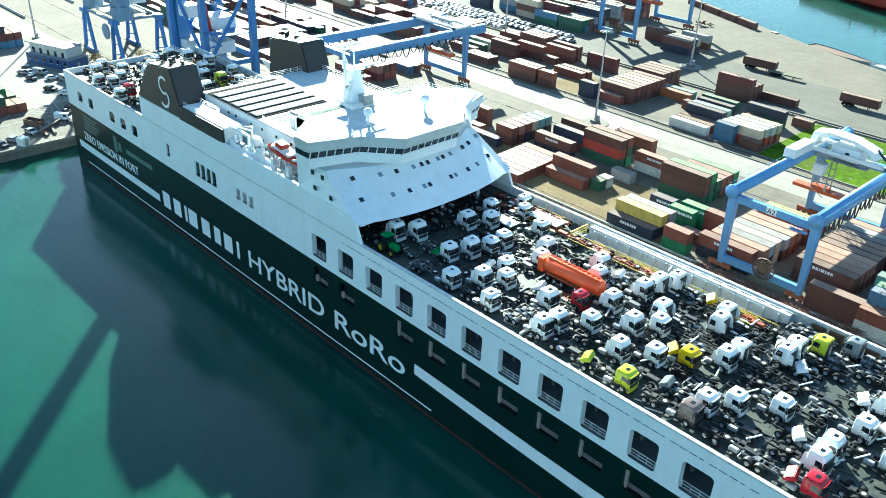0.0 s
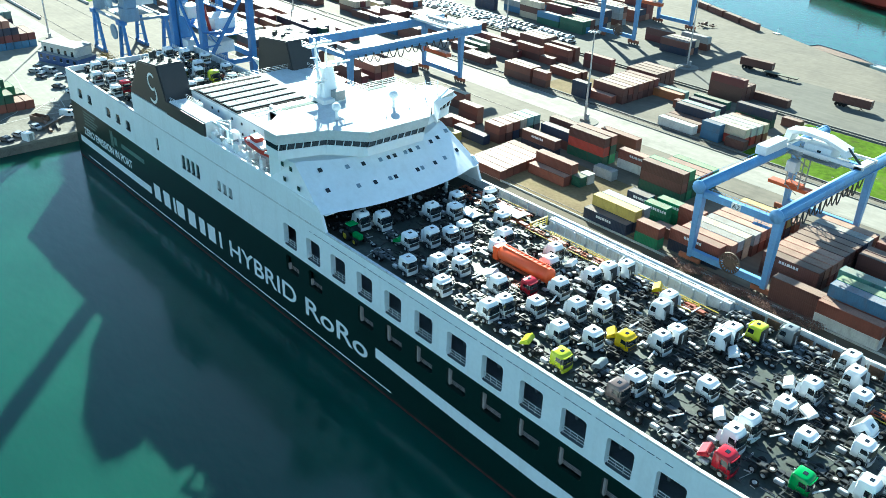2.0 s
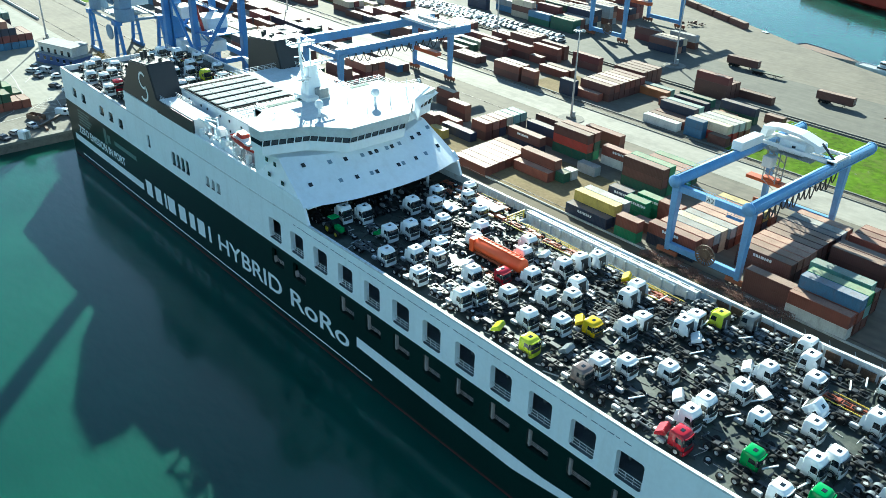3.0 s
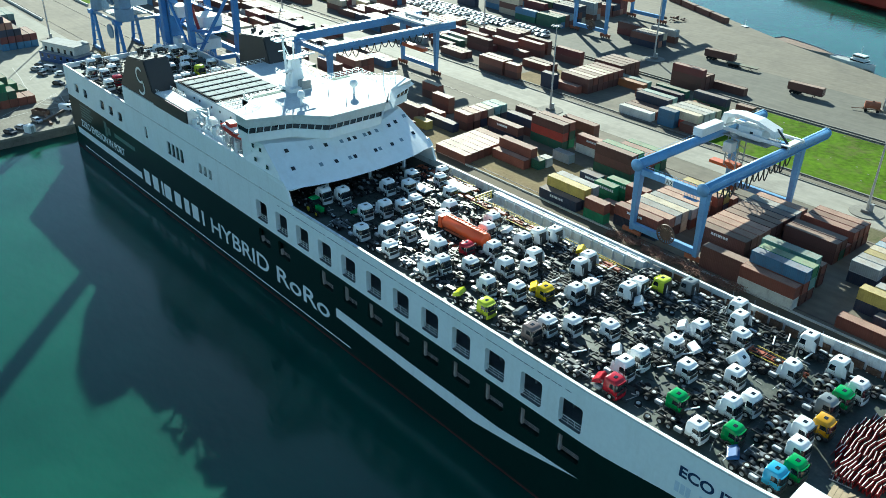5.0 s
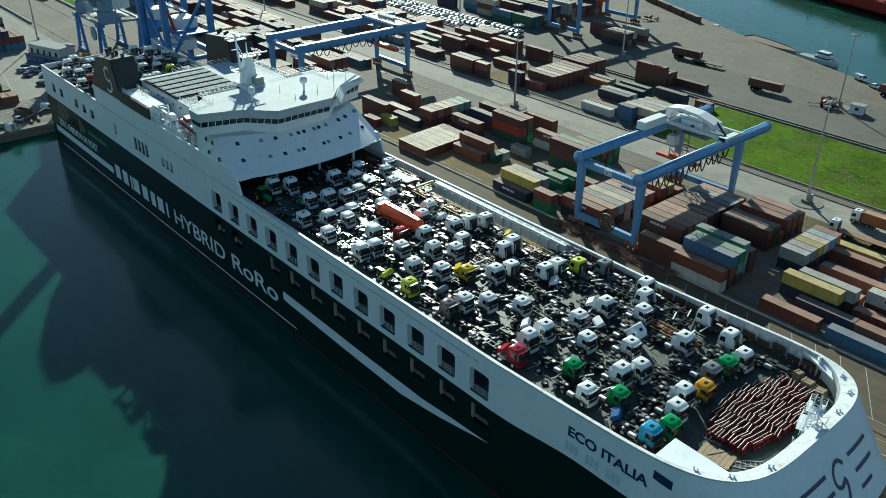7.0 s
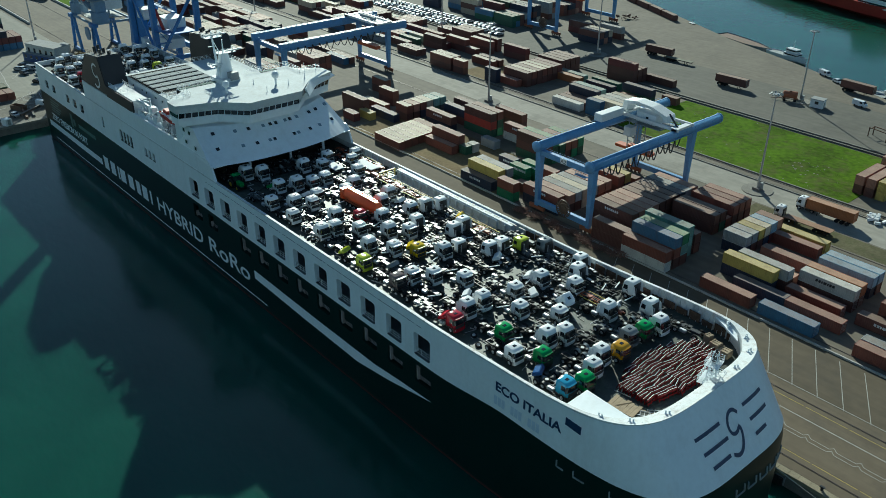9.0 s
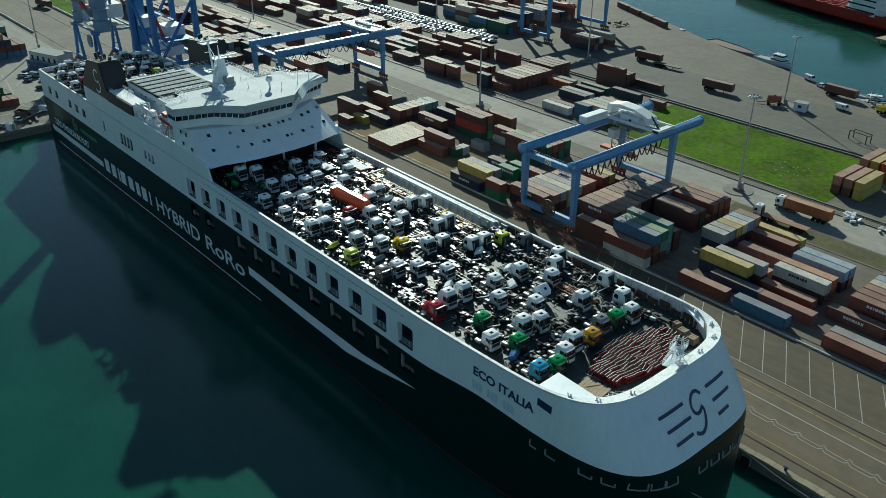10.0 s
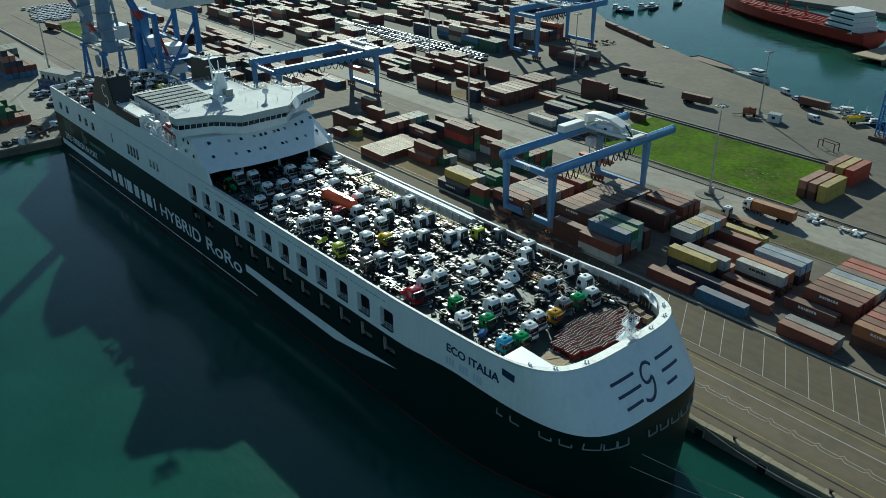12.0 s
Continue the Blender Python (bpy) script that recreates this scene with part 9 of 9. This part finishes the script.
# jetty across the basin
jet = thing("jetty", "dark timber jetty on piles across the basin", "jetty", at=pose(-108.0, 352.0, 0, 0, 0, 83))
part("jetty_deck", soften(boxes((-34, 60, -8, 8, 1.9, 2.6)), 0.1), WOOD, jet)
for k in range(14):
    for s in (-1, 1):
        part("pile", tube(bmesh.new(), (-32 + 6.4 * k, s * 7, -6), (-32 + 6.4 * k, s * 7, 1.9), 0.5, n=8), WOOD, jet)
    part("fender_timber", boxes((-32.2 + 6.4 * k, -31.8 + 6.4 * k, -8.3, -7.9, -1.0, 3.0)), WOOD, jet)
    part("brace", beam(bmesh.new(), (-32 + 6.4 * k, -7, 1.6), (-25.6 + 6.4 * k, -7, -0.5), 0.35), WOOD, jet)
far = boxes((-1200, 600, 430, 520, -6, 2.6))
tagged(finish("ground", far, [CONCRETE]), "far breakwater quay across the basin", "quay", kind="structure")
# row of scrap cars and wagons along the far shore
for k in range(4):
    container(-241 + 11.6 * k, 279.5 - 5.3 * k, QZ + 0.02, "brown", 11.4, -24.5, "old wagons along the far shore", far=True)
# small blue jib crane at the edge of the apron
jc = thing("harbour_crane", "blue lattice jib crane on the far apron", "crane", at=pose(-53.5, 203.5, QZ))
part("portal", soften(boxes((-3, 3, -3, 3, 0, 1.2)), 0.1), RUSTY, jc)
bm = bmesh.new()
for a, b in ((-1.5, -1.5), (1.5, -1.5), (1.5, 1.5), (-1.5, 1.5)):
    beam(bm, (a, b, 1.2), (a * 0.7, b * 0.7, 26), 0.4)
for k in range(12):
    z = 1.2 + 2 * k
    beam(bm, (-1.4, -1.4, z), (1.4, -1.4, z + 2), 0.22)
    beam(bm, (1.4, -1.4, z), (1.4, 1.4, z + 2), 0.22)
    beam(bm, (1.4, 1.4, z), (-1.4, 1.4, z + 2), 0.22)
    beam(bm, (-1.4, 1.4, z), (-1.4, -1.4, z + 2), 0.22)
part("lattice_tower", bm, STS_BLUE, jc)
# mooring lines from the bow
for p, q in (((-6, -8, 14.5), (40, 21.0, 3.4)), ((-9, -12, 13.5), (46, 21.0, 3.4)), ((-3, 8, 14.5), (34, 21.0, 3.4))):
    ml = bmesh.new()
    prev = None
    for k in range(13):
        u = k / 12
        c = Vector(p).lerp(Vector(q), u) + Vector((0, 0, -3.0 * math.sin(math.pi * u)))
        if prev is not None:
            tube(ml, prev, c, 0.06, n=5)
        prev = c
    tagged(finish("mooring_line", ml, mat("pale rope", (0.35, 0.33, 0.28), 0.9)), "pale mooring rope from the bow to the quay", "rope", "mooring ropes")
for x in np.arange(-230, 120, 18.0):
    b = thing("bollard", "black iron bollard on the quay edge", "bollard", "quay bollards", pose(x, 20.9, QZ + 0.12))
    part("stem", tube(bmesh.new(), (0, 0, 0), (0, 0, 0.6), 0.25, 0.22, 10), BLACK_PAINT, b)
    part("cap", soften(boxes((-0.42, 0.42, -0.3, 0.3, 0.5, 0.75)), 0.1, 2), BLACK_PAINT, b)


# crowded car park and low walls at the far end of the quay road
bm = bmesh.new()
for x in np.arange(-512, -462, 5.6):
    for y in np.arange(50 if x < -480 else 46, 76 if x < -480 else 66, 2.7):
        if rng.random() < 0.12:
            continue
        m_ = pose(x + rng.uniform(-0.3, 0.3), y + rng.uniform(-0.2, 0.2), QZ, 0, 0, rng.choice((0, 180)) + rng.uniform(-3, 3))
        one = prism(bmesh.new(), [(-2.1, 0.3), (-2.15, 0.95), (-1.7, 1.05), (-1.25, 1.45), (0.35, 1.47), (1.05, 1.0), (2.0, 0.85), (2.15, 0.3)], 1, -0.88, 0.88)
        for f in one.faces:
            c_ = f.calc_center_median()
            f.material_index = 1 if c_.z > 1.1 and abs(f.normal.z) < 0.9 else 0
        for wx in (-1.35, 1.35):
            tube(one, (wx, -0.9, 0.32), (wx, 0.9, 0.32), 0.32, n=8)
        one.transform(m_)
        tmp = bpy.data.meshes.new("tmp")
        one.to_mesh(tmp)
        bm.from_mesh(tmp)
        bpy.data.meshes.remove(tmp)
tagged(finish("far_cars", bm, [WHITE_CAR, GLASS_DARK]), "rows of pale cars in a distant car park", "cars", kind="stuff")
for x0, x1, y in ((-492, -399, 47.8), (-462, -384, 22.2)):
    tagged(finish("low_wall", soften(boxes((x0, x1, y - 0.3, y + 0.3, QZ - 0.1, QZ + 0.95)), 0.05), HOUSE_WALL), "low worn concrete wall along the quay road", "wall", kind="structure")
box_trailer(-444.0, 42.2, 12, "brown" if "brown" in BOX else list(BOX)[0])

# scrap and rubble on the basin corner, brown spoil along the crane rail
heap(-260.5, -9.0, 3, 1.2, GREY_ROCK, "grey rubble blocks by the basin wall", 22)
heap(-268.5, -5.5, 4, 1.6, BLACK_PAINT, "pile of worn black rubber fenders", 23)


def bush(x, y, r, h, seed, label="yellow brown autumn bush on the quay", group="bushes near the tall cranes", leaf=None):
    """A loose bush: a few forked stems and many small leaf blades."""
    q = random.Random(seed)
    t = thing("bush", label, "bush", group, pose(x, y, QZ))
    tips = []
    for k in range(6):
        a, d = q.uniform(0, 6.28), r * q.uniform(0.2, 0.8)
        tip_ = Vector((d * math.cos(a), d * math.sin(a), h * q.uniform(0.5, 0.95)))
        part("stem", tube(bmesh.new(), (0, 0, 0), tip_, 0.12, 0.03, 6), WOOD, t)
        tips.append(tip_)
    bm = bmesh.new()
    for k in range(700):
        c = q.choice(tips) + Vector((q.gauss(0, r * 0.3), q.gauss(0, r * 0.3), q.gauss(0, h * 0.14)))
        if c.z < 0.2:
            continue
        e = Euler((q.uniform(-1, 1), q.uniform(-1, 1), q.uniform(0, 6.28))).to_matrix()
        bm.faces.new([bm.verts.new(c + e @ Vector(p)) for p in ((-0.16, 0, 0), (0, -0.08, 0), (0.2, 0, 0.03), (0, 0.08, 0))])
    part("foliage", bm, leaf or BUSH_LEAF, t)


BUSH_LEAF = mat("yellow brown leaves", (0.20, 0.13, 0.025), 0.8, var=0.4, scale=1.0)
for k, (x, y, r, h) in enumerate(((-305.0, 17.0, 2.6, 4.4), (-299.5, 19.0, 2.6, 4.0), (-302.0, 31.0, 2.4, 4.6), (-309.0, 18.4, 2.0, 3.0))):
    bush(x, y, r, h, 40 + k)
# flat rusty scrap along the rail, shaped with the bush builder instead
RUST_SCRAP = mat("rust brown dry weeds", (0.20, 0.105, 0.078), 0.9, var=0.35, scale=1.0)
rng = random.Random(77)
for k in range(13):
    x = -98.0 + 2.7 * k + rng.uniform(-0.6, 0.6)
    bush(x, 56.0 + rng.uniform(-0.5, 0.4), rng.uniform(1.6, 2.4), rng.uniform(0.5, 1.0), 60 + k, "low rust brown dry weeds beside the crane rail", "dry weeds along the low wall", RUST_SCRAP)
# worn lane lines and arrows on the pale apron behind the stern
bm = bmesh.new()
for line in (((-320, -10), (-304, -12), (-297, -13.3), (-291, -13.9), (-287, -15.5), (-281, -18.5), (-274, -22.2), (-269, -28.8)), ((-266.5, -29.6), (-268, -20), (-266.6, -8.7), (-262, 6)), ((-281, -8.2), (-273.4, -17.1)), ((-279, -7.6), (-270.6, -9.1)), ((-306, -6.5), (-301, -10)), ((-306, -6.5), (-303, -5.2)), ((-306, -6.5), (-305, -9.0)), ((-318, 2), (-296, 12), (-282, 16))):
    for p, q in zip(line, line[1:]):
        beam(bm, (*p, QZ + 0.03), (*q, QZ + 0.03), 0.28, 0.02)
for k in range(8):
    beam(bm, (-281.5 + 1.3 * k, -9.2 - 1.05 * k, QZ + 0.03), (-279.4 + 1.3 * k, -8.2 - 0.3 * k, QZ + 0.03), 0.3, 0.02)
tagged(finish("trim", bm, LINE_WHITE), "worn white lane lines and arrows on the apron", "road marking", kind="structure")
# clutter on the basin corner: parked cars, a skip, long steel beams and a white storage box
for x, y, a, m_ in ((-253.6, -27.6, 30, GREY_CAR), (-252.0, -31.4, 22, DARK_CAR), (-262.0, -11.0, 40, WHITE_CAR), (-315.0, -1.6, 30, DARK_CAR), (-311.0, -4.4, 34, GREY_CAR)):
    car(x, y, a, m_, m_ is WHITE_CAR)
sk = thing("steel_skip", "rusty open waste skip beside the basin wall", "skip", at=pose(-263.6, -18.8, QZ + 0.02, 0, 0, 25))
part("skip_floor", boxes((-2.4, 2.4, -1.1, 1.1, 0.1, 0.2)), RUSTY, sk)
for a, b, c, d in ((-2.6, 2.6, -1.2, -1.1), (-2.6, 2.6, 1.1, 1.2), (-2.6, -2.5, -1.1, 1.1), (2.5, 2.6, -1.1, 1.1)):
    part("skip_side", boxes((a, b, c, d, 0.0, 1.5)), RUSTY, sk)
wb = thing("storage_box", "white steel storage box standing on the basin wall", "box", at=pose(-249.6, -26.6, QZ + 0.14, 0, 0, 20))
part("body", soften(boxes((-1.3, 1.3, -1.1, 1.1, 0, 2.2)), 0.06), CRANE_WHITE, wb)
part("door", boxes((1.3, 1.34, -0.5, 0.5, 0.1, 2.0)), DECK_GREY, wb)
for k, (p, q) in enumerate((((-264.0, -18.0), (-252.0, -19.6)), ((-262.0, -15.6), (-252.6, -17.2)), ((-260.0, -13.0), (-254.0, -21.0)))):
    tagged(finish("steel_beam", beam(bmesh.new(), (*p, QZ + 0.5 + 0.5 * (k == 2)), (*q, QZ + 0.3 + 0.7 * (k == 2)), 0.7, 0.8), (RUSTY, CONCRETE, RAIL_STEEL)[k]), "long worn beam lying on the basin corner", "beam", "beams on the basin corner")
